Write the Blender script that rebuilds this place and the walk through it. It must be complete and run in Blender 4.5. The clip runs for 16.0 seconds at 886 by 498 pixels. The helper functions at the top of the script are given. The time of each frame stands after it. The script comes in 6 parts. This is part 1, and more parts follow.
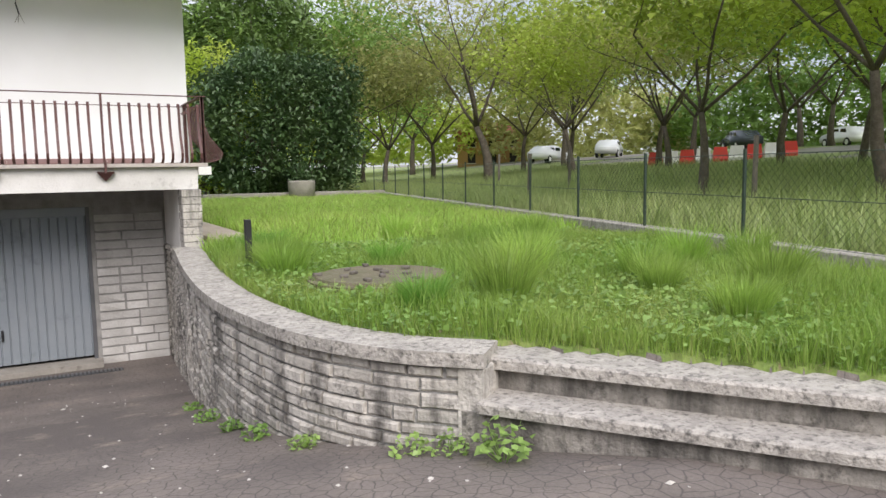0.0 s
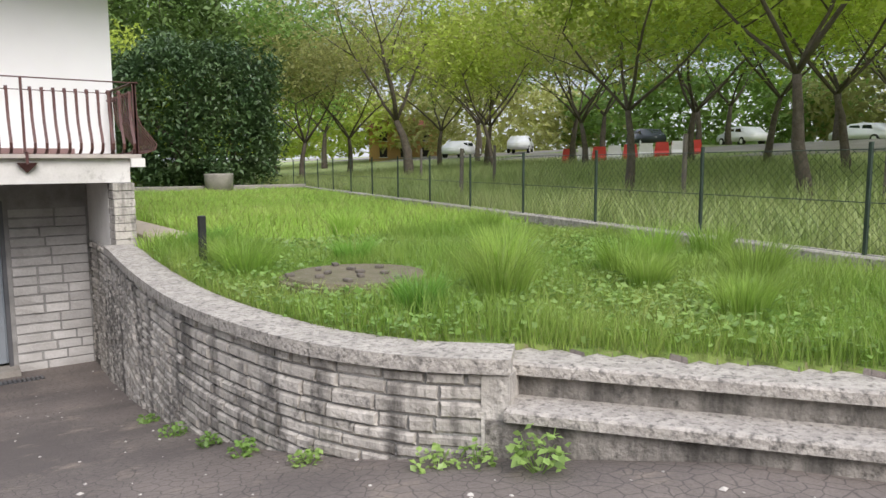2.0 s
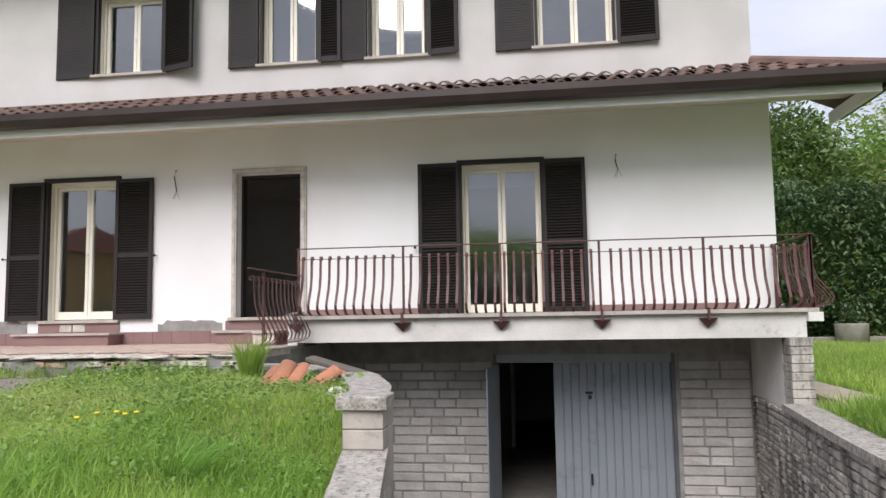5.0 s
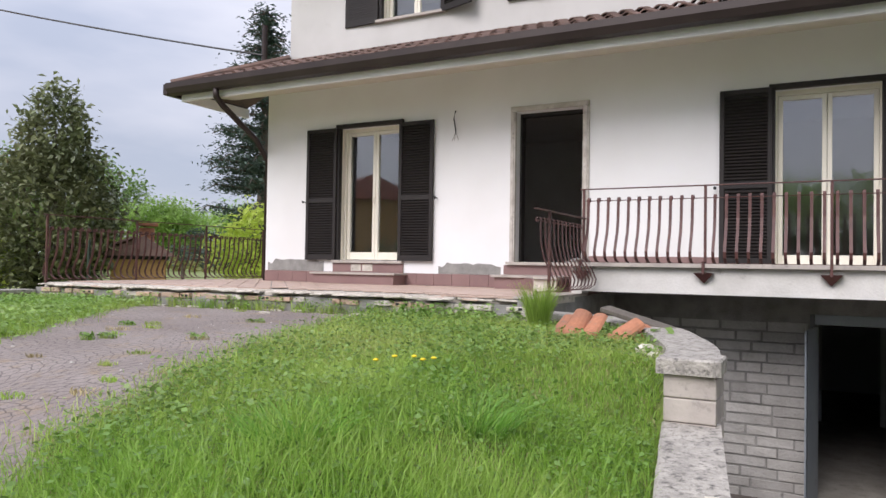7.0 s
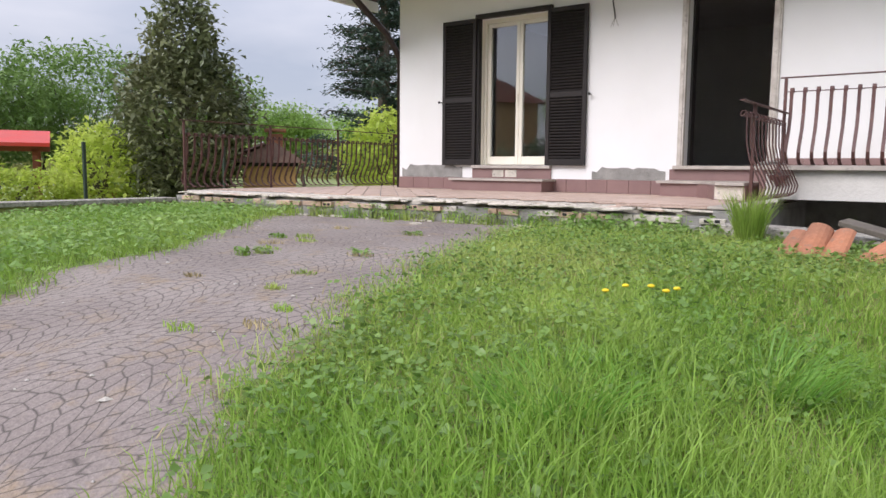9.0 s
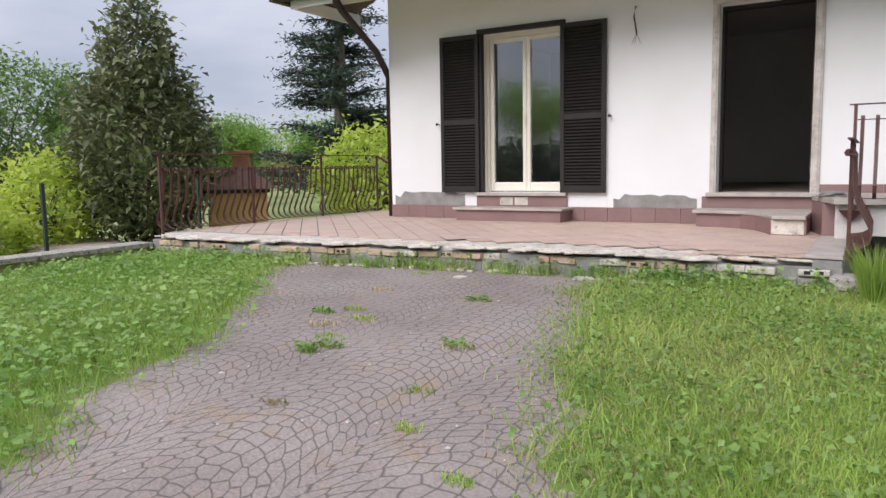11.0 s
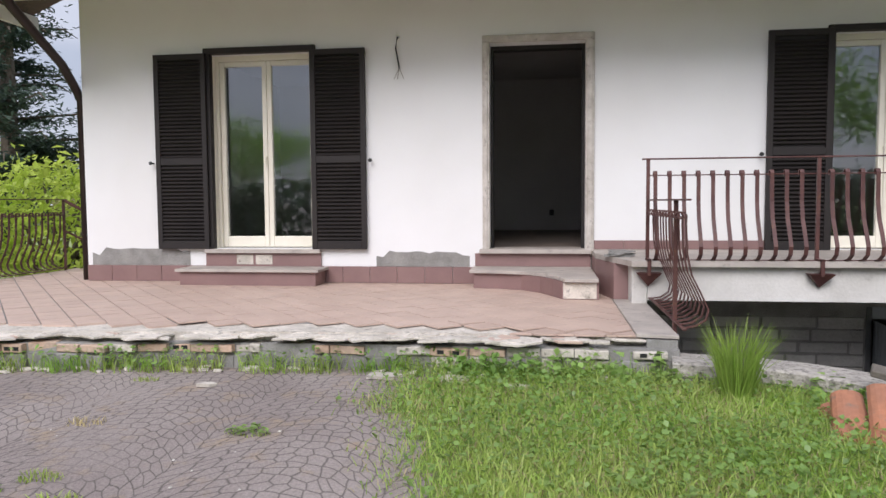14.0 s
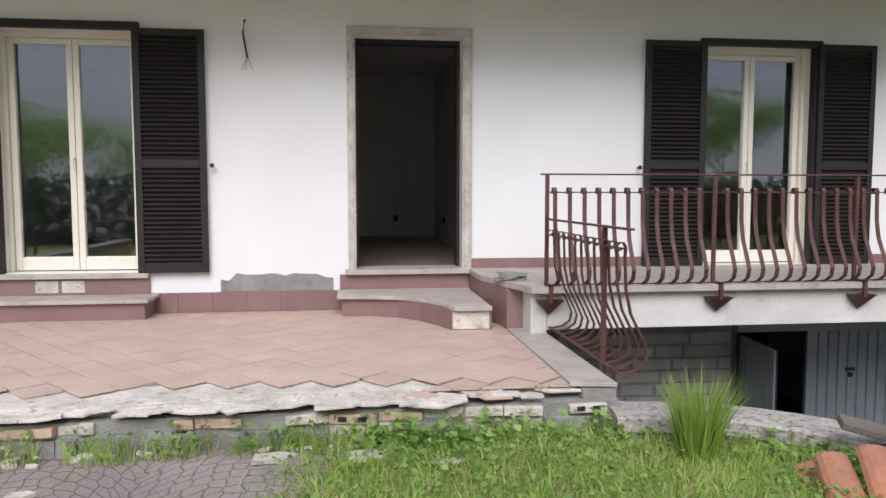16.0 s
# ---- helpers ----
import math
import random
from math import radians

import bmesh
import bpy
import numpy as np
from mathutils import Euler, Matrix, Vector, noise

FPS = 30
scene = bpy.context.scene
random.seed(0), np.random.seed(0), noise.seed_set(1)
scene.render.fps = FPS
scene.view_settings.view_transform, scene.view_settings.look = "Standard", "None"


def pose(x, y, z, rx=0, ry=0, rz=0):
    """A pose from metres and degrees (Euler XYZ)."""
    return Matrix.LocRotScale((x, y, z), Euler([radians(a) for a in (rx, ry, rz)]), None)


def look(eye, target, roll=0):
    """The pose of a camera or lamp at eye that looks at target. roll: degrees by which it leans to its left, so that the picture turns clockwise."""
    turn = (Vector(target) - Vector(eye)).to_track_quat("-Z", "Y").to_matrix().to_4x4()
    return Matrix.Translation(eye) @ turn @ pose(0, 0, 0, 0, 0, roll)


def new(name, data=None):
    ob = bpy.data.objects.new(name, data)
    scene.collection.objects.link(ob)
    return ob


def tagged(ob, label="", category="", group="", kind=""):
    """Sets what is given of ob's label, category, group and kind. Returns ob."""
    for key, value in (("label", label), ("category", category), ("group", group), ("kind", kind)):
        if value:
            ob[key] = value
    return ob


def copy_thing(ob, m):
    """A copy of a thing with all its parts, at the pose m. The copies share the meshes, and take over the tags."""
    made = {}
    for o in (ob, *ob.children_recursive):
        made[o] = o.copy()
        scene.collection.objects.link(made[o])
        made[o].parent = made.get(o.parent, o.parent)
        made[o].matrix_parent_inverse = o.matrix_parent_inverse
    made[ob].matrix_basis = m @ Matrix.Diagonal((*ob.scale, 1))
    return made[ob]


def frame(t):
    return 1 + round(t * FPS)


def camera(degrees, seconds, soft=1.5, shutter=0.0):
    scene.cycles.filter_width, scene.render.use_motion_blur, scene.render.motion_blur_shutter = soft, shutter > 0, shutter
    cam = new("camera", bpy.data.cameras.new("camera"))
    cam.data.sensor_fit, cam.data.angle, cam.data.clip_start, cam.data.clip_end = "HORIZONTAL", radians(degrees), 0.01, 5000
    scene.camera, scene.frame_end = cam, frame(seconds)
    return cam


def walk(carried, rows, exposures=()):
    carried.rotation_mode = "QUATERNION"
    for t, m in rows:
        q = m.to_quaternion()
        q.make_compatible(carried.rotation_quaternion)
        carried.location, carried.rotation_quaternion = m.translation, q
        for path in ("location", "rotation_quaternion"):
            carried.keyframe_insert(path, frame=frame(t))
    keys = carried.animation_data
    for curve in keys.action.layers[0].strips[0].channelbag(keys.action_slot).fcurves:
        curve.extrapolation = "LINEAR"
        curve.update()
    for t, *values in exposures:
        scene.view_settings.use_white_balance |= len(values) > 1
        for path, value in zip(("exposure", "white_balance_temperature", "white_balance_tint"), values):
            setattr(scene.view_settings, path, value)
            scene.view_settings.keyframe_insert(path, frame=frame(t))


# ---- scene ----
cam = camera(62.6, 16.0)
PATH = [
    (0, (5.748, -11.208, 0.24), (6.699, -9.462, 0.023), -0.9),
    (0.5, (5.703, -11.057, 0.235), (6.776, -9.385, 0.007), -0.8),
    (1, (5.586, -10.945, 0.243), (6.764, -9.347, 0.006), -0.6),
    (1.5, (5.468, -10.85, 0.259), (6.707, -9.299, 0.015), -0.5),
    (2, (5.381, -10.726, 0.252), (6.546, -9.118, 0.017), -0.3),
    (2.5, (5.29, -10.574, 0.27), (6.248, -8.83, 0.061), -0.3),
    (3, (5.17, -10.494, 0.264), (5.856, -8.621, 0.111), -0.4),
    (3.5, (4.965, -10.472, 0.296), (5.367, -8.514, 0.223), -0.6),
    (4, (4.803, -10.447, 0.329), (4.944, -8.452, 0.367), -0.9),
    (4.2, (4.749, -10.415, 0.338), (4.799, -8.417, 0.425), -1.0),
    (6.3, (4.224, -9.798, 0.346), (3.508, -7.943, 0.566), 0.7),
    (6.5, (4.171, -9.727, 0.338), (3.385, -7.896, 0.514), 0.9),
    (7, (4.025, -9.604, 0.314), (3.087, -7.839, 0.358), 0.9),
    (7.5, (3.8, -9.539, 0.285), (2.75, -7.839, 0.206), 0.8),
    (8, (3.572, -9.435, 0.266), (2.454, -7.785, 0.097), 0.7),
    (8.5, (3.319, -9.262, 0.289), (2.166, -7.641, 0.076), 0.5),
    (9, (3.096, -9.161, 0.306), (1.919, -7.559, 0.088), 0.5),
    (11.5, (1.461, -8.806, 0.76), (0.52, -7.054, 0.55), -0.9),
    (12, (1.332, -8.541, 0.691), (0.485, -6.738, 0.509), -0.4),
    (12.5, (1.161, -8.294, 0.733), (0.438, -6.437, 0.562), -0.3),
    (13, (0.939, -8.109, 0.791), (0.356, -6.203, 0.629), -0.4),
    (13.5, (0.777, -7.914, 0.83), (0.351, -5.966, 0.684), -0.4),
    (14, (0.655, -7.658, 0.875), (0.376, -5.681, 0.745), -0.4),
    (14.5, (0.466, -7.469, 0.938), (0.328, -5.478, 0.805), -0.3),
    (15, (0.279, -7.246, 0.986), (0.253, -5.251, 0.851), -0.1),
    (15.5, (0.122, -7.017, 1.018), (0.23, -5.025, 0.872), -0.0),
    (16, (0.032, -6.759, 1.063), (0.28, -4.78, 0.914), -0.0),
]
walk(cam, [(t, look(eye, target, roll)) for t, eye, target, roll in PATH], [(0, 0.95, 6450, 16), (2.5, 0.93, 6400, 16), (4, 0.82, 6350, 16), (7, 0.72, 6300, 18), (9, 0.72, 6300, 18), (12, 0.60, 6250, 17), (16, 0.62, 6200, 17)])

# ---------------------------------------------------------------- world, sun
SUN_EL, SUN_ROT = radians(40), radians(190)
world = bpy.data.worlds.new("overcast_sky")
scene.world = world
world.use_nodes = True
wn, wl = world.node_tree.nodes, world.node_tree.links
wn.clear()
w_out = wn.new("ShaderNodeOutputWorld")
w_bg = wn.new("ShaderNodeBackground")
w_sky = wn.new("ShaderNodeTexSky")
w_sky.sky_type = 'NISHITA'
w_sky.sun_disc = False
w_sky.sun_elevation, w_sky.sun_rotation = SUN_EL, SUN_ROT
w_tc = wn.new("ShaderNodeTexCoord")
w_map = wn.new("ShaderNodeMapping")
w_map.inputs["Scale"].default_value = (1.4, 1.4, 4.5)
w_noise = wn.new("ShaderNodeTexNoise")
w_noise.inputs["Scale"].default_value = 1.7
w_noise.inputs["Detail"].default_value = 5
w_ramp = wn.new("ShaderNodeValToRGB")
w_ramp.color_ramp.elements[0].position, w_ramp.color_ramp.elements[1].position = 0.36, 0.66
w_ramp.color_ramp.elements[0].color = (4.2, 4.65, 5.35, 1)
w_ramp.color_ramp.elements[1].color = (6.6, 6.75, 7.05, 1)
w_mix = wn.new("ShaderNodeMixRGB")
w_mix.inputs[0].default_value = 0.86
wl.new(w_tc.outputs["Generated"], w_map.inputs["Vector"])
wl.new(w_map.outputs[0], w_noise.inputs["Vector"])
wl.new(w_noise.outputs["Fac"], w_ramp.inputs[0])
wl.new(w_sky.outputs[0], w_mix.inputs[1])
wl.new(w_ramp.outputs[0], w_mix.inputs[2])
# an overcast sky is brighter overhead than near the horizon
w_sep = wn.new("ShaderNodeSeparateXYZ")
w_rise = wn.new("ShaderNodeMapRange")
w_rise.inputs[1].default_value, w_rise.inputs[2].default_value = 0.15, 1.0
w_rise.inputs[3].default_value, w_rise.inputs[4].default_value = 1.0, 1.9
w_mul = wn.new("ShaderNodeMixRGB")
w_mul.blend_type = 'MULTIPLY'
w_mul.inputs[0].default_value = 1.0
wl.new(w_tc.outputs["Generated"], w_sep.inputs[0])
wl.new(w_sep.outputs["Z"], w_rise.inputs[0])
wl.new(w_mix.outputs[0], w_mul.inputs[1])
wl.new(w_rise.outputs[0], w_mul.inputs[2])
wl.new(w_mul.outputs[0], w_bg.inputs[0])
w_bg.inputs[1].default_value = 0.076
wl.new(w_bg.outputs[0], w_out.inputs[0])

sun = new("sun", bpy.data.lights.new("sun", 'SUN'))
sun.data.energy, sun.data.angle, sun.data.color = 1.8, radians(36), (1.0, 0.97, 0.92)
sun.matrix_world = look((-4.4, -25, 21.3), (0, 0, 0))


# ---------------------------------------------------------------- materials
def mat(name, c1, c2=None, rough=0.8, scale=3.0, c3=None, fine=40.0, bump=0.2, metal=0.0, spread=(0.35, 0.65), rnd=0.0, trans=0.0, fine_amt=0.25, stain=(0.55, 0.7)):
    """Two-scale noise paint: c1 to c2 in patches, c3 as stains, grain at fine; rnd varies by object and island."""
    m = bpy.data.materials.new(name)
    m.use_nodes = True
    n, l = m.node_tree.nodes, m.node_tree.links
    b = n["Principled BSDF"]
    b.inputs["Roughness"].default_value = rough
    b.inputs["Metallic"].default_value = metal
    geo = n.new("ShaderNodeNewGeometry")
    a = n.new("ShaderNodeTexNoise")
    a.inputs["Scale"].default_value, a.inputs["Detail"].default_value = scale, 6
    l.new(geo.outputs["Position"], a.inputs["Vector"])
    r = n.new("ShaderNodeValToRGB")
    r.color_ramp.elements[0].position, r.color_ramp.elements[1].position = spread
    r.color_ramp.elements[0].color = (*c1, 1)
    r.color_ramp.elements[1].color = (*(c2 or c1), 1)
    l.new(a.outputs["Fac"], r.inputs[0])
    col = r.outputs[0]
    f = n.new("ShaderNodeTexNoise")
    f.inputs["Scale"].default_value, f.inputs["Detail"].default_value = fine, 4
    l.new(geo.outputs["Position"], f.inputs["Vector"])
    if c3:
        s = n.new("ShaderNodeTexNoise")
        s.inputs["Scale"].default_value, s.inputs["Detail"].default_value = scale * 2.3 + 1, 8
        s.inputs["Roughness"].default_value = 0.7
        l.new(geo.outputs["Position"], s.inputs["Vector"])
        sr = n.new("ShaderNodeValToRGB")
        sr.color_ramp.elements[0].position, sr.color_ramp.elements[1].position = stain
        l.new(s.outputs["Fac"], sr.inputs[0])
        mx = n.new("ShaderNodeMixRGB")
        mx.inputs[2].default_value = (*c3, 1)
        l.new(sr.outputs[0], mx.inputs[0])
        l.new(col, mx.inputs[1])
        col = mx.outputs[0]
    if fine_amt:
        g = n.new("ShaderNodeMapRange")
        g.inputs[3].default_value, g.inputs[4].default_value = 1 - fine_amt, 1 + fine_amt
        l.new(f.outputs["Fac"], g.inputs[0])
        mu = n.new("ShaderNodeMixRGB")
        mu.blend_type = 'MULTIPLY'
        mu.inputs[0].default_value = 1
        l.new(col, mu.inputs[1])
        l.new(g.outputs[0], mu.inputs[2])
        col = mu.outputs[0]
    if rnd:
        oi = n.new("ShaderNodeObjectInfo")
        ad = n.new("ShaderNodeMath")
        ad.operation = 'ADD'
        l.new(oi.outputs["Random"], ad.inputs[0])
        l.new(geo.outputs["Random Per Island"], ad.inputs[1])
        g = n.new("ShaderNodeMapRange")
        g.inputs[2].default_value = 2
        g.inputs[3].default_value, g.inputs[4].default_value = 1 - rnd, 1 + rnd
        l.new(ad.outputs[0], g.inputs[0])
        mu = n.new("ShaderNodeMixRGB")
        mu.blend_type = 'MULTIPLY'
        mu.inputs[0].default_value = 1
        l.new(col, mu.inputs[1])
        l.new(g.outputs[0], mu.inputs[2])
        col = mu.outputs[0]
    l.new(col, b.inputs["Base Color"])
    if bump:
        bp = n.new("ShaderNodeBump")
        bp.inputs["Strength"].default_value = bump
        bp.inputs["Distance"].default_value = 0.02
        l.new(f.outputs["Fac"], bp.inputs["Height"])
        l.new(bp.outputs[0], b.inputs["Normal"])
    if trans:
        t = n.new("ShaderNodeBsdfTranslucent")
        l.new(col, t.inputs[0])
        ms = n.new("ShaderNodeMixShader")
        ms.inputs[0].default_value = trans
        l.new(b.outputs[0], ms.inputs[1])
        l.new(t.outputs[0], ms.inputs[2])
        l.new(ms.outputs[0], n["Material Output"].inputs[0])
    return m


def cracked(m, scale, width, dark, fan=0.0):
    """Adds a net of cracks (a cell pattern's edges) to the base colour of m."""
    n, l = m.node_tree.nodes, m.node_tree.links
    b = n["Principled BSDF"]
    src = b.inputs["Base Color"].links[0].from_socket
    geo = n.new("ShaderNodeNewGeometry")
    wob = n.new("ShaderNodeTexNoise")
    wob.inputs["Scale"].default_value = 5
    vm = n.new("ShaderNodeVectorMath")
    vm.operation = 'MULTIPLY_ADD'
    vm.inputs[1].default_value = (0.12, 0.12, 0.12)
    l.new(geo.outputs["Position"], wob.inputs["Vector"])
    l.new(wob.outputs["Color"], vm.inputs[0])
    place_ = geo.outputs["Position"]
    if fan:
        # rows bent into arcs of this span, as fan-laid setts are
        sep = n.new("ShaderNodeSeparateXYZ")
        l.new(place_, sep.inputs[0])
        last = sep.outputs["X"]
        for op, val in (('DIVIDE', fan), ('FRACT', 0), ('SUBTRACT', 0.5), ('POWER', 2), ('MULTIPLY', fan * 1.5)):
            q = n.new("ShaderNodeMath")
            q.operation = op
            q.inputs[1].default_value = val
            l.new(last, q.inputs[0])
            last = q.outputs[0]
        q = n.new("ShaderNodeMath")
        l.new(sep.outputs["Y"], q.inputs[0])
        l.new(last, q.inputs[1])
        com = n.new("ShaderNodeCombineXYZ")
        l.new(sep.outputs["X"], com.inputs[0])
        l.new(q.outputs[0], com.inputs[1])
        place_ = com.outputs[0]
        vm.inputs[1].default_value = (0.05, 0.05, 0.05)
    l.new(place_, vm.inputs[2])
    v = n.new("ShaderNodeTexVoronoi")
    v.feature = 'DISTANCE_TO_EDGE'
    v.voronoi_dimensions = '2D'
    v.inputs["Scale"].default_value = scale
    v.inputs["Randomness"].default_value = 0.6 if fan else 0.95
    l.new(vm.outputs[0], v.inputs["Vector"])
    r = n.new("ShaderNodeMapRange")
    r.inputs[1].default_value, r.inputs[2].default_value = 0.0, width
    r.inputs[3].default_value, r.inputs[4].default_value = 0.75, 0.0
    l.new(v.outputs["Distance"], r.inputs[0])
    pa = n.new("ShaderNodeTexNoise")
    pa.inputs["Scale"].default_value = 0.9
    l.new(geo.outputs["Position"], pa.inputs["Vector"])
    pr = n.new("ShaderNodeMapRange")
    pr.inputs[1].default_value, pr.inputs[2].default_value = 0.25, 0.45
    l.new(pa.outputs["Fac"], pr.inputs[0])
    mm = n.new("ShaderNodeMath")
    mm.operation = 'MULTIPLY'
    l.new(r.outputs[0], mm.inputs[0])
    l.new(pr.outputs[0], mm.inputs[1])
    mx = n.new("ShaderNodeMixRGB")
    mx.inputs[2].default_value = (*dark, 1)
    l.new(mm.outputs[0], mx.inputs[0])
    l.new(src, mx.inputs[1])
    l.new(mx.outputs[0], b.inputs["Base Color"])
    return m


def streaked(m, dark, lo=0.5, hi=0.66):
    """Adds black run-off streaks, long in z, to the base colour of m."""
    n, l = m.node_tree.nodes, m.node_tree.links
    b = n["Principled BSDF"]
    src = b.inputs["Base Color"].links[0].from_socket
    geo = n.new("ShaderNodeNewGeometry")
    mp_ = n.new("ShaderNodeMapping")
    mp_.inputs["Scale"].default_value = (4.5, 4.5, 0.9)
    l.new(geo.outputs["Position"], mp_.inputs[0])
    t = n.new("ShaderNodeTexNoise")
    t.inputs["Scale"].default_value, t.inputs["Detail"].default_value = 1.0, 7
    t.inputs["Roughness"].default_value = 0.65
    l.new(mp_.outputs[0], t.inputs["Vector"])
    r = n.new("ShaderNodeMapRange")
    r.inputs[1].default_value, r.inputs[2].default_value, r.inputs[4].default_value = lo, hi, 0.85
    l.new(t.outputs["Fac"], r.inputs[0])
    mx = n.new("ShaderNodeMixRGB")
    mx.inputs[2].default_value = (*dark, 1)
    l.new(r.outputs[0], mx.inputs[0])
    l.new(src, mx.inputs[1])
    l.new(mx.outputs[0], b.inputs["Base Color"])
    return m


M_WALL = mat("white_plaster", (0.80, 0.80, 0.795), (0.74, 0.735, 0.72), 0.9, 0.7, fine=90, bump=0.08, fine_amt=0.03)
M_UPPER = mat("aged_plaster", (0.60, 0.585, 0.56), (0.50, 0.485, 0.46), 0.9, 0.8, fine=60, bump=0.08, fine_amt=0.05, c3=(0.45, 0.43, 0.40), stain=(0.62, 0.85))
M_SOFFIT = mat("soffit_paint", (0.70, 0.65, 0.56), (0.65, 0.60, 0.51), 0.9, 1.0, fine=60, bump=0.05, fine_amt=0.04)
M_FASCIA = mat("fascia_white", (0.75, 0.74, 0.72), (0.66, 0.65, 0.62), 0.85, 1.5, fine_amt=0.05, bump=0.05)
M_SLAB = mat("stained_white_concrete", (0.72, 0.70, 0.66), (0.55, 0.53, 0.49), 0.9, 1.6, c3=(0.33, 0.31, 0.28), fine_amt=0.08, stain=(0.60, 0.76))
M_CREAM = mat("cream_lacquer", (0.78, 0.74, 0.63), (0.74, 0.70, 0.59), 0.4, 2, fine_amt=0.03, bump=0.0)
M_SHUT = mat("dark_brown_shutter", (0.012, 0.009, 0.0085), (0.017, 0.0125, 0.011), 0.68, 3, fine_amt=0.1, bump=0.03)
M_IRON = mat("red_brown_iron", (0.075, 0.028, 0.025), (0.11, 0.045, 0.038), 0.55, 6, fine_amt=0.2, bump=0.05, c3=(0.13, 0.055, 0.03))
M_GUTTER = mat("brown_sheet_metal", (0.028, 0.018, 0.016), (0.04, 0.027, 0.023), 0.45, 2, fine_amt=0.06, bump=0.02, metal=0.3)
M_ROOF = mat("weathered_roof_tile", (0.13, 0.085, 0.072), (0.20, 0.125, 0.10), 0.85, 3, c3=(0.07, 0.062, 0.055), rnd=0.3)
M_MARBLE = mat("travertine_edge", (0.48, 0.43, 0.38), (0.38, 0.335, 0.30), 0.7, 5, c3=(0.26, 0.235, 0.21), fine_amt=0.1)
M_DOORTRIM = mat("door_surround_stone", (0.60, 0.56, 0.51), (0.43, 0.39, 0.345), 0.7, 7, c3=(0.28, 0.245, 0.21), fine_amt=0.12)
M_PINK = mat("pink_tile", (0.54, 0.405, 0.33), (0.48, 0.355, 0.29), 0.6, 3, fine_amt=0.08, bump=0.05, rnd=0.08, c3=(0.45, 0.33, 0.28))
M_RISER = mat("mauve_skirting_tile", (0.215, 0.128, 0.12), (0.245, 0.15, 0.138), 0.5, 3, fine_amt=0.06, bump=0.03, rnd=0.06)
M_MORTAR = mat("grey_mortar", (0.23, 0.225, 0.21), (0.32, 0.31, 0.29), 0.95, 6, fine=70, bump=0.6, fine_amt=0.2)
M_HOLLOW = mat("pale_hollow_brick", (0.52, 0.36, 0.26), (0.44, 0.33, 0.25), 0.95, 6, fine=50, bump=0.5, rnd=0.25, c3=(0.30, 0.27, 0.23))
M_RUBBLE = mat("broken_screed", (0.62, 0.57, 0.50), (0.46, 0.42, 0.36), 0.95, 6, fine=50, bump=0.6, rnd=0.25, c3=(0.20, 0.185, 0.16))
M_GBLOCK = mat("garage_split_block", (0.36, 0.345, 0.32), (0.46, 0.445, 0.42), 0.95, 3, fine=30, bump=0.6, rnd=0.26, fine_amt=0.15)
M_STONE = streaked(mat("retaining_stone", (0.54, 0.505, 0.45), (0.40, 0.37, 0.325), 0.95, 3.5, c3=(0.06, 0.056, 0.05), fine=35, bump=0.7, rnd=0.2, fine_amt=0.2, stain=(0.55, 0.70)), (0.06, 0.055, 0.048), 0.45, 0.62)
M_STONE_P = mat("pale_wall_stone", (0.60, 0.55, 0.47), (0.47, 0.43, 0.37), 0.95, 4, c3=(0.24, 0.22, 0.19), fine=35, bump=0.7, rnd=0.2, fine_amt=0.2, stain=(0.56, 0.72))
M_CAP = mat("lichen_coping", (0.47, 0.435, 0.385), (0.33, 0.305, 0.27), 0.95, 11, c3=(0.12, 0.112, 0.10), fine=45, bump=0.7, fine_amt=0.25, stain=(0.50, 0.66))
M_RUNOFF = streaked(mat("stained_step_concrete", (0.36, 0.33, 0.29), (0.25, 0.23, 0.20), 0.95, 5, c3=(0.10, 0.092, 0.08), fine=45, bump=0.7, fine_amt=0.25, stain=(0.5, 0.66)), (0.06, 0.055, 0.048), 0.42, 0.62)
M_PAVE = cracked(mat("cracked_asphalt", (0.235, 0.195, 0.178), (0.31, 0.265, 0.24), 0.95, 1.2, c3=(0.31, 0.235, 0.165), fine=60, bump=0.5, fine_amt=0.35, stain=(0.53, 0.68)), 12.0, 0.09, (0.04, 0.034, 0.03), 0.95)
M_RAMP = cracked(mat("ramp_asphalt", (0.115, 0.098, 0.088), (0.21, 0.178, 0.155), 0.95, 0.9, c3=(0.27, 0.225, 0.18), fine=60, bump=0.5, fine_amt=0.3, stain=(0.55, 0.72)), 13.0, 0.07, (0.05, 0.045, 0.04))
M_SOIL = mat("turf_soil", (0.13, 0.20, 0.04), (0.19, 0.24, 0.06), 0.95, 3, c3=(0.24, 0.19, 0.11), fine=40, bump=0.8, fine_amt=0.4, stain=(0.58, 0.7))
M_FIELD = mat("meadow", (0.20, 0.27, 0.08), (0.28, 0.32, 0.12), 0.95, 0.25, c3=(0.30, 0.27, 0.16), fine=14, bump=0.8, fine_amt=0.35)
M_ROAD = mat("far_road", (0.30, 0.28, 0.25), (0.24, 0.22, 0.20), 0.9, 0.5)
M_SAND = mat("sandy_paving", (0.46, 0.39, 0.31), (0.37, 0.31, 0.25), 0.9, 3, fine=50)
M_GREY = mat("galvanised_garage_door", (0.245, 0.275, 0.30), (0.285, 0.31, 0.33), 0.5, 1.5, fine_amt=0.05, bump=0.02, metal=0.25, c3=(0.20, 0.22, 0.235))
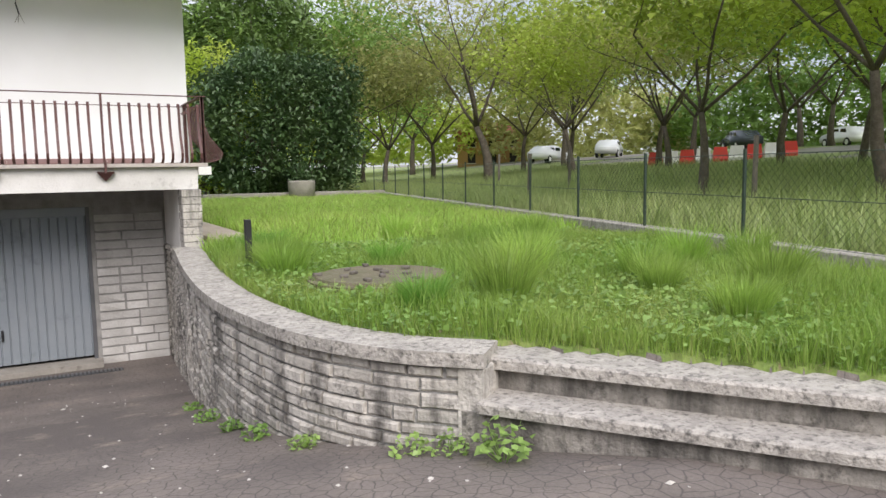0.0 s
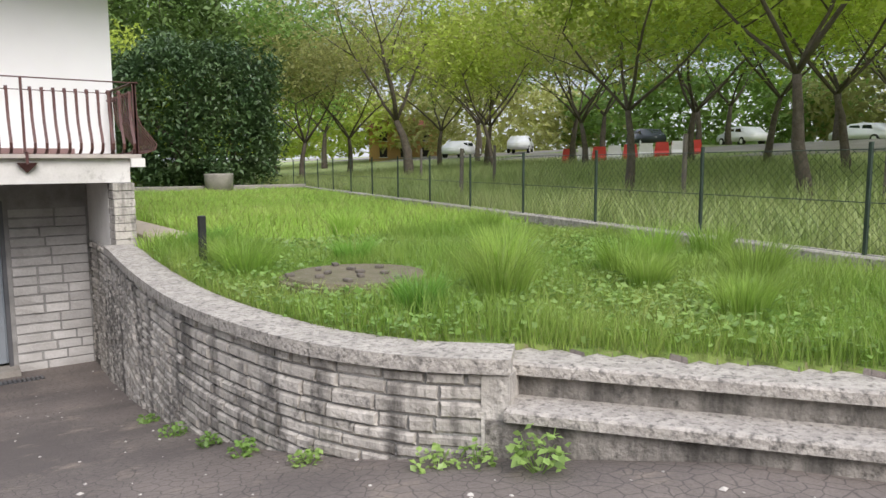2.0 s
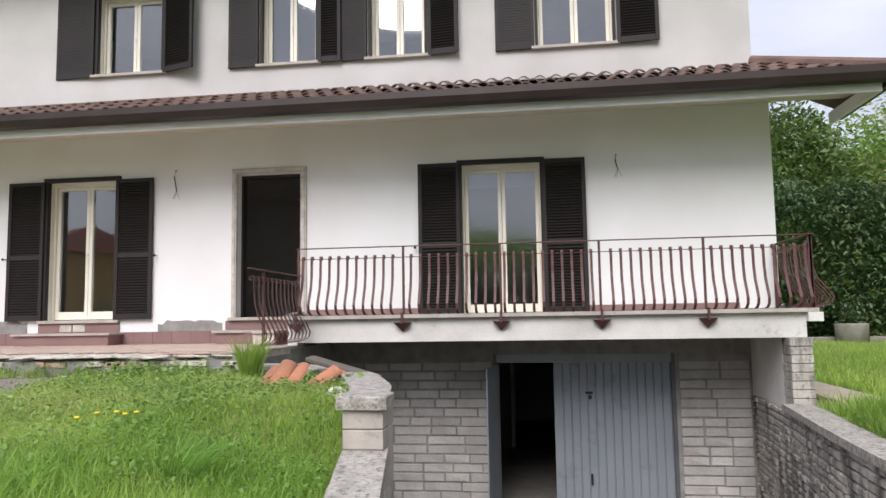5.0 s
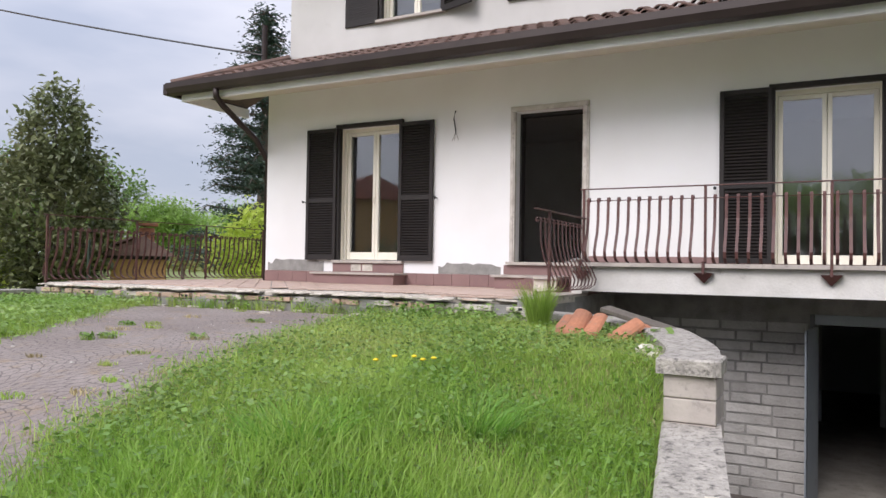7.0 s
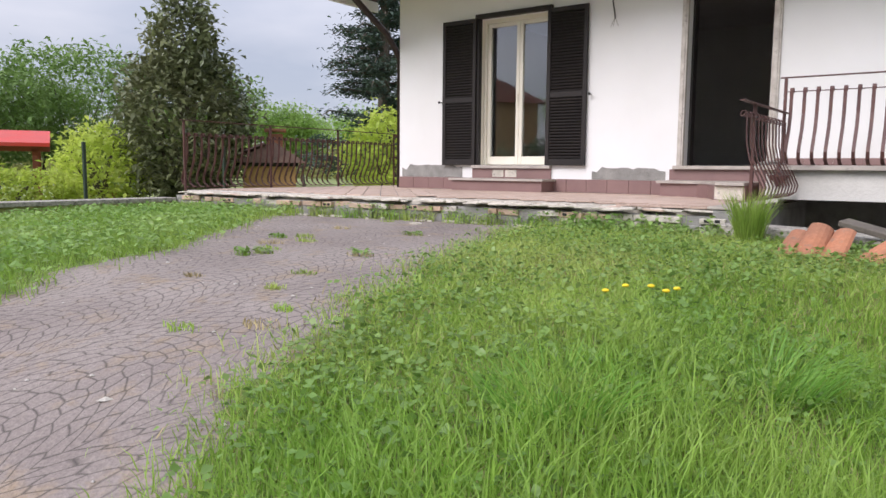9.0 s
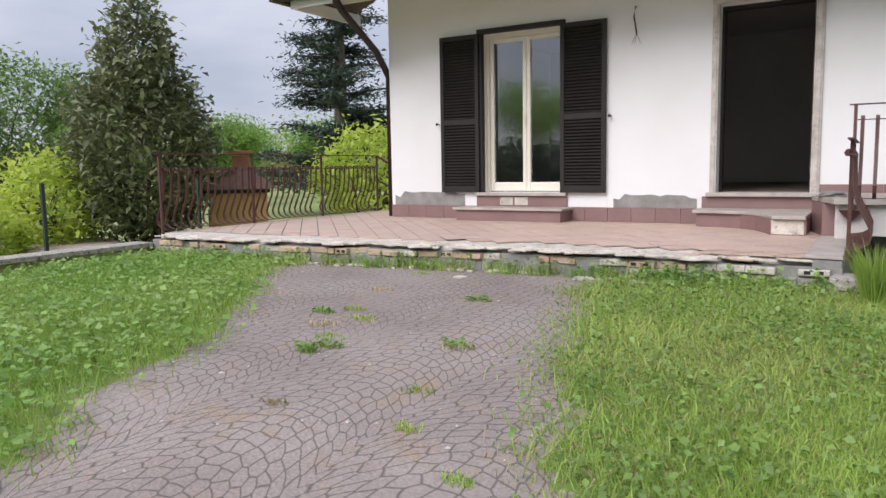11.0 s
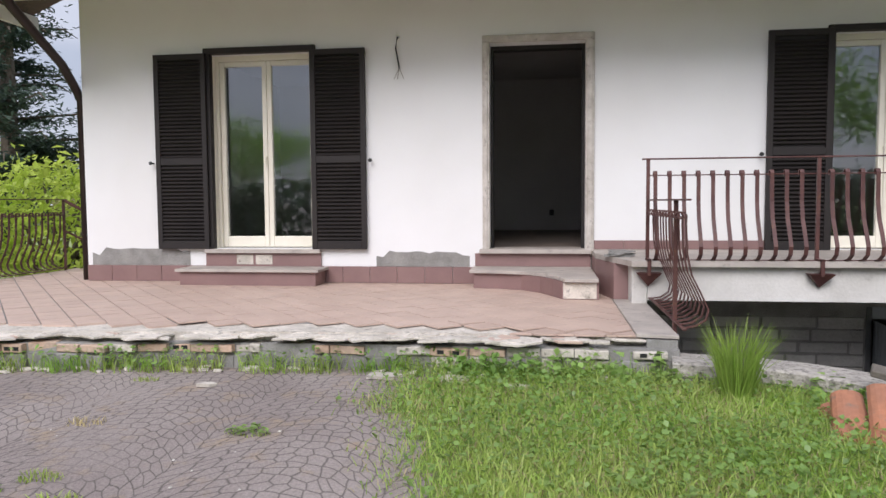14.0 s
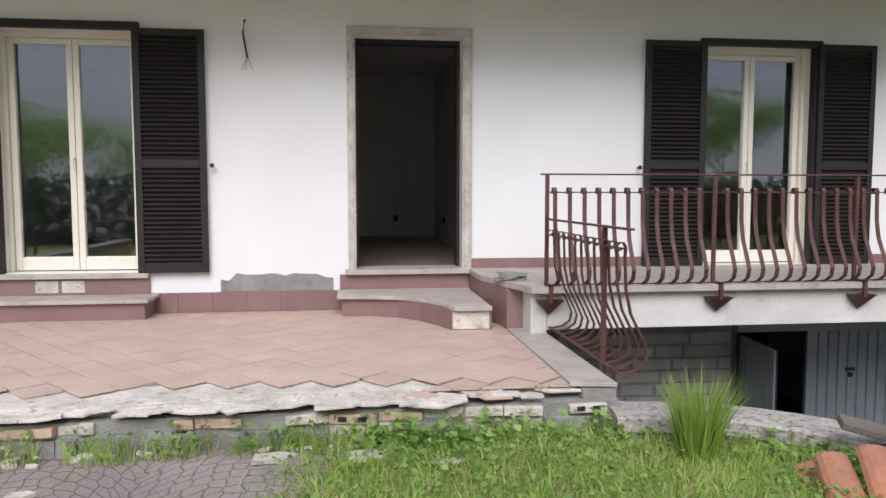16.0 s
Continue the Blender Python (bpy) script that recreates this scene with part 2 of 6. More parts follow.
M_GREYD = mat("dark_grey_steel", (0.10, 0.105, 0.11), (0.14, 0.14, 0.145), 0.5, 3, fine_amt=0.1, metal=0.4)
# black for metal parts, also for the painted dark of holes
M_BLACK = mat("black_metal_and_shade", (0.012, 0.012, 0.013), (0.02, 0.02, 0.02), 0.5, 5, fine_amt=0.1)
M_INT = mat("interior_plaster", (0.55, 0.54, 0.52), (0.50, 0.49, 0.47), 0.9, 1, fine_amt=0.03, bump=0.03)
M_INTF = mat("interior_floor_tile", (0.22, 0.18, 0.15), (0.18, 0.15, 0.125), 0.5, 2, fine_amt=0.08)
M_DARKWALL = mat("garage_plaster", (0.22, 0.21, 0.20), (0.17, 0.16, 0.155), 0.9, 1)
M_FENCE = mat("green_fence_steel", (0.018, 0.035, 0.024), (0.03, 0.05, 0.035), 0.5, 6, fine_amt=0.15)
M_BARK = mat("bark", (0.085, 0.068, 0.05), (0.13, 0.108, 0.085), 0.95, 9, c3=(0.045, 0.038, 0.03), fine=40, bump=0.9)
M_WOOD = mat("grey_stake", (0.16, 0.14, 0.115), (0.11, 0.095, 0.08), 0.9, 8, fine=60)
M_TERRA = mat("terracotta", (0.42, 0.175, 0.095), (0.33, 0.15, 0.09), 0.85, 6, c3=(0.20, 0.15, 0.115), rnd=0.25, stain=(0.55, 0.72))
M_CONC = mat("old_concrete", (0.33, 0.305, 0.265), (0.25, 0.23, 0.20), 0.95, 3, c3=(0.17, 0.155, 0.13), fine=40, bump=0.5)
M_MOSS = mat("mossy_concrete", (0.17, 0.145, 0.095), (0.12, 0.115, 0.06), 0.95, 6, c3=(0.24, 0.21, 0.16), fine=40, bump=0.6)
M_RED = mat("red_plastic", (0.62, 0.045, 0.03), (0.55, 0.06, 0.045), 0.5, 2, fine_amt=0.05)
M_WHITE = mat("white_plastic", (0.75, 0.75, 0.75), (0.68, 0.68, 0.67), 0.5, 2, fine_amt=0.05)
M_CARW = mat("white_car_paint", (0.72, 0.73, 0.74), None, 0.25, 2, fine_amt=0, bump=0)
M_CARD = mat("dark_car_paint", (0.05, 0.06, 0.075), None, 0.25, 2, fine_amt=0, bump=0)
M_CARG = mat("car_glass", (0.02, 0.025, 0.03), None, 0.08, 2, fine_amt=0, bump=0)
M_TYRE = mat("tyre", (0.015, 0.015, 0.015), None, 0.85, 2)
M_OCHRE = mat("ochre_render", (0.50, 0.30, 0.12), (0.44, 0.26, 0.11), 0.9, 1)
M_REDROOF = mat("red_roof", (0.28, 0.09, 0.06), (0.22, 0.08, 0.055), 0.9, 1.5)
M_YELLOW = mat("dandelion_yellow", (0.85, 0.62, 0.02), None, 0.7, 3)


def leafy(name, c1, c2, rough=0.6, trans=0.35, rnd=0.4, scale=0.8):
    return mat(name, c1, c2, rough, scale, fine=6, bump=0, rnd=rnd, trans=trans, fine_amt=0.2)


M_GRASS = leafy("grass_blade", (0.27, 0.45, 0.07), (0.40, 0.54, 0.12), 0.5, 0.5, 0.4)
M_GRASSY = leafy("young_grass", (0.30, 0.42, 0.08), (0.42, 0.50, 0.14), 0.5, 0.45, 0.4)
M_TUFT = leafy("tuft_grass", (0.18, 0.38, 0.06), (0.26, 0.46, 0.08), 0.45, 0.45, 0.3)
M_DRY = leafy("dry_straw", (0.50, 0.42, 0.24), (0.40, 0.33, 0.17), 0.8, 0.2)
M_MEADOW = leafy("meadow_grass", (0.27, 0.36, 0.12), (0.38, 0.43, 0.18), 0.6, 0.45, 0.3)
M_LEAF_Y = leafy("spring_leaf", (0.40, 0.52, 0.07), (0.52, 0.60, 0.12), 0.45, 0.55)
M_LEAF_O = leafy("olive_leaf", (0.34, 0.37, 0.11), (0.44, 0.43, 0.17), 0.55, 0.55)
M_LEAF_G = leafy("green_leaf", (0.21, 0.36, 0.075), (0.31, 0.46, 0.11), 0.45, 0.5)
M_LEAF_D = leafy("laurel_leaf", (0.055, 0.11, 0.04), (0.105, 0.17, 0.06), 0.45, 0.2, 0.3)
M_LEAF_M = leafy("magnolia_leaf", (0.15, 0.185, 0.085), (0.25, 0.26, 0.13), 0.35, 0.25)
M_LEAF_F = leafy("dark_broadleaf", (0.12, 0.21, 0.05), (0.19, 0.29, 0.08), 0.55, 0.35)
M_CEDAR = leafy("cedar_needles", (0.06, 0.10, 0.075), (0.10, 0.145, 0.11), 0.7, 0.15)
M_WEED = leafy("broad_weed_leaf", (0.21, 0.37, 0.08), (0.32, 0.46, 0.13), 0.4, 0.4)

M_GLASS = bpy.data.materials.new("window_glass")
M_GLASS.use_nodes = True
_b = M_GLASS.node_tree.nodes["Principled BSDF"]
_b.inputs["Base Color"].default_value = (0.85, 0.9, 0.92, 1)
_b.inputs["Roughness"].default_value = 0.02
_b.inputs["Transmission Weight"].default_value = 1.0
_b.inputs["IOR"].default_value = 2.1


# ---------------------------------------------------------------- mesh helpers
def thing(name, label, category, loc=(0, 0, 0), rot=0.0, group="", kind=""):
    ob = new(name)
    ob.empty_display_size = 0.1
    ob.matrix_basis = pose(*loc, 0, 0, rot)
    return tagged(ob, label, category, group, kind)


def mesh_from(bm, name, material):
    me = bpy.data.meshes.new(name)
    bm.normal_update()
    bm.to_mesh(me)
    bm.free()
    if material:
        me.materials.append(material)
    return me


def part(name, bm, material, parent=None, label="", smooth=False):
    me = bm if isinstance(bm, bpy.types.Mesh) else mesh_from(bm, name, material)
    if smooth:
        me.polygons.foreach_set("use_smooth", [True] * len(me.polygons))
    ob = new(name, me)
    if parent is not None:
        ob.parent = parent
    if label:
        ob["label"] = label
    return ob


def setting(name, bm, material, label, category, smooth=False):
    return tagged(part(name, bm, material, None, label, smooth), label, category, "", "structure")


def box(x0, x1, y0, y1, z0, z1, bev=0.0, bm=None):
    own = bm or bmesh.new()
    m = Matrix.Translation(((x0 + x1) / 2, (y0 + y1) / 2, (z0 + z1) / 2)) @ Matrix.Diagonal((abs(x1 - x0), abs(y1 - y0), abs(z1 - z0), 1))
    r = bmesh.ops.create_cube(own, size=1, matrix=m)
    if bev:
        es = list({e for v in r["verts"] for e in v.link_edges})
        bmesh.ops.bevel(own, geom=es, offset=bev, segments=2, affect='EDGES', profile=0.5)
    return own


def prism(pts, z0, z1, bm=None, bev=0.0):
    """A flat outline in x, y, raised from z0 to z1."""
    own = bm or bmesh.new()
    lo = [own.verts.new((x, y, z0)) for x, y in pts]
    hi = [own.verts.new((x, y, z1)) for x, y in pts]
    n = len(pts)
    fs = [own.faces.new(lo[::-1]), own.faces.new(hi)]
    for i in range(n):
        fs.append(own.faces.new((lo[i], lo[(i + 1) % n], hi[(i + 1) % n], hi[i])))
    bmesh.ops.recalc_face_normals(own, faces=fs)
    if bev:
        bmesh.ops.bevel(own, geom=list(fs[1].edges), offset=bev, segments=1, affect='EDGES')
    return own


def tube(path, radii, sides=8, bm=None, flat=1.0):
    """A tube along points, with a radius at each; flat squeezes it sideways."""
    own = bm or bmesh.new()
    path = [Vector(p) for p in path]
    rings = []
    up = Vector((0.13, 0.37, 0.92))
    for i, p in enumerate(path):
        d = (path[min(i + 1, len(path) - 1)] - path[max(i - 1, 0)]).normalized()
        a = d.cross(up)
        a = a.normalized() if a.length > 1e-4 else d.orthogonal().normalized()
        b = d.cross(a).normalized()
        r = radii[i] if hasattr(radii, "__len__") else radii
        rings.append([own.verts.new(p + a * math.cos(k * math.tau / sides) * r * flat + b * math.sin(k * math.tau / sides) * r) for k in range(sides)])
    for q, s in zip(rings, rings[1:]):
        for k in range(sides):
            own.faces.new((q[k], q[(k + 1) % sides], s[(k + 1) % sides], s[k]))
    own.faces.new(rings[0][::-1])
    own.faces.new(rings[-1])
    return own


def raw(name, verts, faces, material, parent=None, label="", smooth=False):
    me = bpy.data.meshes.new(name)
    me.from_pydata(verts, [], faces)
    me.materials.append(material)
    return part(name, me, None, parent, label, smooth)


def strip_bar(profile, width, thick, axis="x", bm=None):
    """A flat bar of that width along axis, bent along profile points (out, z)."""
    own = bm or bmesh.new()
    n = len(profile)
    vs = []
    for i, (o, z) in enumerate(profile):
        a, b = profile[max(i - 1, 0)], profile[min(i + 1, n - 1)]
        d = Vector((b[0] - a[0], b[1] - a[1])).normalized()
        nx, nz = -d.y * thick / 2, d.x * thick / 2
        for s, w in ((1, -1), (1, 1), (-1, 1), (-1, -1)):
            p = (w * width / 2, o + s * nx, z + s * nz)
            vs.append(own.verts.new(p if axis == "x" else (-p[1], p[0], p[2])))
    for i in range(n - 1):
        for k in range(4):
            own.faces.new((vs[i * 4 + k], vs[i * 4 + (k + 1) % 4], vs[i * 4 + 4 + (k + 1) % 4], vs[i * 4 + 4 + k]))
    own.faces.new(vs[:4])
    own.faces.new(vs[-4:])
    bmesh.ops.recalc_face_normals(own, faces=own.faces[:])
    return own


def lerp_table(table, v):
    if v <= table[0][0]:
        return table[0][1]
    for (a, za), (b, zb) in zip(table, table[1:]):
        if v <= b:
            return za + (zb - za) * (v - a) / (b - a)
    return table[-1][1]


def curve_points(ctrl, step=0.1):
    """A smooth line through control points (Catmull-Rom), evenly stepped."""
    ps = [Vector(c) for c in ctrl]
    ps = [2 * ps[0] - ps[1]] + ps + [2 * ps[-1] - ps[-2]]
    out = []
    for i in range(1, len(ps) - 2):
        p0, p1, p2, p3 = ps[i - 1:i + 3]
        for k in range(24):
            t = k / 24
            out.append(0.5 * (2 * p1 + (p2 - p0) * t + (2 * p0 - 5 * p1 + 4 * p2 - p3) * t * t + (3 * p1 - p0 - 3 * p2 + p3) * t ** 3))
    out.append(ps[-2])
    res, acc = [out[0]], 0.0
    for a, b in zip(out, out[1:]):
        acc += (b - a).length
        if acc >= step:
            res.append(b)
            acc = 0.0
    if (res[-1] - out[-1]).length > step * 0.3:
        res.append(out[-1])
    return res


# ---------------------------------------------------------------- plan
# right retaining wall: its face towards the ramp, from the house to the steps
RIGHT = [(7.26, -0.02), (7.22, -1.0), (7.13, -2.1), (6.97, -3.6), (6.86, -5.0), (6.85, -5.9), (6.93, -6.7), (7.05, -7.25), (7.32, -7.78), (7.66, -8.14)]
R_LINE = curve_points(RIGHT)
# left wall: its face towards the ramp, from the terrace corner to its low end
LEFT = [(1.46, -2.86), (1.85, -2.92), (2.2, -3.03), (2.6, -3.34), (2.98, -3.85), (3.2, -4.4), (3.38, -4.95), (3.47, -5.50)]
LEFT_LOW = [(3.47, -5.50), (3.6, -6.3), (3.74, -7.1), (3.92, -8.1), (4.08, -8.9)]
L_LINE = curve_points(LEFT)
LL_LINE = curve_points(LEFT_LOW)
GARDEN_Z = -0.70
STEP_DIR = Vector((0.585, -0.811))
STEP_N = Vector((0.811, 0.585))
STEP_0 = Vector((7.58, -8.2))
DRIVE = [(-40, -1.3), (-14, -1.16), (-11, -1.10), (-9, -1.06), (-8, -1.19), (-7.2, -1.33), (-4.65, -1.80), (-3, -2.12), (-1.5, -2.36), (0, -2.44)]
COURT = [(-40, -1.3), (-14, -1.16), (-11, -1.06), (-10.3, -0.98), (-9.4, -0.84), (-8.7, -0.66), (-7.7, -0.45), (-6.75, -0.34), (-5, -0.27), (-3, -0.24)]


def side_x(line, y):
    for a, b in zip(line, line[1:]):
        if (a.y - y) * (b.y - y) <= 0 and a.y != b.y:
            return a.x + (b.x - a.x) * (y - a.y) / (b.y - a.y)
    return None


LEFT_ALL = [Vector((1.42, 0.1))] + L_LINE + LL_LINE[1:]
FENCE_X0, FENCE_K = 13.33, 0.227


def region(x, y):
    """ramp, court, garden, field, house or yard"""
    if -4.3 < x < 7.5 and y > 0.12:
        return "house"
    if x > FENCE_X0 + FENCE_K * y + 0.1:
        return "field"
    q = Vector((x, y)) - STEP_0
    beside = y < -7.5 and q.dot(STEP_DIR) > -0.12 and q.dot(STEP_N) <= 0.42
    if beside:
        return "ramp" if y > -8.9 else "court"
    if y > -8.2:
        xr = side_x(R_LINE, y)
        xr = 7.4 if xr is None else xr + 0.14
        if x > xr:
            return "garden"
    else:
        if (Vector((x, y)) - STEP_0).dot(STEP_N) > 0.42 and y > -16:
            return "garden"
    if y > -8.9:
        xl = side_x(LEFT_ALL, y)
        xl = 1.42 if xl is None else xl - 0.14
        if x > xl:
            return "ramp"
    if x < -5.95 or y > 0.3:
        return "yard"
    return "court"


def ground_z(x, y):
    r = region(x, y)
    if r == "house":
        return -2.7
    if r == "ramp":
        return lerp_table(DRIVE, y)
    if r == "garden":
        return GARDEN_Z + 0.03 * noise.noise((x * 0.7, y * 0.7, 3))
    if r == "field":
        d = x - (FENCE_X0 + FENCE_K * y)
        return -0.72 + lerp_table([(2, 0), (15, 0.85), (30, 2.1)], d) + 0.08 * noise.noise((x * 0.15, y * 0.15, 1))
    if r == "yard":
        return -0.62
    z = lerp_table(COURT, y)
    if -8.9 <= y < -5.2:
        k = min(1, max(0, 1 - ((side_x(LEFT_ALL, y) or 4.0) - x - 0.25) / 1.3)) * min(1, (-5.2 - y) / 0.5)
        z = z * (1 - k) + min(z, -0.62 - 0.34 * max(0, -5.5 - y) / 3.4) * k
    if y < -8.9:
        k = min(1, max(0, (x - 4.0) / 1.2))
        z = z * (1 - k) + lerp_table(DRIVE, y) * k
    return z


def graded(lo, hi, fine_lo, fine_hi, step):
    v, a, s = list(np.arange(fine_lo, fine_hi + 1e-6, step)), fine_hi, step
    while a < hi:
        s *= 1.22
        a += s
        v.append(a)
    a, s = fine_lo, step
    while a > lo:
        s *= 1.22
        a -= s
        v.insert(0, a)
    return v


def court_is_lawn(x, y):
    """Grass patches on the upper court: a lawn along the wall and a strip by the terrace's end."""
    if y < -10.4:
        return False
    wob = 0.22 * noise.noise((x * 1.3, y * 1.3, 5)) + 0.1 * noise.noise((x * 4, y * 4, 8))
    e1 = lerp_table([(-10.4, 4.3), (-9.6, 2.7), (-8.7, 1.95), (-8, 1.45), (-7.4, 1.2), (-6.7, 0.8), (-6.2, 0.68), (-5.5, 0.36), (-4.9, 0.27), (-4.3, 0.02), (-3.9, -0.15), (-3.3, -0.2), (-2.9, 0.2)], y)
    if x > e1 + wob and x < 4.6:
        return True
    e2 = lerp_table([(-9.4, -6.0), (-8.6, -2.2), (-7.65, -1.2), (-7, -1.55), (-5.8, -1.9), (-5.5, -2.1), (-4.4, -2.95), (-3.65, -3.5), (-3.3, -3.4)], y)
    return x < e2 + wob


def build_ground():
    xs = graded(-900, 900, -9.0, 14.6, 0.1)
    ys = graded(-900, 900, -13.0, 1.0, 0.1)
    verts = [(x, y, ground_z(x, y)) for y in ys for x in xs]
    nx = len(xs)
    faces, mats = [], []
    for j in range(len(ys) - 1):
        for i in range(nx - 1):
            faces.append((j * nx + i, j * nx + i + 1, (j + 1) * nx + i + 1, (j + 1) * nx + i))
            x, y = (xs[i] + xs[i + 1]) / 2, (ys[j] + ys[j + 1]) / 2
            r = region(x, y)
            k = {"ramp": 1, "garden": 2, "field": 3, "yard": 3, "house": 0, "court": 0}[r]
            if r == "court" and court_is_lawn(x, y):
                k = 2
            if r == "court" and (y < -8.9 and x > 4.4):
                k = 1
            d = x - (FENCE_X0 + FENCE_K * y)
            if r == "field" and 21 < d < 27:
                k = 4
            mats.append(k)
    me = bpy.data.meshes.new("ground")
    me.from_pydata(verts, [], faces)
    for m in (M_PAVE, M_RAMP, M_SOIL, M_FIELD, M_ROAD):
        me.materials.append(m)
    me.polygons.foreach_set("material_index", mats)
    me.polygons.foreach_set("use_smooth", [True] * len(faces))
    ob = new("ground", me)
    tagged(ob, "cracked grey asphalt court and ramp with lawns and meadow beyond", "ground", "", "structure")


build_ground()


# ---------------------------------------------------------------- the house
HX0, HX1, HD = -4.52, 7.66, 9.0
UX0, UX1, UY = -4.15, 7.5, 0.1


def wall_with_holes(x0, x1, z0, z1, y0, y1, holes):
    """A wall along x with rectangular openings (xa, xb, za, zb) through it."""
    bm = bmesh.new()
    xs = sorted({x0, x1, *[h[0] for h in holes], *[h[1] for h in holes]})
    for a, b in zip(xs, xs[1:]):
        hs = sorted((h[2], h[3]) for h in holes if h[0] <= a + 1e-6 and h[1] >= b - 1e-6)
        z = z0
        for lo, hi in hs:
            if lo > z:
                box(a, b, y0, y1, z, lo, 0, bm)
            z = hi
        if z < z1:
            box(a, b, y0, y1, z, z1, 0, bm)
    bmesh.ops.remove_doubles(bm, verts=bm.verts[:], dist=1e-4)
    return bm


W1, W2, DOOR, GAR = (-3.02, -1.82, 0.37, 2.5), (3.40, 4.58, 0.37, 2.5), (0.07, 1.06, 0.37, 2.505), (3.82, 6.28, -2.42, -0.2)
UP = [(-2.33, -1.19, 4.2, 5.5), (0.38, 1.29, 4.2, 5.5), (2.07, 2.95, 4.2, 5.5), (4.54, 5.67, 4.2, 5.5)]
setting("wall_front", wall_with_holes(HX0, HX1, 0.02, 3.22, 0.0, 0.3, [W1, W2, DOOR]), M_WALL, "white plastered front wall of the house", "wall")
setting("wall_garage_front", wall_with_holes(1.3, 7.28, -2.6, 0.02, 0.06, 0.3, [GAR]), M_MORTAR, "grey garage front wall below the balcony", "wall")
setting("wall_east", box(HX1 - 0.3, HX1, 0.3, HD, -2.6, 3.22), M_WALL, "white plastered side wall", "wall")
setting("wall_west", box(HX0, HX0 + 0.3, 0.3, HD, -2.6, 3.22), M_WALL, "white plastered side wall", "wall")
setting("wall_north", box(HX0, HX1, HD, HD + 0.3, -2.6, 3.22), M_WALL, "white plastered rear wall", "wall")
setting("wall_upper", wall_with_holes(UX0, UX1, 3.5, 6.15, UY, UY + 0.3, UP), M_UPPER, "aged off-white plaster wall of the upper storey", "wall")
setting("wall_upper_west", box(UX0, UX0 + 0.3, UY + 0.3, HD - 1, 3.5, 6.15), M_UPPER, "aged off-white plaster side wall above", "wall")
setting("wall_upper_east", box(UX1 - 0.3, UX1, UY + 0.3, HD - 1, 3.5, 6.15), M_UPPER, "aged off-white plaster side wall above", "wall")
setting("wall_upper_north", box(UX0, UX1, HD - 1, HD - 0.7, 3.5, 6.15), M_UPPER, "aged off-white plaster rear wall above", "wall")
setting("ceiling", box(HX0 + 0.3, HX1 - 0.3, 0.3, HD, 3.0, 3.2), M_INT, "plain ceiling of the ground floor rooms", "ceiling")
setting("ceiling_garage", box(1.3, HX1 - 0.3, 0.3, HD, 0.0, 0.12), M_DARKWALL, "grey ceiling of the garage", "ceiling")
setting("ceiling_upper", box(UX0 + 0.3, UX1 - 0.3, UY + 0.3, HD - 1, 5.95, 6.1), M_INT, "plain ceiling of the upper rooms", "ceiling")
setting("floor", box(HX0 + 0.3, HX1 - 0.3, 0.3, HD, 0.16, 0.36), M_INTF, "dark tiled floor of the empty rooms", "floor")
setting("floor_garage", box(1.3, HX1 - 0.3, 0.08, HD, -2.62, -2.37), M_CONC, "bare concrete garage floor", "floor")
setting("floor_upper", box(UX0 + 0.3, UX1 - 0.3, UY + 0.3, HD - 1, 3.5, 3.7), M_INTF, "floor of the upper rooms", "floor")
setting("partition_room", box(1.42, 1.54, 0.3, 5.4, 0.36, 3.0), M_INT, "plastered partition of the entrance room", "wall")
setting("partition_back", box(HX0 + 0.3, 1.54, 5.4, 5.52, 0.36, 3.0), M_INT, "plastered rear wall of the entrance room", "wall")
setting("partition_east_room", box(1.54, HX1 - 0.3, 5.0, 5.12, 0.36, 3.0), M_INT, "plastered rear wall of the east room", "wall")
setting("partition_upper", box(UX0 + 0.3, UX1 - 0.3, 4.0, 4.1, 3.7, 5.95), M_INT, "plastered rear wall of the upper rooms", "wall")
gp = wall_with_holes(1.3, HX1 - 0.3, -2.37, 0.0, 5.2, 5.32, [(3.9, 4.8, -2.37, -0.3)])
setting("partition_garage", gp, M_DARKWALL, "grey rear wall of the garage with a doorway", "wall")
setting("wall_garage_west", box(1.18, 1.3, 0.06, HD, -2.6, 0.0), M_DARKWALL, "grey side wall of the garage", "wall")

# wall sockets seen through the door
o = part("wall_socket", box(0.72, 0.80, 5.37, 5.40, 0.62, 0.72, 0.005), M_BLACK)
tagged(o, "black open socket box in the room wall", "socket")
o = part("wall_socket", box(1.395, 1.42, 4.1, 4.18, 0.62, 0.72, 0.005), M_BLACK)
tagged(o, "black open socket box in the room wall", "socket")


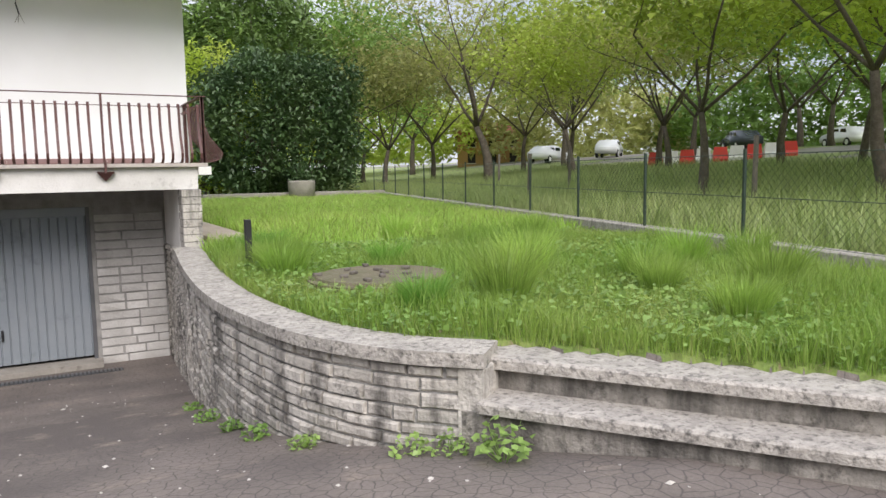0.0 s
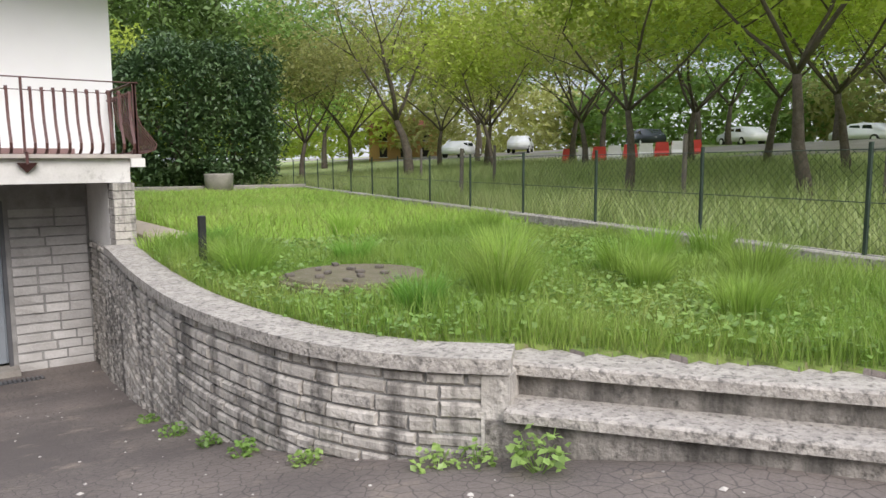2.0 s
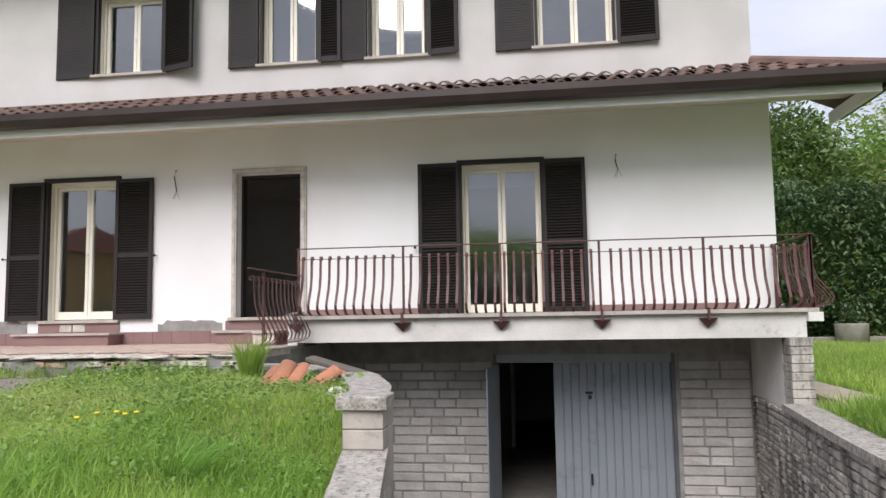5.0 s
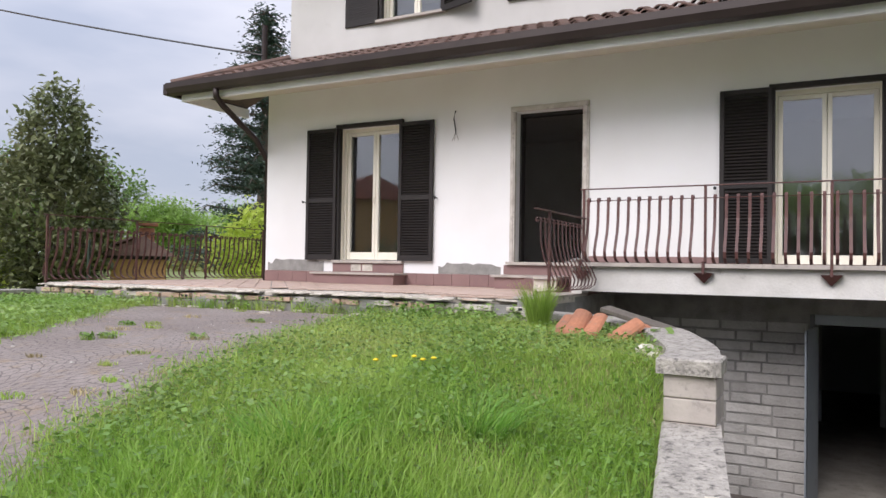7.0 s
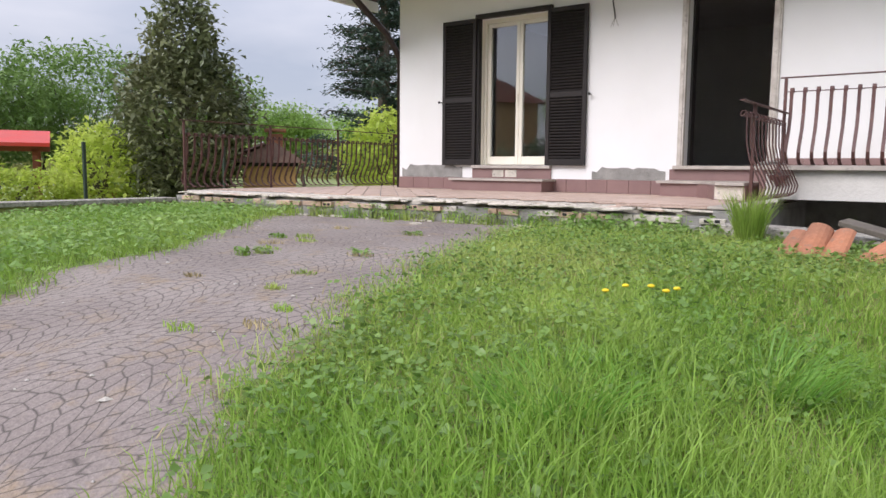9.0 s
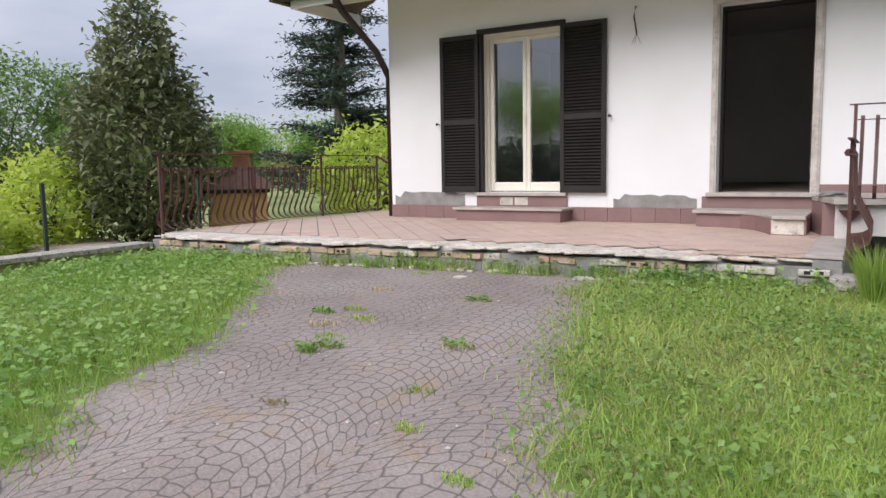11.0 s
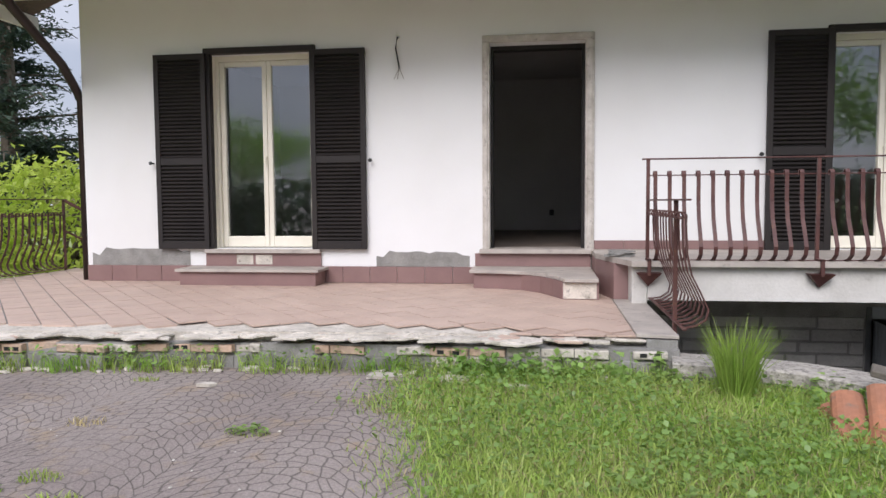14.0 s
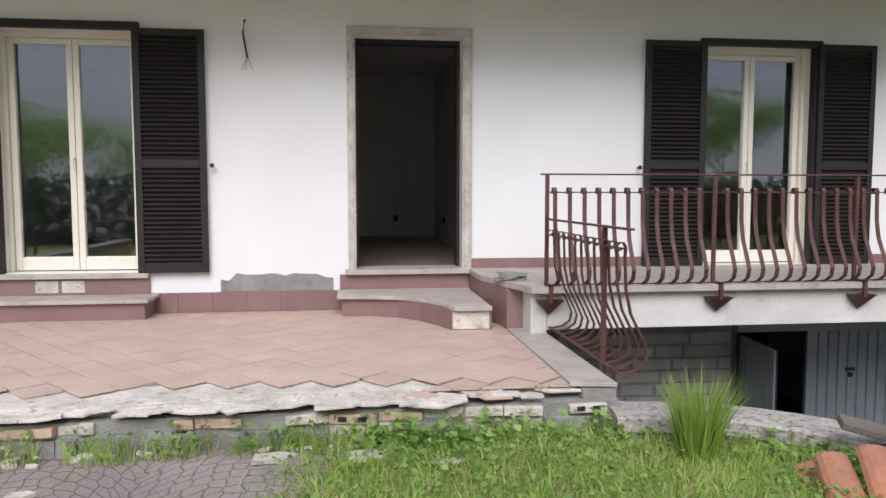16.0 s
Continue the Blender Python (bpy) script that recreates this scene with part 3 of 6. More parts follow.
# ---------------------------------------------------------------- windows and shutters
def french_window(name, w, deep=0.10, rail=0.13, y=0.0):
    x0, x1, z0, z1 = w
    t = thing(name, "double-leaf window with cream lacquered frame, closed", "window", (x0, y, z0), kind="structure")
    W, H = x1 - x0, z1 - z0
    fr = bmesh.new()
    y0, y1 = 0.05 + deep, 0.17 + deep
    for b in ((0, 0.055, y0, y1, 0, H), (W - 0.055, W, y0, y1, 0, H), (0.055, W - 0.055, y0, y1, H - 0.055, H)):
        box(*b, 0.004, fr)
    part("window_frame", fr, M_CREAM, t)
    for x_ in (0.001, W - 0.021):
        part("reveal", box(x_, x_ + 0.02, 0.052, y0 - 0.002, 0, H - 0.002), M_CREAM, t, "cream painted reveal")
    for k in (0, 1):
        a, b = (0.055, W / 2) if k == 0 else (W / 2, W - 0.055)
        lf = bmesh.new()
        s = 0.055
        ya, yb = y0 + 0.035, y0 + 0.10
        box(a + 0.002, a + s, ya, yb, 0.01, H - 0.057, 0.006, lf)
        box(b - s, b - 0.002, ya, yb, 0.01, H - 0.057, 0.006, lf)
        box(a + s, b - s, ya + 0.003, yb - 0.003, 0.01, rail, 0.006, lf)
        box(a + s, b - s, ya + 0.003, yb - 0.003, H - 0.11, H - 0.057, 0.006, lf)
        leaf = part("sash", lf, M_CREAM, t)
        p = part("pane", box(a + s - 0.01, b - s + 0.01, ya + 0.028, ya + 0.036, rail - 0.01, H - 0.10), M_GLASS, leaf, "reflecting window pane")
        p.visible_shadow = False
    part("handle", tube([(W / 2 - 0.01, y0 + 0.035, 1.0 * H / 2.1), (W / 2 - 0.01, y0 - 0.005, 1.0 * H / 2.1), (W / 2 - 0.01, y0 - 0.008, 0.9 * H / 2.1)], 0.008, 6), M_CREAM, t)
    part("lintel_trim", box(-0.03, W + 0.03, -0.05, 0.05, H - 0.005, H + 0.055, 0.004), M_SHUT, t, "dark brown lintel board")
    part("jamb_trim", box(-0.004, 0.035, -0.03, 0.05, 0, H - 0.006), M_SHUT, t)
    part("jamb_trim", box(W - 0.035, W + 0.004, -0.03, 0.05, 0, H - 0.006), M_SHUT, t)
    part("sill", box(-0.06, W + 0.06, -0.07, 0.15, -0.045, -0.002, 0.004), M_MARBLE, t, "pale stone sill")
    return t


SLATS = {}


def shutter(loc, w, h, turn, mid=True, label="dark brown louvred wooden shutter folded open against the wall"):
    """A louvred leaf; hinge at its origin, it runs towards +x before it is turned."""
    t = thing("shutter", label, "shutter", loc, turn, "window shutters")
    st = 0.055
    for x in (0, w - st):
        part("stile", box(x, x + st, -0.02, 0.02, 0, h, 0.003), M_SHUT, t)
    rails = [(0, 0.09), (h - 0.06, h)] + ([(h * 0.435, h * 0.435 + 0.075)] if mid else [])
    for a, b in rails:
        part("rail", box(st, w - st, -0.018, 0.018, a, b, 0.003), M_SHUT, t)
    key = round(w, 3)
    if key not in SLATS:
        bm = box(st, w - st, -0.022, 0.022, -0.004, 0.004)
        bmesh.ops.rotate(bm, verts=bm.verts[:], matrix=Matrix.Rotation(radians(38), 3, 'X'))
        SLATS[key] = mesh_from(bm, "slat", M_SHUT)
    z = 0.12
    while z < h - 0.075:
        if not mid or not (rails[2][0] - 0.02 < z < rails[2][1] + 0.02):
            part("slat", SLATS[key], None, t).location = (0, 0, z)
        z += 0.041
    part("backing", box(st, w - st, 0.012, 0.016, 0.05, h - 0.03), M_SHUT, t)
    return t


for n, w in (("window_1", W1), ("window_2", W2)):
    french_window(n, w)
shutter((-3.62, -0.05, 0.37), 0.60, 2.13, 0)
shutter((-1.84, -0.05, 0.37), 0.60, 2.13, 0)
shutter((2.81, -0.05, 0.37), 0.60, 2.15, 0)
shutter((4.57, -0.05, 0.37), 0.60, 2.15, 0)
for i, w in enumerate(UP):
    french_window("window_%d" % (i + 3), w, y=UY, rail=0.08)
for (x, w, a) in ((-2.34, 0.66, 176), (-1.18, 0.6, -18), (0.36, 0.48, 178), (1.30, 0.36, -4), (2.05, 0.40, 176), (2.97, 0.46, -8), (4.52, 0.56, 178), (5.69, 0.58, -3)):
    shutter((x, UY - 0.05, 4.16), w, 1.36, a, False, "dark brown louvred shutter standing open at an upper window")
for x, z in ((-3.68, 1.32), (-1.19, 1.32), (2.76, 1.32)):
    st = part("shutter_stop", tube([(x, 0.0, z), (x, -0.07, z), (x, -0.075, z)], [0.008, 0.008, 0.022], 8), M_BLACK)
    tagged(st, "small black iron shutter stop on the wall", "shutter stop")

# ---------------------------------------------------------------- entrance door surround
door = thing("door_1", "open entrance doorway with a worn stone surround", "doorway", (0, 0, 0.37), kind="structure")
for x0, x1 in ((0.0, 0.075), (1.055, 1.145)):
    part("jamb", box(x0, x1, -0.035, 0.02, 0, 2.135, 0.006), M_DOORTRIM, door)
    part("jamb_bead", box(x0 + 0.02, x1 - 0.02, -0.05, -0.034, 0, 2.135, 0.005), M_DOORTRIM, door)
part("head", box(0.0, 1.145, -0.035, 0.02, 2.137, 2.21, 0.006), M_DOORTRIM, door)
part("head_bead", box(0.02, 1.125, -0.05, -0.034, 2.15, 2.195, 0.005), M_DOORTRIM, door)
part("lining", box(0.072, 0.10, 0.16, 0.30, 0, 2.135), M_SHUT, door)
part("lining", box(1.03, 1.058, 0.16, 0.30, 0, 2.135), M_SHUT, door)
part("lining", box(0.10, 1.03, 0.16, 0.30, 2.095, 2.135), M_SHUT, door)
part("threshold", box(-0.03, 1.17, -0.09, 0.3, -0.04, 0.004, 0.004), M_MARBLE, door, "pale stone threshold")


def hanging_cable(x, z, h):
    t = thing("hanging_cable", "loose black electric cable with bare ends hanging from the wall", "cable", (x, 0, z), group="loose wall cables")
    part("sheath", tube([(0, 0.02, h), (0.0, -0.03, h), (-0.015, -0.05, h * .7), (0.01, -0.04, h * .3), (0.02, -0.045, 0.05)], 0.009, 6), M_BLACK, t, smooth=True)
    for dx in (-0.055, -0.02, 0.05):
        part("wire", tube([(0.02, -0.045, 0.06), (0.02 + dx * .5, -0.05, 0), (0.02 + dx, -0.05, -0.06)], 0.0035, 4), M_CONC, t)


hanging_cable(-0.89, 2.22, 0.38)
hanging_cable(5.6, 2.28, 0.26)

# ---------------------------------------------------------------- roof over the ground floor
EY, EX0, EX1, EZ = -1.28, -5.45, 8.74, 3.19
roof = thing("roof_lower", "lean-to roof of weathered brown tiles with dark gutter", "roof", (0, 0, 0), kind="structure")
rt = 3.80
deck = bmesh.new()
ring_o = [(EX0, EY), (EX1, EY), (EX1, 0.45), (EX0, 0.45)]
ring_i = [(UX0, UY + 0.02), (UX1, UY + 0.02), (UX1, 0.6), (UX0, 0.6)]
vo = [deck.verts.new((x, y, EZ - 0.07)) for x, y in ring_o]
vi = [deck.verts.new((x, y, rt - 0.07)) for x, y in ring_i]
vb = [deck.verts.new((x, y, EZ - 0.16)) for x, y in ring_o]
for i in (0, 1, 3):
    j = (i + 1) % 4
    deck.faces.new((vo[i], vo[j], vi[j], vi[i]))
    deck.faces.new((vb[i], vb[j], vo[j], vo[i]))
part("deck", deck, M_ROOF, roof)
sof = prism([(EX0 + 0.06, EY + 0.12), (EX1 - 0.06, EY + 0.12), (EX1 - 0.06, 0.02), (EX0 + 0.06, 0.02)], 3.07, 3.10)
for v in sof.verts:
    if v.co.y > -0.5:
        v.co.z += 0.11
part("soffit", sof, M_SOFFIT, roof, "beige painted soffit")
part("fascia", box(EX0 + 0.16, EX1 - 0.16, EY + 0.07, EY + 0.12, 2.90, 3.09, 0.004), M_FASCIA, roof, "white painted fascia board")
part("fascia", box(EX1 - 0.21, EX1 - 0.16, EY + 0.121, 0.3, 2.90, 3.06, 0.004), M_FASCIA, roof)
part("fascia", box(EX0 + 0.16, EX0 + 0.21, EY + 0.121, 0.3, 2.90, 3.06, 0.004), M_FASCIA, roof)
gut = strip_bar([(0.06, 3.17), (0.055, 3.04), (0.0, 2.99), (-0.09, 3.01), (-0.12, 3.09), (-0.12, 3.175)], EX1 - EX0, 0.012)
g = part("gutter", gut, M_GUTTER, roof, "dark brown metal gutter")
g.location = ((EX0 + EX1) / 2, EY, 0)
for x, sgn in ((EX0, 1), (EX1, -1)):
    part("gutter", box(x - 0.07, x + 0.03, EY - 0.11, 0.45, 2.99, 3.17, 0.01), M_GUTTER, roof)
tile_bm = bmesh.new()
TW, TL = 0.225, 0.40
vs = []
for j, (yy, zz) in enumerate(((0, 0.022), (TL, 0.0))):
    for i in range(9):
        u = i / 8
        h = 0.045 * math.sin(math.pi * min(1, u / 0.68)) if u < 0.68 else -0.012 * math.sin(math.pi * (u - 0.68) / 0.32)
        vs.append(tile_bm.verts.new((u * TW * 1.06, yy, h + zz)))
for i in range(8):
    tile_bm.faces.new((vs[i], vs[i + 1], vs[i + 10], vs[i + 9]))
low = [tile_bm.verts.new((v.co.x, v.co.y, v.co.z - 0.018)) for v in vs[:9]]
for i in range(8):
    tile_bm.faces.new((low[i], low[i + 1], vs[i + 1], vs[i]))
TILE = mesh_from(tile_bm, "roof_tile", M_ROOF)
slope = math.atan2(rt - EZ, UY - EY)
run = (UY - EY) / math.cos(slope)
k = 0
for r in range(4):
    s = r * 0.365
    off = s * math.cos(slope)
    x = EX0 + off * 0.95
    while x < EX1 - off * 0.95 - TW * 0.6:
        o = part("roof_tile", TILE, None, roof)
        o.matrix_basis = pose(x, EY - 0.02 + off, EZ - 0.055 + s * math.sin(slope), math.degrees(slope) - 2, 0, 0)
        x += TW
        k += 1
for sx in (0, 1):
    hip = tube([(EX1, EY, EZ), (UX1, UY, rt)] if sx else [(EX0, EY, EZ), (UX0, UY, rt)], 0.075, 8)
    part("hip_tile", hip, M_ROOF, roof)
up = thing("roof_upper", "overhanging upper roof with white soffit and brown gutter", "roof", (0, 0, 0), kind="structure")
part("soffit", box(UX0 - 0.55, UX1 + 0.55, UY - 0.8, HD, 6.15, 6.22), M_FASCIA, up)
part("tiles", prism([(UX0 - 0.6, UY - 0.85), (UX1 + 0.6, UY - 0.85), (UX1 + 0.6, HD), (UX0 - 0.6, HD)], 6.22, 6.4), M_ROOF, up)
part("gutter", box(UX0 - 0.66, UX1 + 0.66, UY - 0.98, UY - 0.85, 6.2, 6.36, 0.02), M_GUTTER, up)
part("downpipe", tube([(UX0 - 0.45, UY - 0.9, 6.2), (UX0 - 0.44, UY - 0.8, 6.05), (UX0 - 0.04, UY - 0.06, 5.55), (UX0 - 0.05, UY + 0.1, 5.3), (UX0 - 0.05, UY + 0.3, 3.7)], 0.045, 8), M_GUTTER, up)
dp = part("downpipe", tube([(-4.42, EY - 0.04, 3.02), (-4.42, EY - 0.03, 2.88), (-4.44, EY + 0.12, 2.78), (-4.58, -0.25, 2.40), (-4.6, -0.02, 2.2), (-4.6, 0.1, 2.05), (-4.6, 0.1, 0.0)], 0.05, 10), M_GUTTER, None, "", True)
tagged(dp, "brown metal downpipe bending from the gutter to the corner", "downpipe")
mp = thing("roof_pole", "short dark metal pole on the roof holding a power cable", "pole", (-4.55, -0.1, 3.62))
part("pole", tube([(0, 0, -0.1), (0, 0, 0.75)], 0.05, 8), M_GUTTER, mp)
part("bracket", box(-0.09, 0.09, -0.06, 0.06, -0.08, 0.02), M_GUTTER, mp)
pc = [( -4.55 - 22 * u, -0.15 - 5 * u, 3.85 + 6.3 * u + 1.9 * (u * u - u)) for u in [i / 24 for i in range(25)]]
tagged(part("power_cable", tube(pc, 0.016, 5), M_BLACK), "sagging black power cable strung to the roof", "cable")
# the cable reaches a far street pole
pl = part("utility_pole", tube([(-26.55, -5.15, -0.7), (-26.55, -5.15, 10.4)], [0.16, 0.11], 10), M_WOOD)
tagged(pl, "grey wooden utility pole carrying the cable", "utility pole")

# ---------------------------------------------------------------- balcony
bal = thing("balcony", "concrete balcony slab with stained white edge over the garage", "balcony", (0, 0, 0), kind="structure")
part("slab", prism([(1.5, -0.0), (1.5, -1.42), (7.5, -1.42), (7.5, -0.0)], 0.04, 0.325), M_SLAB, bal)
part("edging", prism([(1.12, -0.002), (1.12, -0.62), (1.36, -1.50), (7.62, -1.50), (7.62, -0.002)], 0.327, 0.372), M_MARBLE, bal, "stone slab edging")
part("stub", box(7.50, 7.66, -1.5, -1.0, 0.22, 0.325), M_SLAB, bal)
part("end_block", box(1.37, 1.498, -1.42, -1.15, 0.0, 0.325, 0.01), M_SLAB, bal)
sk = thing("skirting_balcony", "mauve tile skirting along the balcony wall", "skirting", (0, 0, 0), kind="structure")
SKB = mesh_from(box(0, 0.297, -0.012, 0.0, 0, 0.09), "tile", M_RISER)
for i in range(20):
    x = 1.15 + i * 0.3
    if x + 0.3 < W2[0] or x > W2[1]:
        part("tile", SKB, None, sk).location = (x, -0.002, 0.374)

RAILP = [(0.012, 0.70), (0.03, 0.695), (0.04, 0.715), (0.025, 0.738), (0.0, 0.738), (-0.014, 0.715), (-0.012, 0.66), (-0.02, 0.48), (-0.05, 0.34), (-0.115, 0.21), (-0.155, 0.12), (-0.14, 0.055), (-0.08, 0.015), (0.0, 0.0)]
BAL_X = mesh_from(strip_bar(RAILP, 0.031, 0.008, "x"), "baluster", M_IRON)


def railing(loc, turn, length, posts, label, top=0.835, base=0.0, overhang=0.05, posth=None, gap=0.115, foot=-0.12):
    """A belly railing that runs along its own x and bulges towards its own -y."""
    t = thing("railing", label, "railing", loc, turn)
    part("top_rail", box(-overhang, length + overhang, -0.022, 0.022, top, top + 0.012, 0.003), M_IRON, t)
    part("bar", tube([(0, 0, 0.705), (length, 0, 0.705)], 0.005, 6), M_IRON, t)
    part("bar", box(0, length, -0.012, 0.012, -0.004, 0.004), M_IRON, t)
    for p in posts:
        part("post", box(p - 0.014, p + 0.014, -0.014, 0.014, foot, top, 0.003), M_IRON, t)
    n = max(1, round(length / gap))
    for i in range(n):
        x = (i + 0.5) * length / n
        if all(abs(x - p) > 0.03 for p in posts):
            part("baluster", BAL_X, None, t).location = (x, 0, 0)
    return t


RY = -1.38
r1 = railing((1.5, RY, 0.375), 0, 6.1, [0, 1.34, 2.54, 3.72, 4.92, 6.1], "rusty red-brown wrought iron balcony railing with bellied bars")
for p in (0.0, 1.34, 2.54, 3.72, 4.92):
    bm = bmesh.new()
    a = [bm.verts.new(v) for v in ((p - 0.1, -0.052, -0.10), (p + 0.1, -0.052, -0.10), (p, -0.052, -0.215), (p - 0.1, -0.15, -0.10), (p + 0.1, -0.15, -0.10), (p, -0.07, -0.215))]
    for f in ((0, 1, 4, 3), (3, 4, 5), (0, 3, 5, 2), (1, 2, 5, 4), (0, 2, 1)):
        bm.faces.new([a[i] for i in f])
    part("bracket", bm, M_IRON, r1)
    part("stub", box(p - 0.014, p + 0.014, -0.15, -0.115, -0.12, 0.02, 0.003), M_IRON, r1)
    part("stub", box(p - 0.014, p + 0.014, -0.15, 0.0, 0.002, 0.018, 0.003), M_IRON, r1)
railing((7.6, RY, 0.375), 90, 1.36, [0.0, 1.3], "short return of the bellied iron balcony railing").scale = (1, 1.6, 1)
railing((1.52, -2.96, 0.06), 90, 1.56, [0.36], "low iron railing with curled bellied bars at the terrace corner", top=0.81, foot=-0.1, gap=0.13)
lr = railing((-5.66, 1.2, 0.03), -90, 4.4, [0, 1.45, 2.9, 4.4], "long red-brown bellied iron railing along the terrace end", top=0.90, foot=-0.05)
sr = thing("stair_rail", "dark sloping handrail beside the house corner", "handrail", (-5.66, 1.2, 0.03))
part("handrail", tube([(0, 0, 0.9), (0.95, 0.5, 0.25), (1.0, 0.5, 0.2)], 0.022, 6), M_IRON, sr)
part("lower_rail", tube([(0, 0, 0.5), (0.95, 0.5, -0.15)], 0.015, 6), M_IRON, sr)
part("post", tube([(0.0, 0.0, 0.0), (0.0, 0.0, 0.9)], 0.018, 6), M_IRON, sr)

# column under the balcony corner
col = thing("column", "square column faced with pale split stone blocks", "column", (7.27, -1.55, -0.74), kind="structure")
COLB = mesh_from(box(0, 0.24, 0, 0.30, 0.004, 0.092, 0.006), "stone", M_STONE)
for i in range(8):
    part("stone", COLB, None, col).location = (random.uniform(-.004, .004), random.uniform(-.004, .004), i * 0.096 + 0.01)
part("core", box(0.012, 0.228, 0.012, 0.288, 0, 0.778), M_MORTAR, col)

# ---------------------------------------------------------------- garage front
gar = thing("garage_door", "grey-blue ribbed steel garage door, one leaf standing open", "garage door", (3.82, 0.10, -2.37))
GW, GH = 2.46, 2.17
for b in ((0, 0.05, -0.05, 0.12, 0, GH), (GW - 0.05, GW, -0.05, 0.12, 0, GH), (0.05, GW - 0.05, -0.05, 0.12, GH - 0.12, GH)):
    part("frame", box(*b, 0.004), M_GREYD if b[4] == 0 else M_GREY, gar)


def ribbed(x0, x1, z0, z1, pitch=0.105):
    bm = bmesh.new()
    pr = []
    n = max(1, int((x1 - x0) / pitch))
    w = (x1 - x0) / n
    for i in range(n):
        a = x0 + i * w
        pr += [(a, 0), (a + w * 0.80, 0), (a + w * 0.86, 0.016), (a + w * 0.94, 0.016)]
    pr.append((x1, 0))
    lo = [bm.verts.new((x, y, z0)) for x, y in pr]
    hi = [bm.verts.new((x, y, z1)) for x, y in pr]
    lb = [bm.verts.new((x, 0.03, z0)) for x, y in pr]
    hb = [bm.verts.new((x, 0.03, z1)) for x, y in pr]
    for i in range(len(pr) - 1):
        bm.faces.new((lo[i], lo[i + 1], hi[i + 1], hi[i]))
        bm.faces.new((hb[i], hb[i + 1], lb[i + 1], lb[i]))
        bm.faces.new((hi[i], hi[i + 1], hb[i + 1], hb[i]))
    return bm


leaf = part("leaf", ribbed(0.86, GW - 0.05, 0.06, GH - 0.14), M_GREY, gar)
part("edge", box(0.835, 0.86, -0.008, 0.035, 0.05, GH - 0.13), M_GREY, leaf)
part("edge", box(0.86, GW - 0.05, -0.006, 0.034, GH - 0.14, GH - 0.122), M_GREY, leaf)
part("handle", box(1.30, 1.33, -0.04, 0.0, 0.40, 0.55, 0.008), M_BLACK, leaf, "black door handle")
part("lock", box(1.26, 1.36, -0.03, 0.0, 1.62, 1.65, 0.006), M_BLACK, leaf, "small black latch")
part("lock", box(1.30, 1.34, -0.03, 0.0, 1.55, 1.60, 0.006), M_BLACK, leaf)
sw = part("open_leaf", ribbed(0, 0.78, 0.06, GH - 0.14), M_GREY, gar)
sw.matrix_basis = pose(0.06, -0.06, 0, 0, 0, -97)
part("threshold", box(-0.05, GW + 0.05, -0.32, 0.06, -0.06, 0.02, 0.006), M_CONC, gar, "concrete threshold")
drain = thing("drain_channel", "dark iron drain grating in front of the garage", "drain", (3.45, -0.62, -2.405))
part("tray", box(0, 3.1, 0, 0.16, -0.03, 0.0), M_BLACK, drain)
for i in range(62):
    part("bar", box(i * 0.05 + 0.01, i * 0.05 + 0.035, 0.0, 0.16, 0.0, 0.012), M_GREYD, drain)
gd = thing("inner_door", "pale frame of an inner doorway in the dark garage", "door frame", (3.9, 5.14, -2.37))
part("jamb", box(-0.08, 0.0, 0, 0.2, 0, 2.1), M_FASCIA, gd)
part("jamb", box(0.9, 0.98, 0, 0.2, 0, 2.1), M_FASCIA, gd)

# ---------------------------------------------------------------- terrace
ter = thing("terrace", "pink tiled terrace with a crumbling broken front edge", "terrace", (0, 0, 0), kind="structure")
TER_FRONT = [(-5.75, -3.28), (-4.4, -3.35), (-3.2, -3.18), (-1.8, -3.02), (-0.6, -2.95), (0.4, -2.95), (1.5, -2.92)]
base = prism([(-5.75, 1.4), *TER_FRONT, (1.5, 0.0), (-4.52, 0.0), (-4.52, 1.4)], -0.6, -0.075)
part("base", base, M_MORTAR, ter, "crumbling concrete base")
part("screed", prism([(-5.72, 1.4), *[(x + 0.0, y + 0.10 + 0.05 * math.sin(x * 5)) for x, y in TER_FRONT], (1.48, 0.0), (-4.52, 0.0), (-4.52, 1.4)], -0.075, -0.012), M_RUBBLE, ter)
part("tile_bed", prism([(-5.7, 1.38), *[(x, y + 0.42) for x, y in TER_FRONT[:-1]], (1.24, -2.6), (1.24, -0.004), (-4.52, -0.004), (-4.52, 1.38)], -0.012, -0.008), M_MORTAR, ter)
part("edge_stone", prism([(1.24, -2.86), (1.50, -2.90), (1.50, -1.18), (1.24, -1.18)], -0.010, 0.012, None, 0.004), M_MARBLE, ter, "pale stone edging strip")


def clip(poly, a, b, c):
    """Keeps the part of a polygon where a x + b y >= c."""
    out = []
    for p, q in zip(poly, poly[1:] + poly[:1]):
        dp_, dq = a * p[0] + b * p[1] - c, a * q[0] + b * q[1] - c
        if dp_ >= 0:
            out.append(p)
        if dp_ * dq < 0:
            t = dp_ / (dp_ - dq)
            out.append((p[0] + (q[0] - p[0]) * t, p[1] + (q[1] - p[1]) * t))
    return out


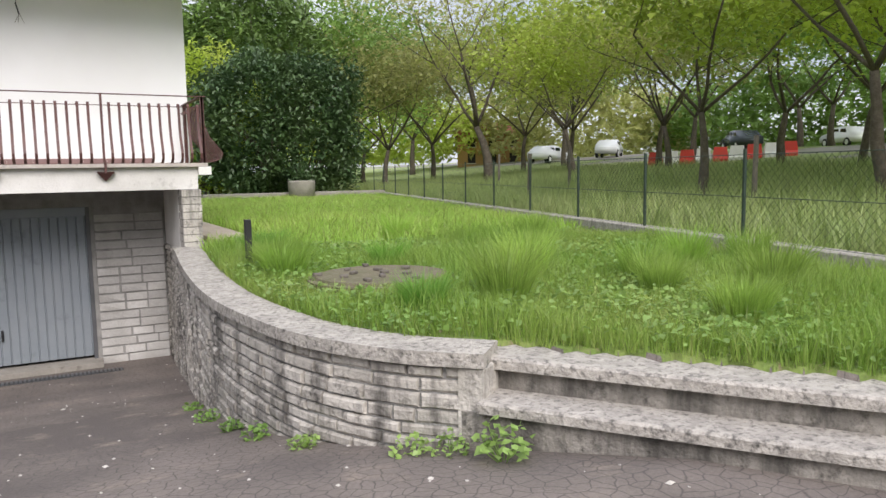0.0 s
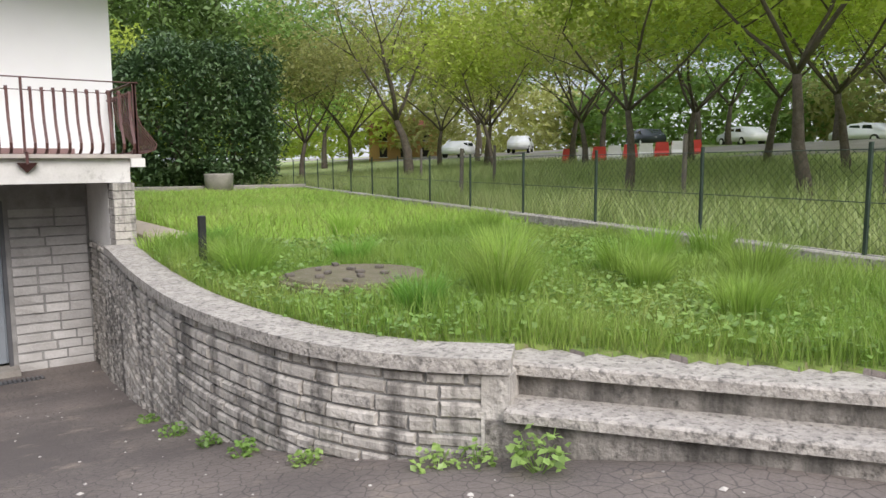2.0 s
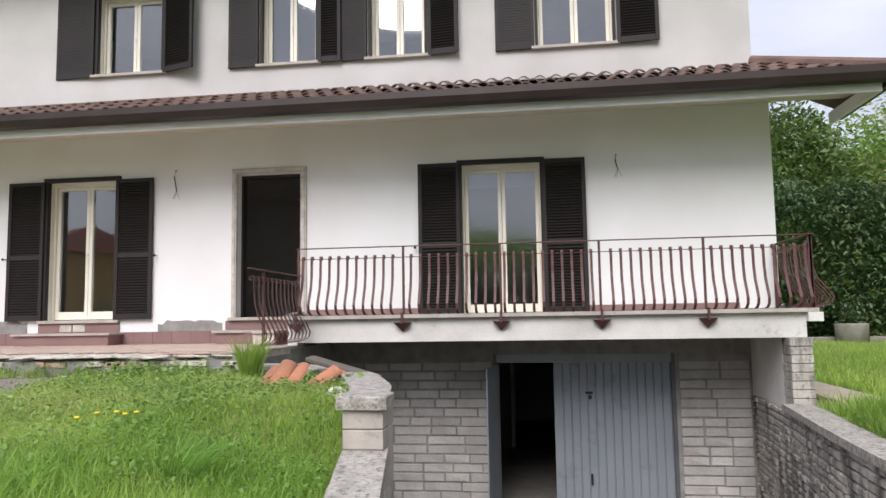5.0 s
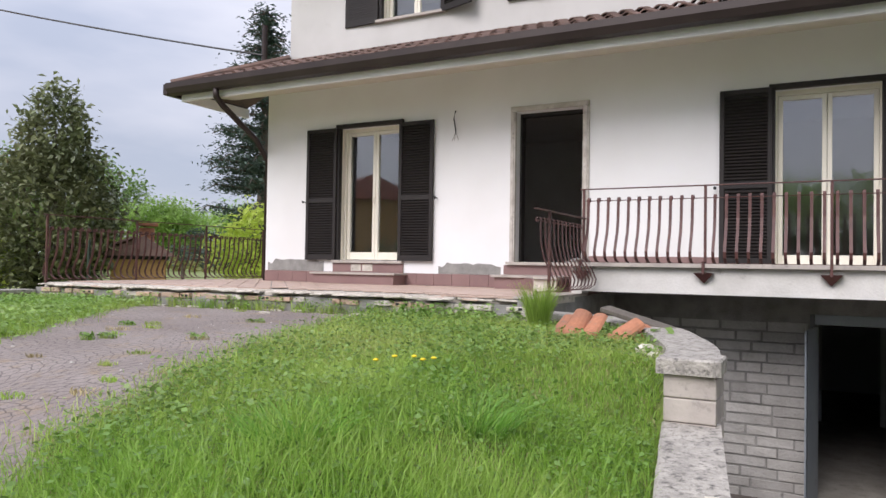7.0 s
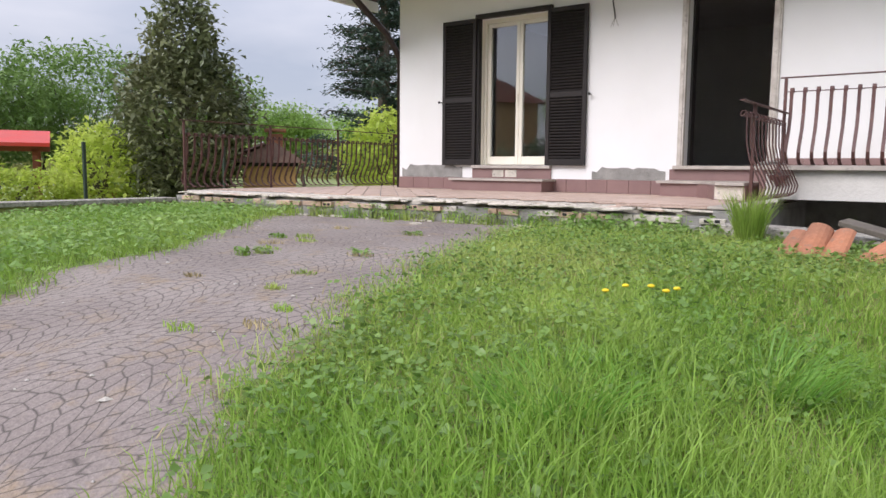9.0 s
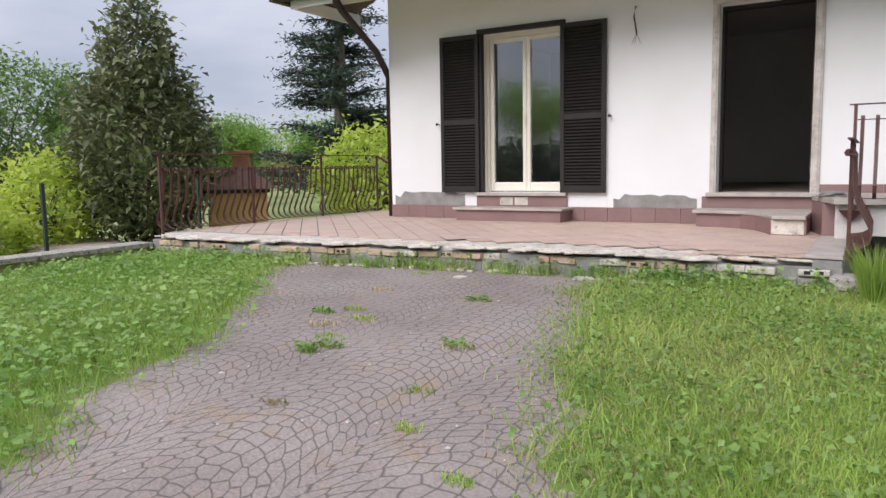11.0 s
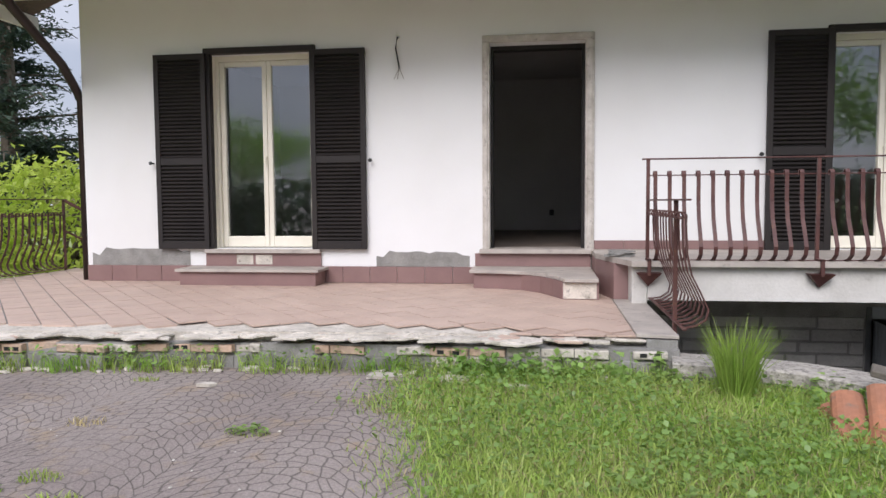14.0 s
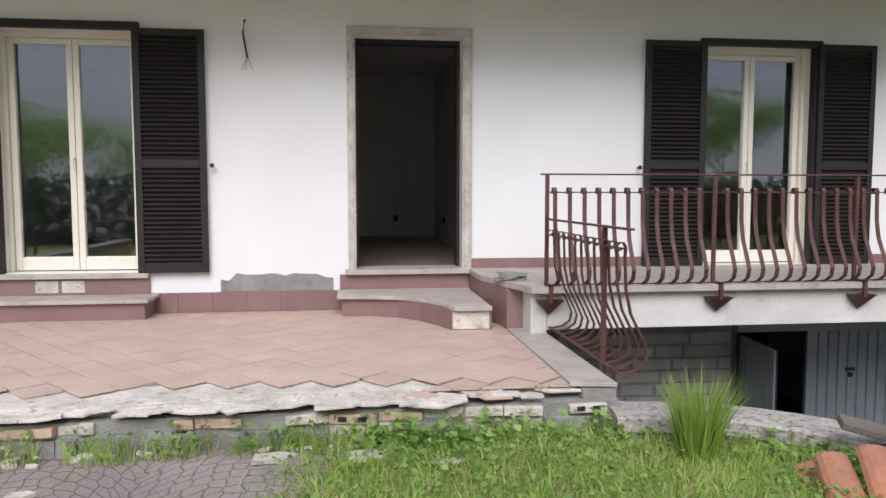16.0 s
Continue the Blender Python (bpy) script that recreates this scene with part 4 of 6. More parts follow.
def terrace_tiles():
    s, ang = 0.206, radians(41)
    ca, sa = math.cos(ang), math.sin(ang)
    whole = None
    rest = bmesh.new()
    for i in range(-40, 40):
        for j in range(-40, 40):
            cx, cy = -2 + (i * ca - j * sa) * s, -1 + (i * sa + j * ca) * s
            h = s / 2 - 0.006
            sq = [(cx + (u * ca - v * sa) * h, cy + (u * sa + v * ca) * h) for u, v in ((-1, -1), (1, -1), (1, 1), (-1, 1))]
            if not (-6.0 < cx < 1.5 and -3.6 < cy < 1.5):
                continue
            edge = lerp_table(TER_FRONT, cx) + 0.16
            if cx < 0.45 and min(p[1] for p in sq) < edge + 0.10 * noise.noise((cx * 2, 0, 7)):
                continue
            poly = clip(sq, 0, 1, -2.86)
            poly = clip(poly, -1, 0, -1.235)
            poly = clip(poly, 1, 0, -5.7)
            if cx > -4.52:
                poly = clip(poly, 0, -1, 0.012)
            if len(poly) < 3:
                continue
            if cx < -2.2:
                prism(poly, -0.012, 0.003 * noise.noise((cx * 9, cy * 9, 2)) + 0.002, rest)
            elif len(poly) == 4 and all(abs(p[0] - q[0]) < 1e-6 and abs(p[1] - q[1]) < 1e-6 for p, q in zip(poly, sq)):
                if whole is None:
                    whole = mesh_from(prism([(x - cx, y - cy) for x, y in sq], -0.012, 0.0, None, 0.002), "tile", M_PINK)
                ob = part("tile", whole, None, ter)
                dz = 0.004 * random.random() + (0.012 * random.random() if cy < -2.4 else 0)
                ob.matrix_basis = pose(cx, cy, dz, random.uniform(-.5, .5), random.uniform(-.5, .5), 0)
            else:
                part("tile", prism(poly, -0.012, 0.0015), M_PINK, ter)
    part("tiling", rest, M_PINK, ter)["kind"] = "stuff"


def plinth():
    t = thing("skirting", "mauve tile skirting at the foot of the wall", "skirting", (0, 0, 0), kind="structure")
    me = mesh_from(box(0, 0.296, -0.014, 0.0, 0.0, 0.178, 0.002), "tile", M_RISER)
    x = HX0
    while x < 1.1:
        if not (-3.25 < x < -1.85 or -0.1 < x < 1.2):
            part("tile", me, None, t).location = (x, -0.002, 0.004)
        x += 0.3


def scar(x0, x1, z0, z1, seed):
    """A ragged patch of bare mortar where plaster has fallen."""
    n = 14
    lo = [(x0 + (x1 - x0) * i / n, z0) for i in range(n + 1)]
    hi = [(x0 + (x1 - x0) * i / n, z1 - (0.05 + 0.05 * noise.noise((i * 0.7, seed, 0))) * (1.5 if i in (0, 1, n - 1, n) else 0.6)) for i in range(n, -1, -1)]
    bm = bmesh.new()
    f = bm.faces.new([bm.verts.new((x, -0.006, z)) for x, z in lo + hi])
    r = bmesh.ops.extrude_face_region(bm, geom=[f])
    bmesh.ops.translate(bm, verts=[v for v in r["geom"] if isinstance(v, bmesh.types.BMVert)], vec=(0, 0.02, 0))
    bmesh.ops.recalc_face_normals(bm, faces=bm.faces[:])
    tagged(part("plaster_scar", bm, M_MORTAR), "grey bare mortar where the plaster has fallen off", "bare mortar", "", "structure")


scar(-4.46, -3.28, 0.184, 0.40, 1)
scar(-1.15, -0.14, 0.184, 0.37, 4)

st = thing("window_step", "low step with stone tread and mauve tiled riser below the window", "step", (0, 0, 0))
part("body", box(-3.22, -1.72, -0.36, -0.002, 0.003, 0.145), M_RISER, st)
part("tread", box(-3.26, -1.68, -0.40, -0.004, 0.147, 0.178, 0.004), M_MARBLE, st, "pale stone tread")
part("riser", box(-3.08, -1.76, -0.03, -0.004, 0.180, 0.322), M_RISER, st)
for x in (-2.72, -2.50):
    part("bare_patch", prism([(x, -0.0345), (x + 0.19, -0.0345), (x + 0.19, -0.0305), (x, -0.0305)], 0.20, 0.305), M_RUBBLE, st, "pale patch where a tile is missing")
ds = thing("door_step", "curved entrance step with stone tread and mauve riser", "step", (0, 0, 0))
arc = [(-0.06, -0.40), (0.2, -0.43), (0.42, -0.52), (0.60, -0.70), (0.72, -0.95), (0.80, -1.16), (1.12, -1.16), (1.12, -0.006), (-0.06, -0.006)]
part("body", prism(arc, 0.003, 0.158), M_RISER, ds)
part("tread", prism([(-0.10, -0.44), (0.2, -0.475), (0.45, -0.565), (0.64, -0.74), (0.76, -0.98), (0.82, -1.21), (1.115, -1.21), (1.115, -0.008), (-0.10, -0.008)], 0.16, 0.192, None, 0.004), M_MARBLE, ds, "pale stone tread")
part("riser", box(-0.08, 1.115, -0.035, -0.008, 0.194, 0.328), M_RISER, ds)
part("bare_patch", box(0.81, 1.10, -1.168, -1.1605, 0.01, 0.15), M_RUBBLE, ds, "crumbling bare masonry at the step's end")
part("block", prism([(1.125, -0.004), (1.125, -0.62), (1.25, -1.12), (1.36, -1.15), (1.498, -1.15), (1.498, -0.004)], 0.003, 0.325), M_RISER, ds)

# ---------------------------------------------------------------- retaining walls
def coping(line, off_out, off_in, z0, z1, name, parent, label):
    """A coping along a line of points; z0, z1 may vary along it."""
    bm = bmesh.new()
    rows = []
    n = len(line)
    for i, p in enumerate(line):
        d = (line[min(i + 1, n - 1)] - line[max(i - 1, 0)]).normalized()
        s = Vector((-d.y, d.x))
        a, b = z0(i / (n - 1)), z1(i / (n - 1))
        w = 0.006 * noise.noise((i * 0.9, 2, 1))
        o, q = p - s * (off_out + w), p + s * off_in
        rows.append([bm.verts.new(v) for v in ((o.x, o.y, a), (o.x, o.y, b - 0.012), (o.x + s.x * 0.014, o.y + s.y * 0.014, b), (q.x, q.y, b), (q.x, q.y, a))])
    for u, v in zip(rows, rows[1:]):
        for k in range(5):
            bm.faces.new((u[k], u[(k + 1) % 5], v[(k + 1) % 5], v[k]))
    bm.faces.new(rows[0])
    bm.faces.new(rows[-1])
    bmesh.ops.recalc_face_normals(bm, faces=bm.faces[:])
    return part(name, bm, M_CAP, parent, label)


def masonry(line, parent, ztop, zbot, side, course=0.098, lmin=0.17, lmax=0.42, material=M_STONE, limit=290, proud=0.03):
    """Courses of uneven split stones along a line; side is +1 when the face is left of travel."""
    cum = [0.0]
    for a, b in zip(line, line[1:]):
        cum.append(cum[-1] + (b - a).length)

    def at(s):
        s = min(max(s, 0), cum[-1] - 1e-6)
        for i in range(len(line) - 1):
            if cum[i + 1] >= s:
                t = (s - cum[i]) / (cum[i + 1] - cum[i])
                d = (line[i + 1] - line[i]).normalized()
                return line[i].lerp(line[i + 1], t), Vector((-d.y, d.x)) * side
    rng = random.Random(7)
    stones = []
    z = ztop
    row = 0
    while z > zbot(0) - 0.15 or z > zbot(1) - 0.15:
        h = course * rng.uniform(0.82, 1.18)
        s = -rng.uniform(0, 0.2)
        while s < cum[-1]:
            L = rng.uniform(lmin, lmax)
            a, b = max(s, 0), min(s + L, cum[-1])
            if b - a > 0.05 and z > zbot((a + b) / 2 / cum[-1]) - 0.02:
                stones.append((a + 0.006, b - 0.006, z - h + 0.006, z - 0.006))
            s += L
        z -= h
        row += 1
    stones.sort(key=lambda q: -q[0])
    rest_v, rest_f = [], []
    for k, (a, b, lo, hi) in enumerate(stones):
        pa, na = at(a)
        pb, nb = at(b)
        out = rng.uniform(0.2, 1.0) * proud
        v = []
        for p, n_, e in ((pa, na, 1), (pb, nb, -1)):
            t = (pb - pa).normalized() * 0.008 * e
            q0 = p - n_ * 0.05
            q1 = p + n_ * (out * 0.5)
            q2 = p + n_ * (out + 0.006) + t
            j = rng.uniform(-.004, .004)
            v += [(q0.x, q0.y, lo), (q0.x, q0.y, hi), (q1.x, q1.y, hi), (q2.x, q2.y, hi - 0.012 + j), (q2.x, q2.y, lo + 0.012 + j), (q1.x, q1.y, lo)]
        f = [(i, (i + 1) % 6, 6 + (i + 1) % 6, 6 + i) for i in range(6)] + [(5, 4, 3, 2, 1, 0), (6, 7, 8, 9, 10, 11)]
        if side < 0:
            f = [q[::-1] for q in f]
        if k < limit:
            raw("stone", v, f, material, parent)
        else:
            o_ = len(rest_v)
            rest_v += v
            rest_f += [tuple(i + o_ for i in q) for q in f]
    if rest_v:
        o = raw("stonework", rest_v, rest_f, material, parent)
        o["kind"] = "stuff"


def ribbon_wall(line, parent, t_in, z0, z1, side, name="core", material=M_MORTAR):
    bm = bmesh.new()
    rows = []
    n = len(line)
    for i, p in enumerate(line):
        d = (line[min(i + 1, n - 1)] - line[max(i - 1, 0)]).normalized()
        s = Vector((-d.y, d.x)) * side
        q = p - s * t_in
        a, b = z0(i / (n - 1)), z1(i / (n - 1))
        rows.append([bm.verts.new(v) for v in ((p.x, p.y, a), (p.x, p.y, b), (q.x, q.y, b), (q.x, q.y, a))])
    for u, v in zip(rows, rows[1:]):
        for k in range(4):
            bm.faces.new((u[k], u[(k + 1) % 4], v[(k + 1) % 4], v[k]))
    bm.faces.new(rows[0])
    bm.faces.new(rows[-1])
    bmesh.ops.recalc_face_normals(bm, faces=bm.faces[:])
    part(name, bm, material, parent)


def zb_right(u):
    i = min(int(u * (len(R_LINE) - 1)), len(R_LINE) - 1)
    return lerp_table(DRIVE, R_LINE[i].y) - 0.1


rw = thing("retaining_wall_right", "curved retaining wall of blackened split stone with lichened coping", "retaining wall", (0, 0, 0), kind="structure")
ribbon_wall(R_LINE, rw, 0.26, lambda u: -2.7, lambda u: -0.755, -1)
R_CAP = [p for p in R_LINE if p.y < -1.52]


def cap_of(line, side, over, deep, z0, z1, parent):
    """Coping that hangs over the wall's face by over and runs deep behind it."""
    if side > 0:
        coping(line, deep, over, z0, z1, "coping", parent, "grey lichened concrete coping")
    else:
        coping(line[::-1], deep, over, lambda u: z0(1 - u), lambda u: z1(1 - u), "coping", parent, "grey lichened concrete coping")


cap_of(R_CAP, -1, 0.06, 0.27, lambda u: -0.755, lambda u: -0.68, rw)

lw = thing("retaining_wall_left", "pale stone retaining wall ending in a rounded pier", "retaining wall", (0, 0, 0), kind="structure")
ribbon_wall(L_LINE, lw, 0.23, lambda u: -2.7, lambda u: -0.20 - 0.045 * u, 1)
cap_of(L_LINE, 1, 0.05, 0.25, lambda u: -0.20 - 0.045 * u, lambda u: -0.115 - 0.05 * u, lw)
ribbon_wall(LL_LINE, lw, 0.23, lambda u: -2.2 + u, lambda u: -0.585 - 0.32 * u, 1)
cap_of(LL_LINE, 1, 0.05, 0.25, lambda u: -0.585 - 0.32 * u, lambda u: -0.505 - 0.32 * u, lw)
for i in range(5):
    part("pier_block", box(3.235, 3.505, -5.57, -5.25, -0.247 - (i + 1) * 0.13 + 0.004, -0.247 - i * 0.13, 0.008), M_MARBLE if i < 4 else M_STONE, lw, "pale dressed stone block")
part("pier_cap", prism([(3.20, -5.60), (3.49, -5.61), (3.53, -5.58), (3.525, -5.30), (3.19, -5.25)], -0.247, -0.161, None, 0.01), M_CAP, lw, "rounded concrete pier cap")
sw_ = thing("wall_terrace_side", "grey retaining wall below the terrace edge", "wall", (0, 0, 0), kind="structure")
part("core", box(1.3, 1.492, -2.9, 0.05, -2.7, -0.02), M_MORTAR, sw_)

# steps up to the garden
def along(a, b, z0, z1, name, parent, l0, l1, material, label="", bev=0.012):
    p = [STEP_0 + STEP_DIR * l0 + STEP_N * a, STEP_0 + STEP_DIR * l1 + STEP_N * a, STEP_0 + STEP_DIR * l1 + STEP_N * b, STEP_0 + STEP_DIR * l0 + STEP_N * b]
    part(name, prism([(q.x, q.y) for q in p], z0, z1, None, bev), material, parent, label)


gs = thing("garden_steps", "two long worn concrete steps up to the lawn", "steps", (0, 0, 0), kind="structure")
along(0.045, 0.5, -1.3, -0.975, "riser", gs, -0.12, 6.0, M_RUNOFF)
along(0.0, 0.34, -0.973, -0.915, "tread", gs, -0.02, 6.0, M_CAP, "grey lichened step tread")
along(0.26, 0.6, -1.2, -0.80, "riser", gs, -0.12, 6.0, M_RUNOFF)
along(0.20, 0.52, -0.798, -0.735, "tread", gs, -0.10, 6.0, M_CAP, "grey lichened step tread")
along(0.05, 0.42, -1.3, -0.757, "pier", rw, -0.14, 0.0, M_STONE)
setting("wall_garage_return", box(7.27, 7.5, -1.26, 0.058, -2.6, 0.036), M_SLAB, "grey plastered return wall beside the garage", "wall")


# ---------------------------------------------------------------- plants
def tri_mesh(name, co, tris, material):
    me = bpy.data.meshes.new(name)
    n, m = len(co), len(tris)
    me.vertices.add(n)
    me.vertices.foreach_set("co", np.asarray(co, dtype=np.float32).ravel())
    me.loops.add(m * 3)
    me.loops.foreach_set("vertex_index", np.asarray(tris, dtype=np.int32).ravel())
    me.polygons.add(m)
    me.polygons.foreach_set("loop_start", np.arange(0, m * 3, 3, dtype=np.int32))
    me.update(calc_edges=True)
    me.materials.append(material)
    return me


def blades(name, base, h, w, lean, material, rng, droop=0.35):
    """Grass blades: five points and three triangles each, bent over towards a random side."""
    n = len(base)
    a = rng.uniform(0, math.tau, n)
    d = np.stack([np.cos(a), np.sin(a), np.zeros(n)], 1)
    q = a + rng.uniform(-1.2, 1.2, n)
    s = np.stack([-np.sin(q), np.cos(q), np.zeros(n)], 1)
    up = np.array([0, 0, 1.0])
    le = (lean * rng.uniform(0.2, 1.0, n) * h)[:, None]
    wv = (s * (w * rng.uniform(0.7, 1.3, n))[:, None]) / 2
    mid = base + up * (h * 0.58)[:, None] + d * le * 0.4
    tip = base + up * (h * (1 - droop * rng.uniform(0, 1, n) * lean))[:, None] + d * le
    co = np.stack([base - wv, base + wv, mid - wv * 0.8, mid + wv * 0.8, tip], 1).reshape(-1, 3)
    k = np.arange(n)[:, None] * 5
    t = np.concatenate([k + [0, 1, 3], k + [0, 3, 2], k + [2, 3, 4]], 1).reshape(-1, 3)
    return tri_mesh(name, co, t, material)


def leaf_mesh(name, c, size, material, rng, flat=0.5, ratio=0.5):
    """Small folded leaves (two triangles) at points c, turned at random; flat favours level leaves."""
    n = len(c)
    u = rng.normal(0, 1, (n, 3))
    u[:, 2] *= flat
    u /= np.linalg.norm(u, axis=1)[:, None]
    v = np.cross(u, rng.normal(0, 1, (n, 3)) * [0.4, 0.4, 0.4] + [0, 0, 1.0])
    v /= np.linalg.norm(v, axis=1)[:, None] + 1e-6
    sz = (size * rng.uniform(0.6, 1.35, n))[:, None]
    dz = np.array([0, 0, 0.12]) * sz
    co = np.stack([c - u * sz * 0.5, c + v * sz * ratio * 0.5 + dz, c + u * sz * 0.5, c - v * sz * ratio * 0.5 + dz], 1).reshape(-1, 3)
    k = np.arange(n)[:, None] * 4
    return tri_mesh(name, co, np.concatenate([k + [0, 1, 2], k + [0, 2, 3]], 1).reshape(-1, 3), material)


def stuff(name, me, label, category):
    return tagged(new(name, me), label, category, "", "stuff")


def ground_points(test, n, x0, x1, y0, y1, rng, clump=0.0, scale=1.2):
    out = []
    while len(out) < n:
        x, y = rng.uniform(x0, x1), rng.uniform(y0, y1)
        if clump and noise.noise((x * scale, y * scale, 4.4)) < rng.uniform(-1, 1) * clump - 0.1 * clump:
            continue
        if test(x, y):
            out.append((x, y, ground_z(x, y) - 0.01))
    return np.array(out)


RNG = np.random.default_rng(11)


def clear_of_steps(x, y):
    q = Vector((x, y)) - STEP_0
    return not (y < -7.7 and q.dot(STEP_N) < 0.47)


def in_garden(x, y):
    if region(x, y) != "garden" or x > FENCE_X0 + FENCE_K * y - 0.12 or not clear_of_steps(x, y):
        return False
    if (x - 8.1) ** 2 + (y + 5.85) ** 2 < 0.54 ** 2:
        return False
    if x < 8.4 and y > -1.9:
        return False
    xr = side_x(R_LINE, y)
    return not (xr is not None and x < xr + 0.25)


def garden_grass():
    near = ground_points(in_garden, 95000, 7.0, 13.4, -11, -3, RNG, 0.8)
    h = 0.06 + 0.20 * RNG.random(len(near)) * (0.45 + 0.9 * np.clip(np.sin(near[:, 0] * 1.9) * np.sin(near[:, 1] * 1.4) + 0.4, 0, 1))
    stuff("garden_grass", blades("garden_grass", near, h, 0.005, 0.6, M_GRASS, RNG), "tall uncut bright green lawn grass", "grass")
    y2 = ground_points(in_garden, 26000, 7.0, 13.4, -11, -3, RNG, 0.9, 0.8)
    stuff("garden_grass", blades("garden_grass", y2, 0.05 + 0.15 * RNG.random(len(y2)), 0.006, 0.7, M_GRASSY, RNG), "yellow-green young grass in the lawn", "grass")
    p = ground_points(in_garden, 16000, 7.0, 12.6, -10, -3, RNG, 1.2, 1.1)
    p[:, 2] += RNG.uniform(0.03, 0.13, len(p))
    stuff("garden_weeds", leaf_mesh("garden_weeds", p, 0.045, M_WEED, RNG, 0.3, 0.8), "low broad-leaved weeds between the lawn grass", "weeds")
    far = ground_points(in_garden, 52000, 7.4, 16.0, -3, 12.5, RNG, 0.8)
    stuff("garden_grass", blades("garden_grass", far, 0.09 + 0.2 * RNG.random(len(far)), 0.012, 0.7, M_GRASS, RNG), "tall uncut lawn grass along the fence", "grass")
    far = ground_points(in_garden, 22000, 7.4, 16.0, -3, 12.5, RNG, 0.8)
    stuff("garden_grass", blades("garden_grass", far, 0.09 + 0.24 * RNG.random(len(far)), 0.013, 0.8, M_GRASSY, RNG), "yellow-green grass along the fence", "grass")


def tuft(x, y, r, h, n, material, label):
    a, q = RNG.uniform(0, math.tau, n), np.sqrt(RNG.random(n)) * r * 0.45
    z = ground_z(x, y)
    b = np.stack([x + np.cos(a) * q, y + np.sin(a) * q, np.full(n, z - 0.01)], 1)
    d = np.stack([np.cos(a), np.sin(a)], 1)
    hh = h * RNG.uniform(0.6, 1.0, n)
    me = blades("grass_tuft", b, hh, 0.007, 0.35, material, RNG)
    co = np.empty(len(me.vertices) * 3, dtype=np.float32)
    me.vertices.foreach_get("co", co)
    co = co.reshape(n, 5, 3)
    co[:, 2, :2] += d * (r * 0.25)
    co[:, 3, :2] += d * (r * 0.25)
    co[:, 4, :2] += d * (r * 0.75) * RNG.uniform(0.4, 1.2, n)[:, None]
    me.vertices.foreach_set("co", co.ravel())
    tagged(new("grass_tuft", me), label, "grass tuft", "grass tufts")


TUFTS = [(8.45, -7.12, 0.34, 0.62), (9.2, -6.3, 0.32, 0.58), (7.62, -4.55, 0.36, 0.42), (7.55, -5.0, 0.33, 0.42), (7.86, -7.05, 0.24, 0.36), (9.9, -6.9, 0.3, 0.5), (10.3, -7.8, 0.34, 0.55), (9.3, -8.35, 0.28, 0.42), (10.8, -6.5, 0.3, 0.55), (9.9, -5.4, 0.28, 0.45), (11.4, -6.7, 0.3, 0.5), (8.6, -4.9, 0.28, 0.4), (11.2, -3.6, 0.32, 0.5), (9.8, -2.5, 0.32, 0.5), (8.1, -2.6, 0.25, 0.35), (7.75, -3.3, 0.24, 0.36), (9.6, -7.4, 0.25, 0.42)]


def in_lawn(x, y):
    j = random.gauss(0, 0.16)
    return region(x, y) == "court" and court_is_lawn(x + j, y) and x > -0.7 and x < (side_x(LEFT_ALL, y) or 4.4) - 0.27


def in_strip(x, y):
    return region(x, y) == "court" and x < -0.7 and court_is_lawn(x + random.gauss(0, 0.15), y) and x > -5.6 and y < lerp_table(TER_FRONT, x) - 0.05


def lawn_grass():
    p = ground_points(in_lawn, 60000, -0.7, 4.4, -10.3, -2.95, RNG, 1.0, 1.9)
    near = np.clip((-p[:, 1] - 4.6) / 3.0, 0, 1) * np.clip((p[:, 0] - 0.9) / 1.6, 0, 1)
    h = (0.025 + 0.06 * RNG.random(len(p))) * (1 - near) + (0.09 + 0.20 * RNG.random(len(p))) * near
    stuff("lawn_grass", blades("lawn_grass", p, h, 0.0045, 0.9, M_GRASS, RNG), "bright green patchy lawn grass beside the court", "grass")
    p = ground_points(in_lawn, 26000, -0.5, 4.4, -10.3, -2.95, RNG, 1.0, 0.9)
    stuff("lawn_grass", blades("lawn_grass", p, 0.03 + 0.10 * RNG.random(len(p)), 0.006, 1.0, M_GRASSY, RNG), "yellow-green grass in the patchy lawn", "grass")
    p = ground_points(in_lawn, 22000, -0.7, 4.0, -9.8, -3.2, RNG, 0.7, 0.8)
    stuff("dry_grass", blades("dry_grass", p, 0.03 + 0.05 * RNG.random(len(p)), 0.005, 1.6, M_DRY, RNG), "dry straw lying between the grass", "dry grass")
    p = ground_points(in_lawn, 17000, -0.7, 4.0, -9.8, -3.0, RNG, 0.7, 1.6)
    p[:, 2] += RNG.uniform(0.02, 0.11, len(p))
    stuff("clover", leaf_mesh("clover", p, 0.032, M_WEED, RNG, 0.3, 0.8), "low clover and broad weeds in the lawn", "weeds")
    p = ground_points(in_strip, 34000, -5.6, -0.8, -9, -3.2, RNG, 0.8, 1.3)
    stuff("strip_grass", blades("strip_grass", p, 0.04 + 0.10 * RNG.random(len(p)), 0.006, 0.9, M_GRASS, RNG), "grass strip between the court and the kerb", "grass")
    p = ground_points(in_strip, 9000, -5.6, -0.8, -9, -3.2, RNG, 0.9, 1.3)
    p[:, 2] += RNG.uniform(0.03, 0.12, len(p))
    stuff("clover", leaf_mesh("clover", p, 0.05, M_WEED, RNG, 0.3, 0.8), "low weeds in the grass strip", "weeds")


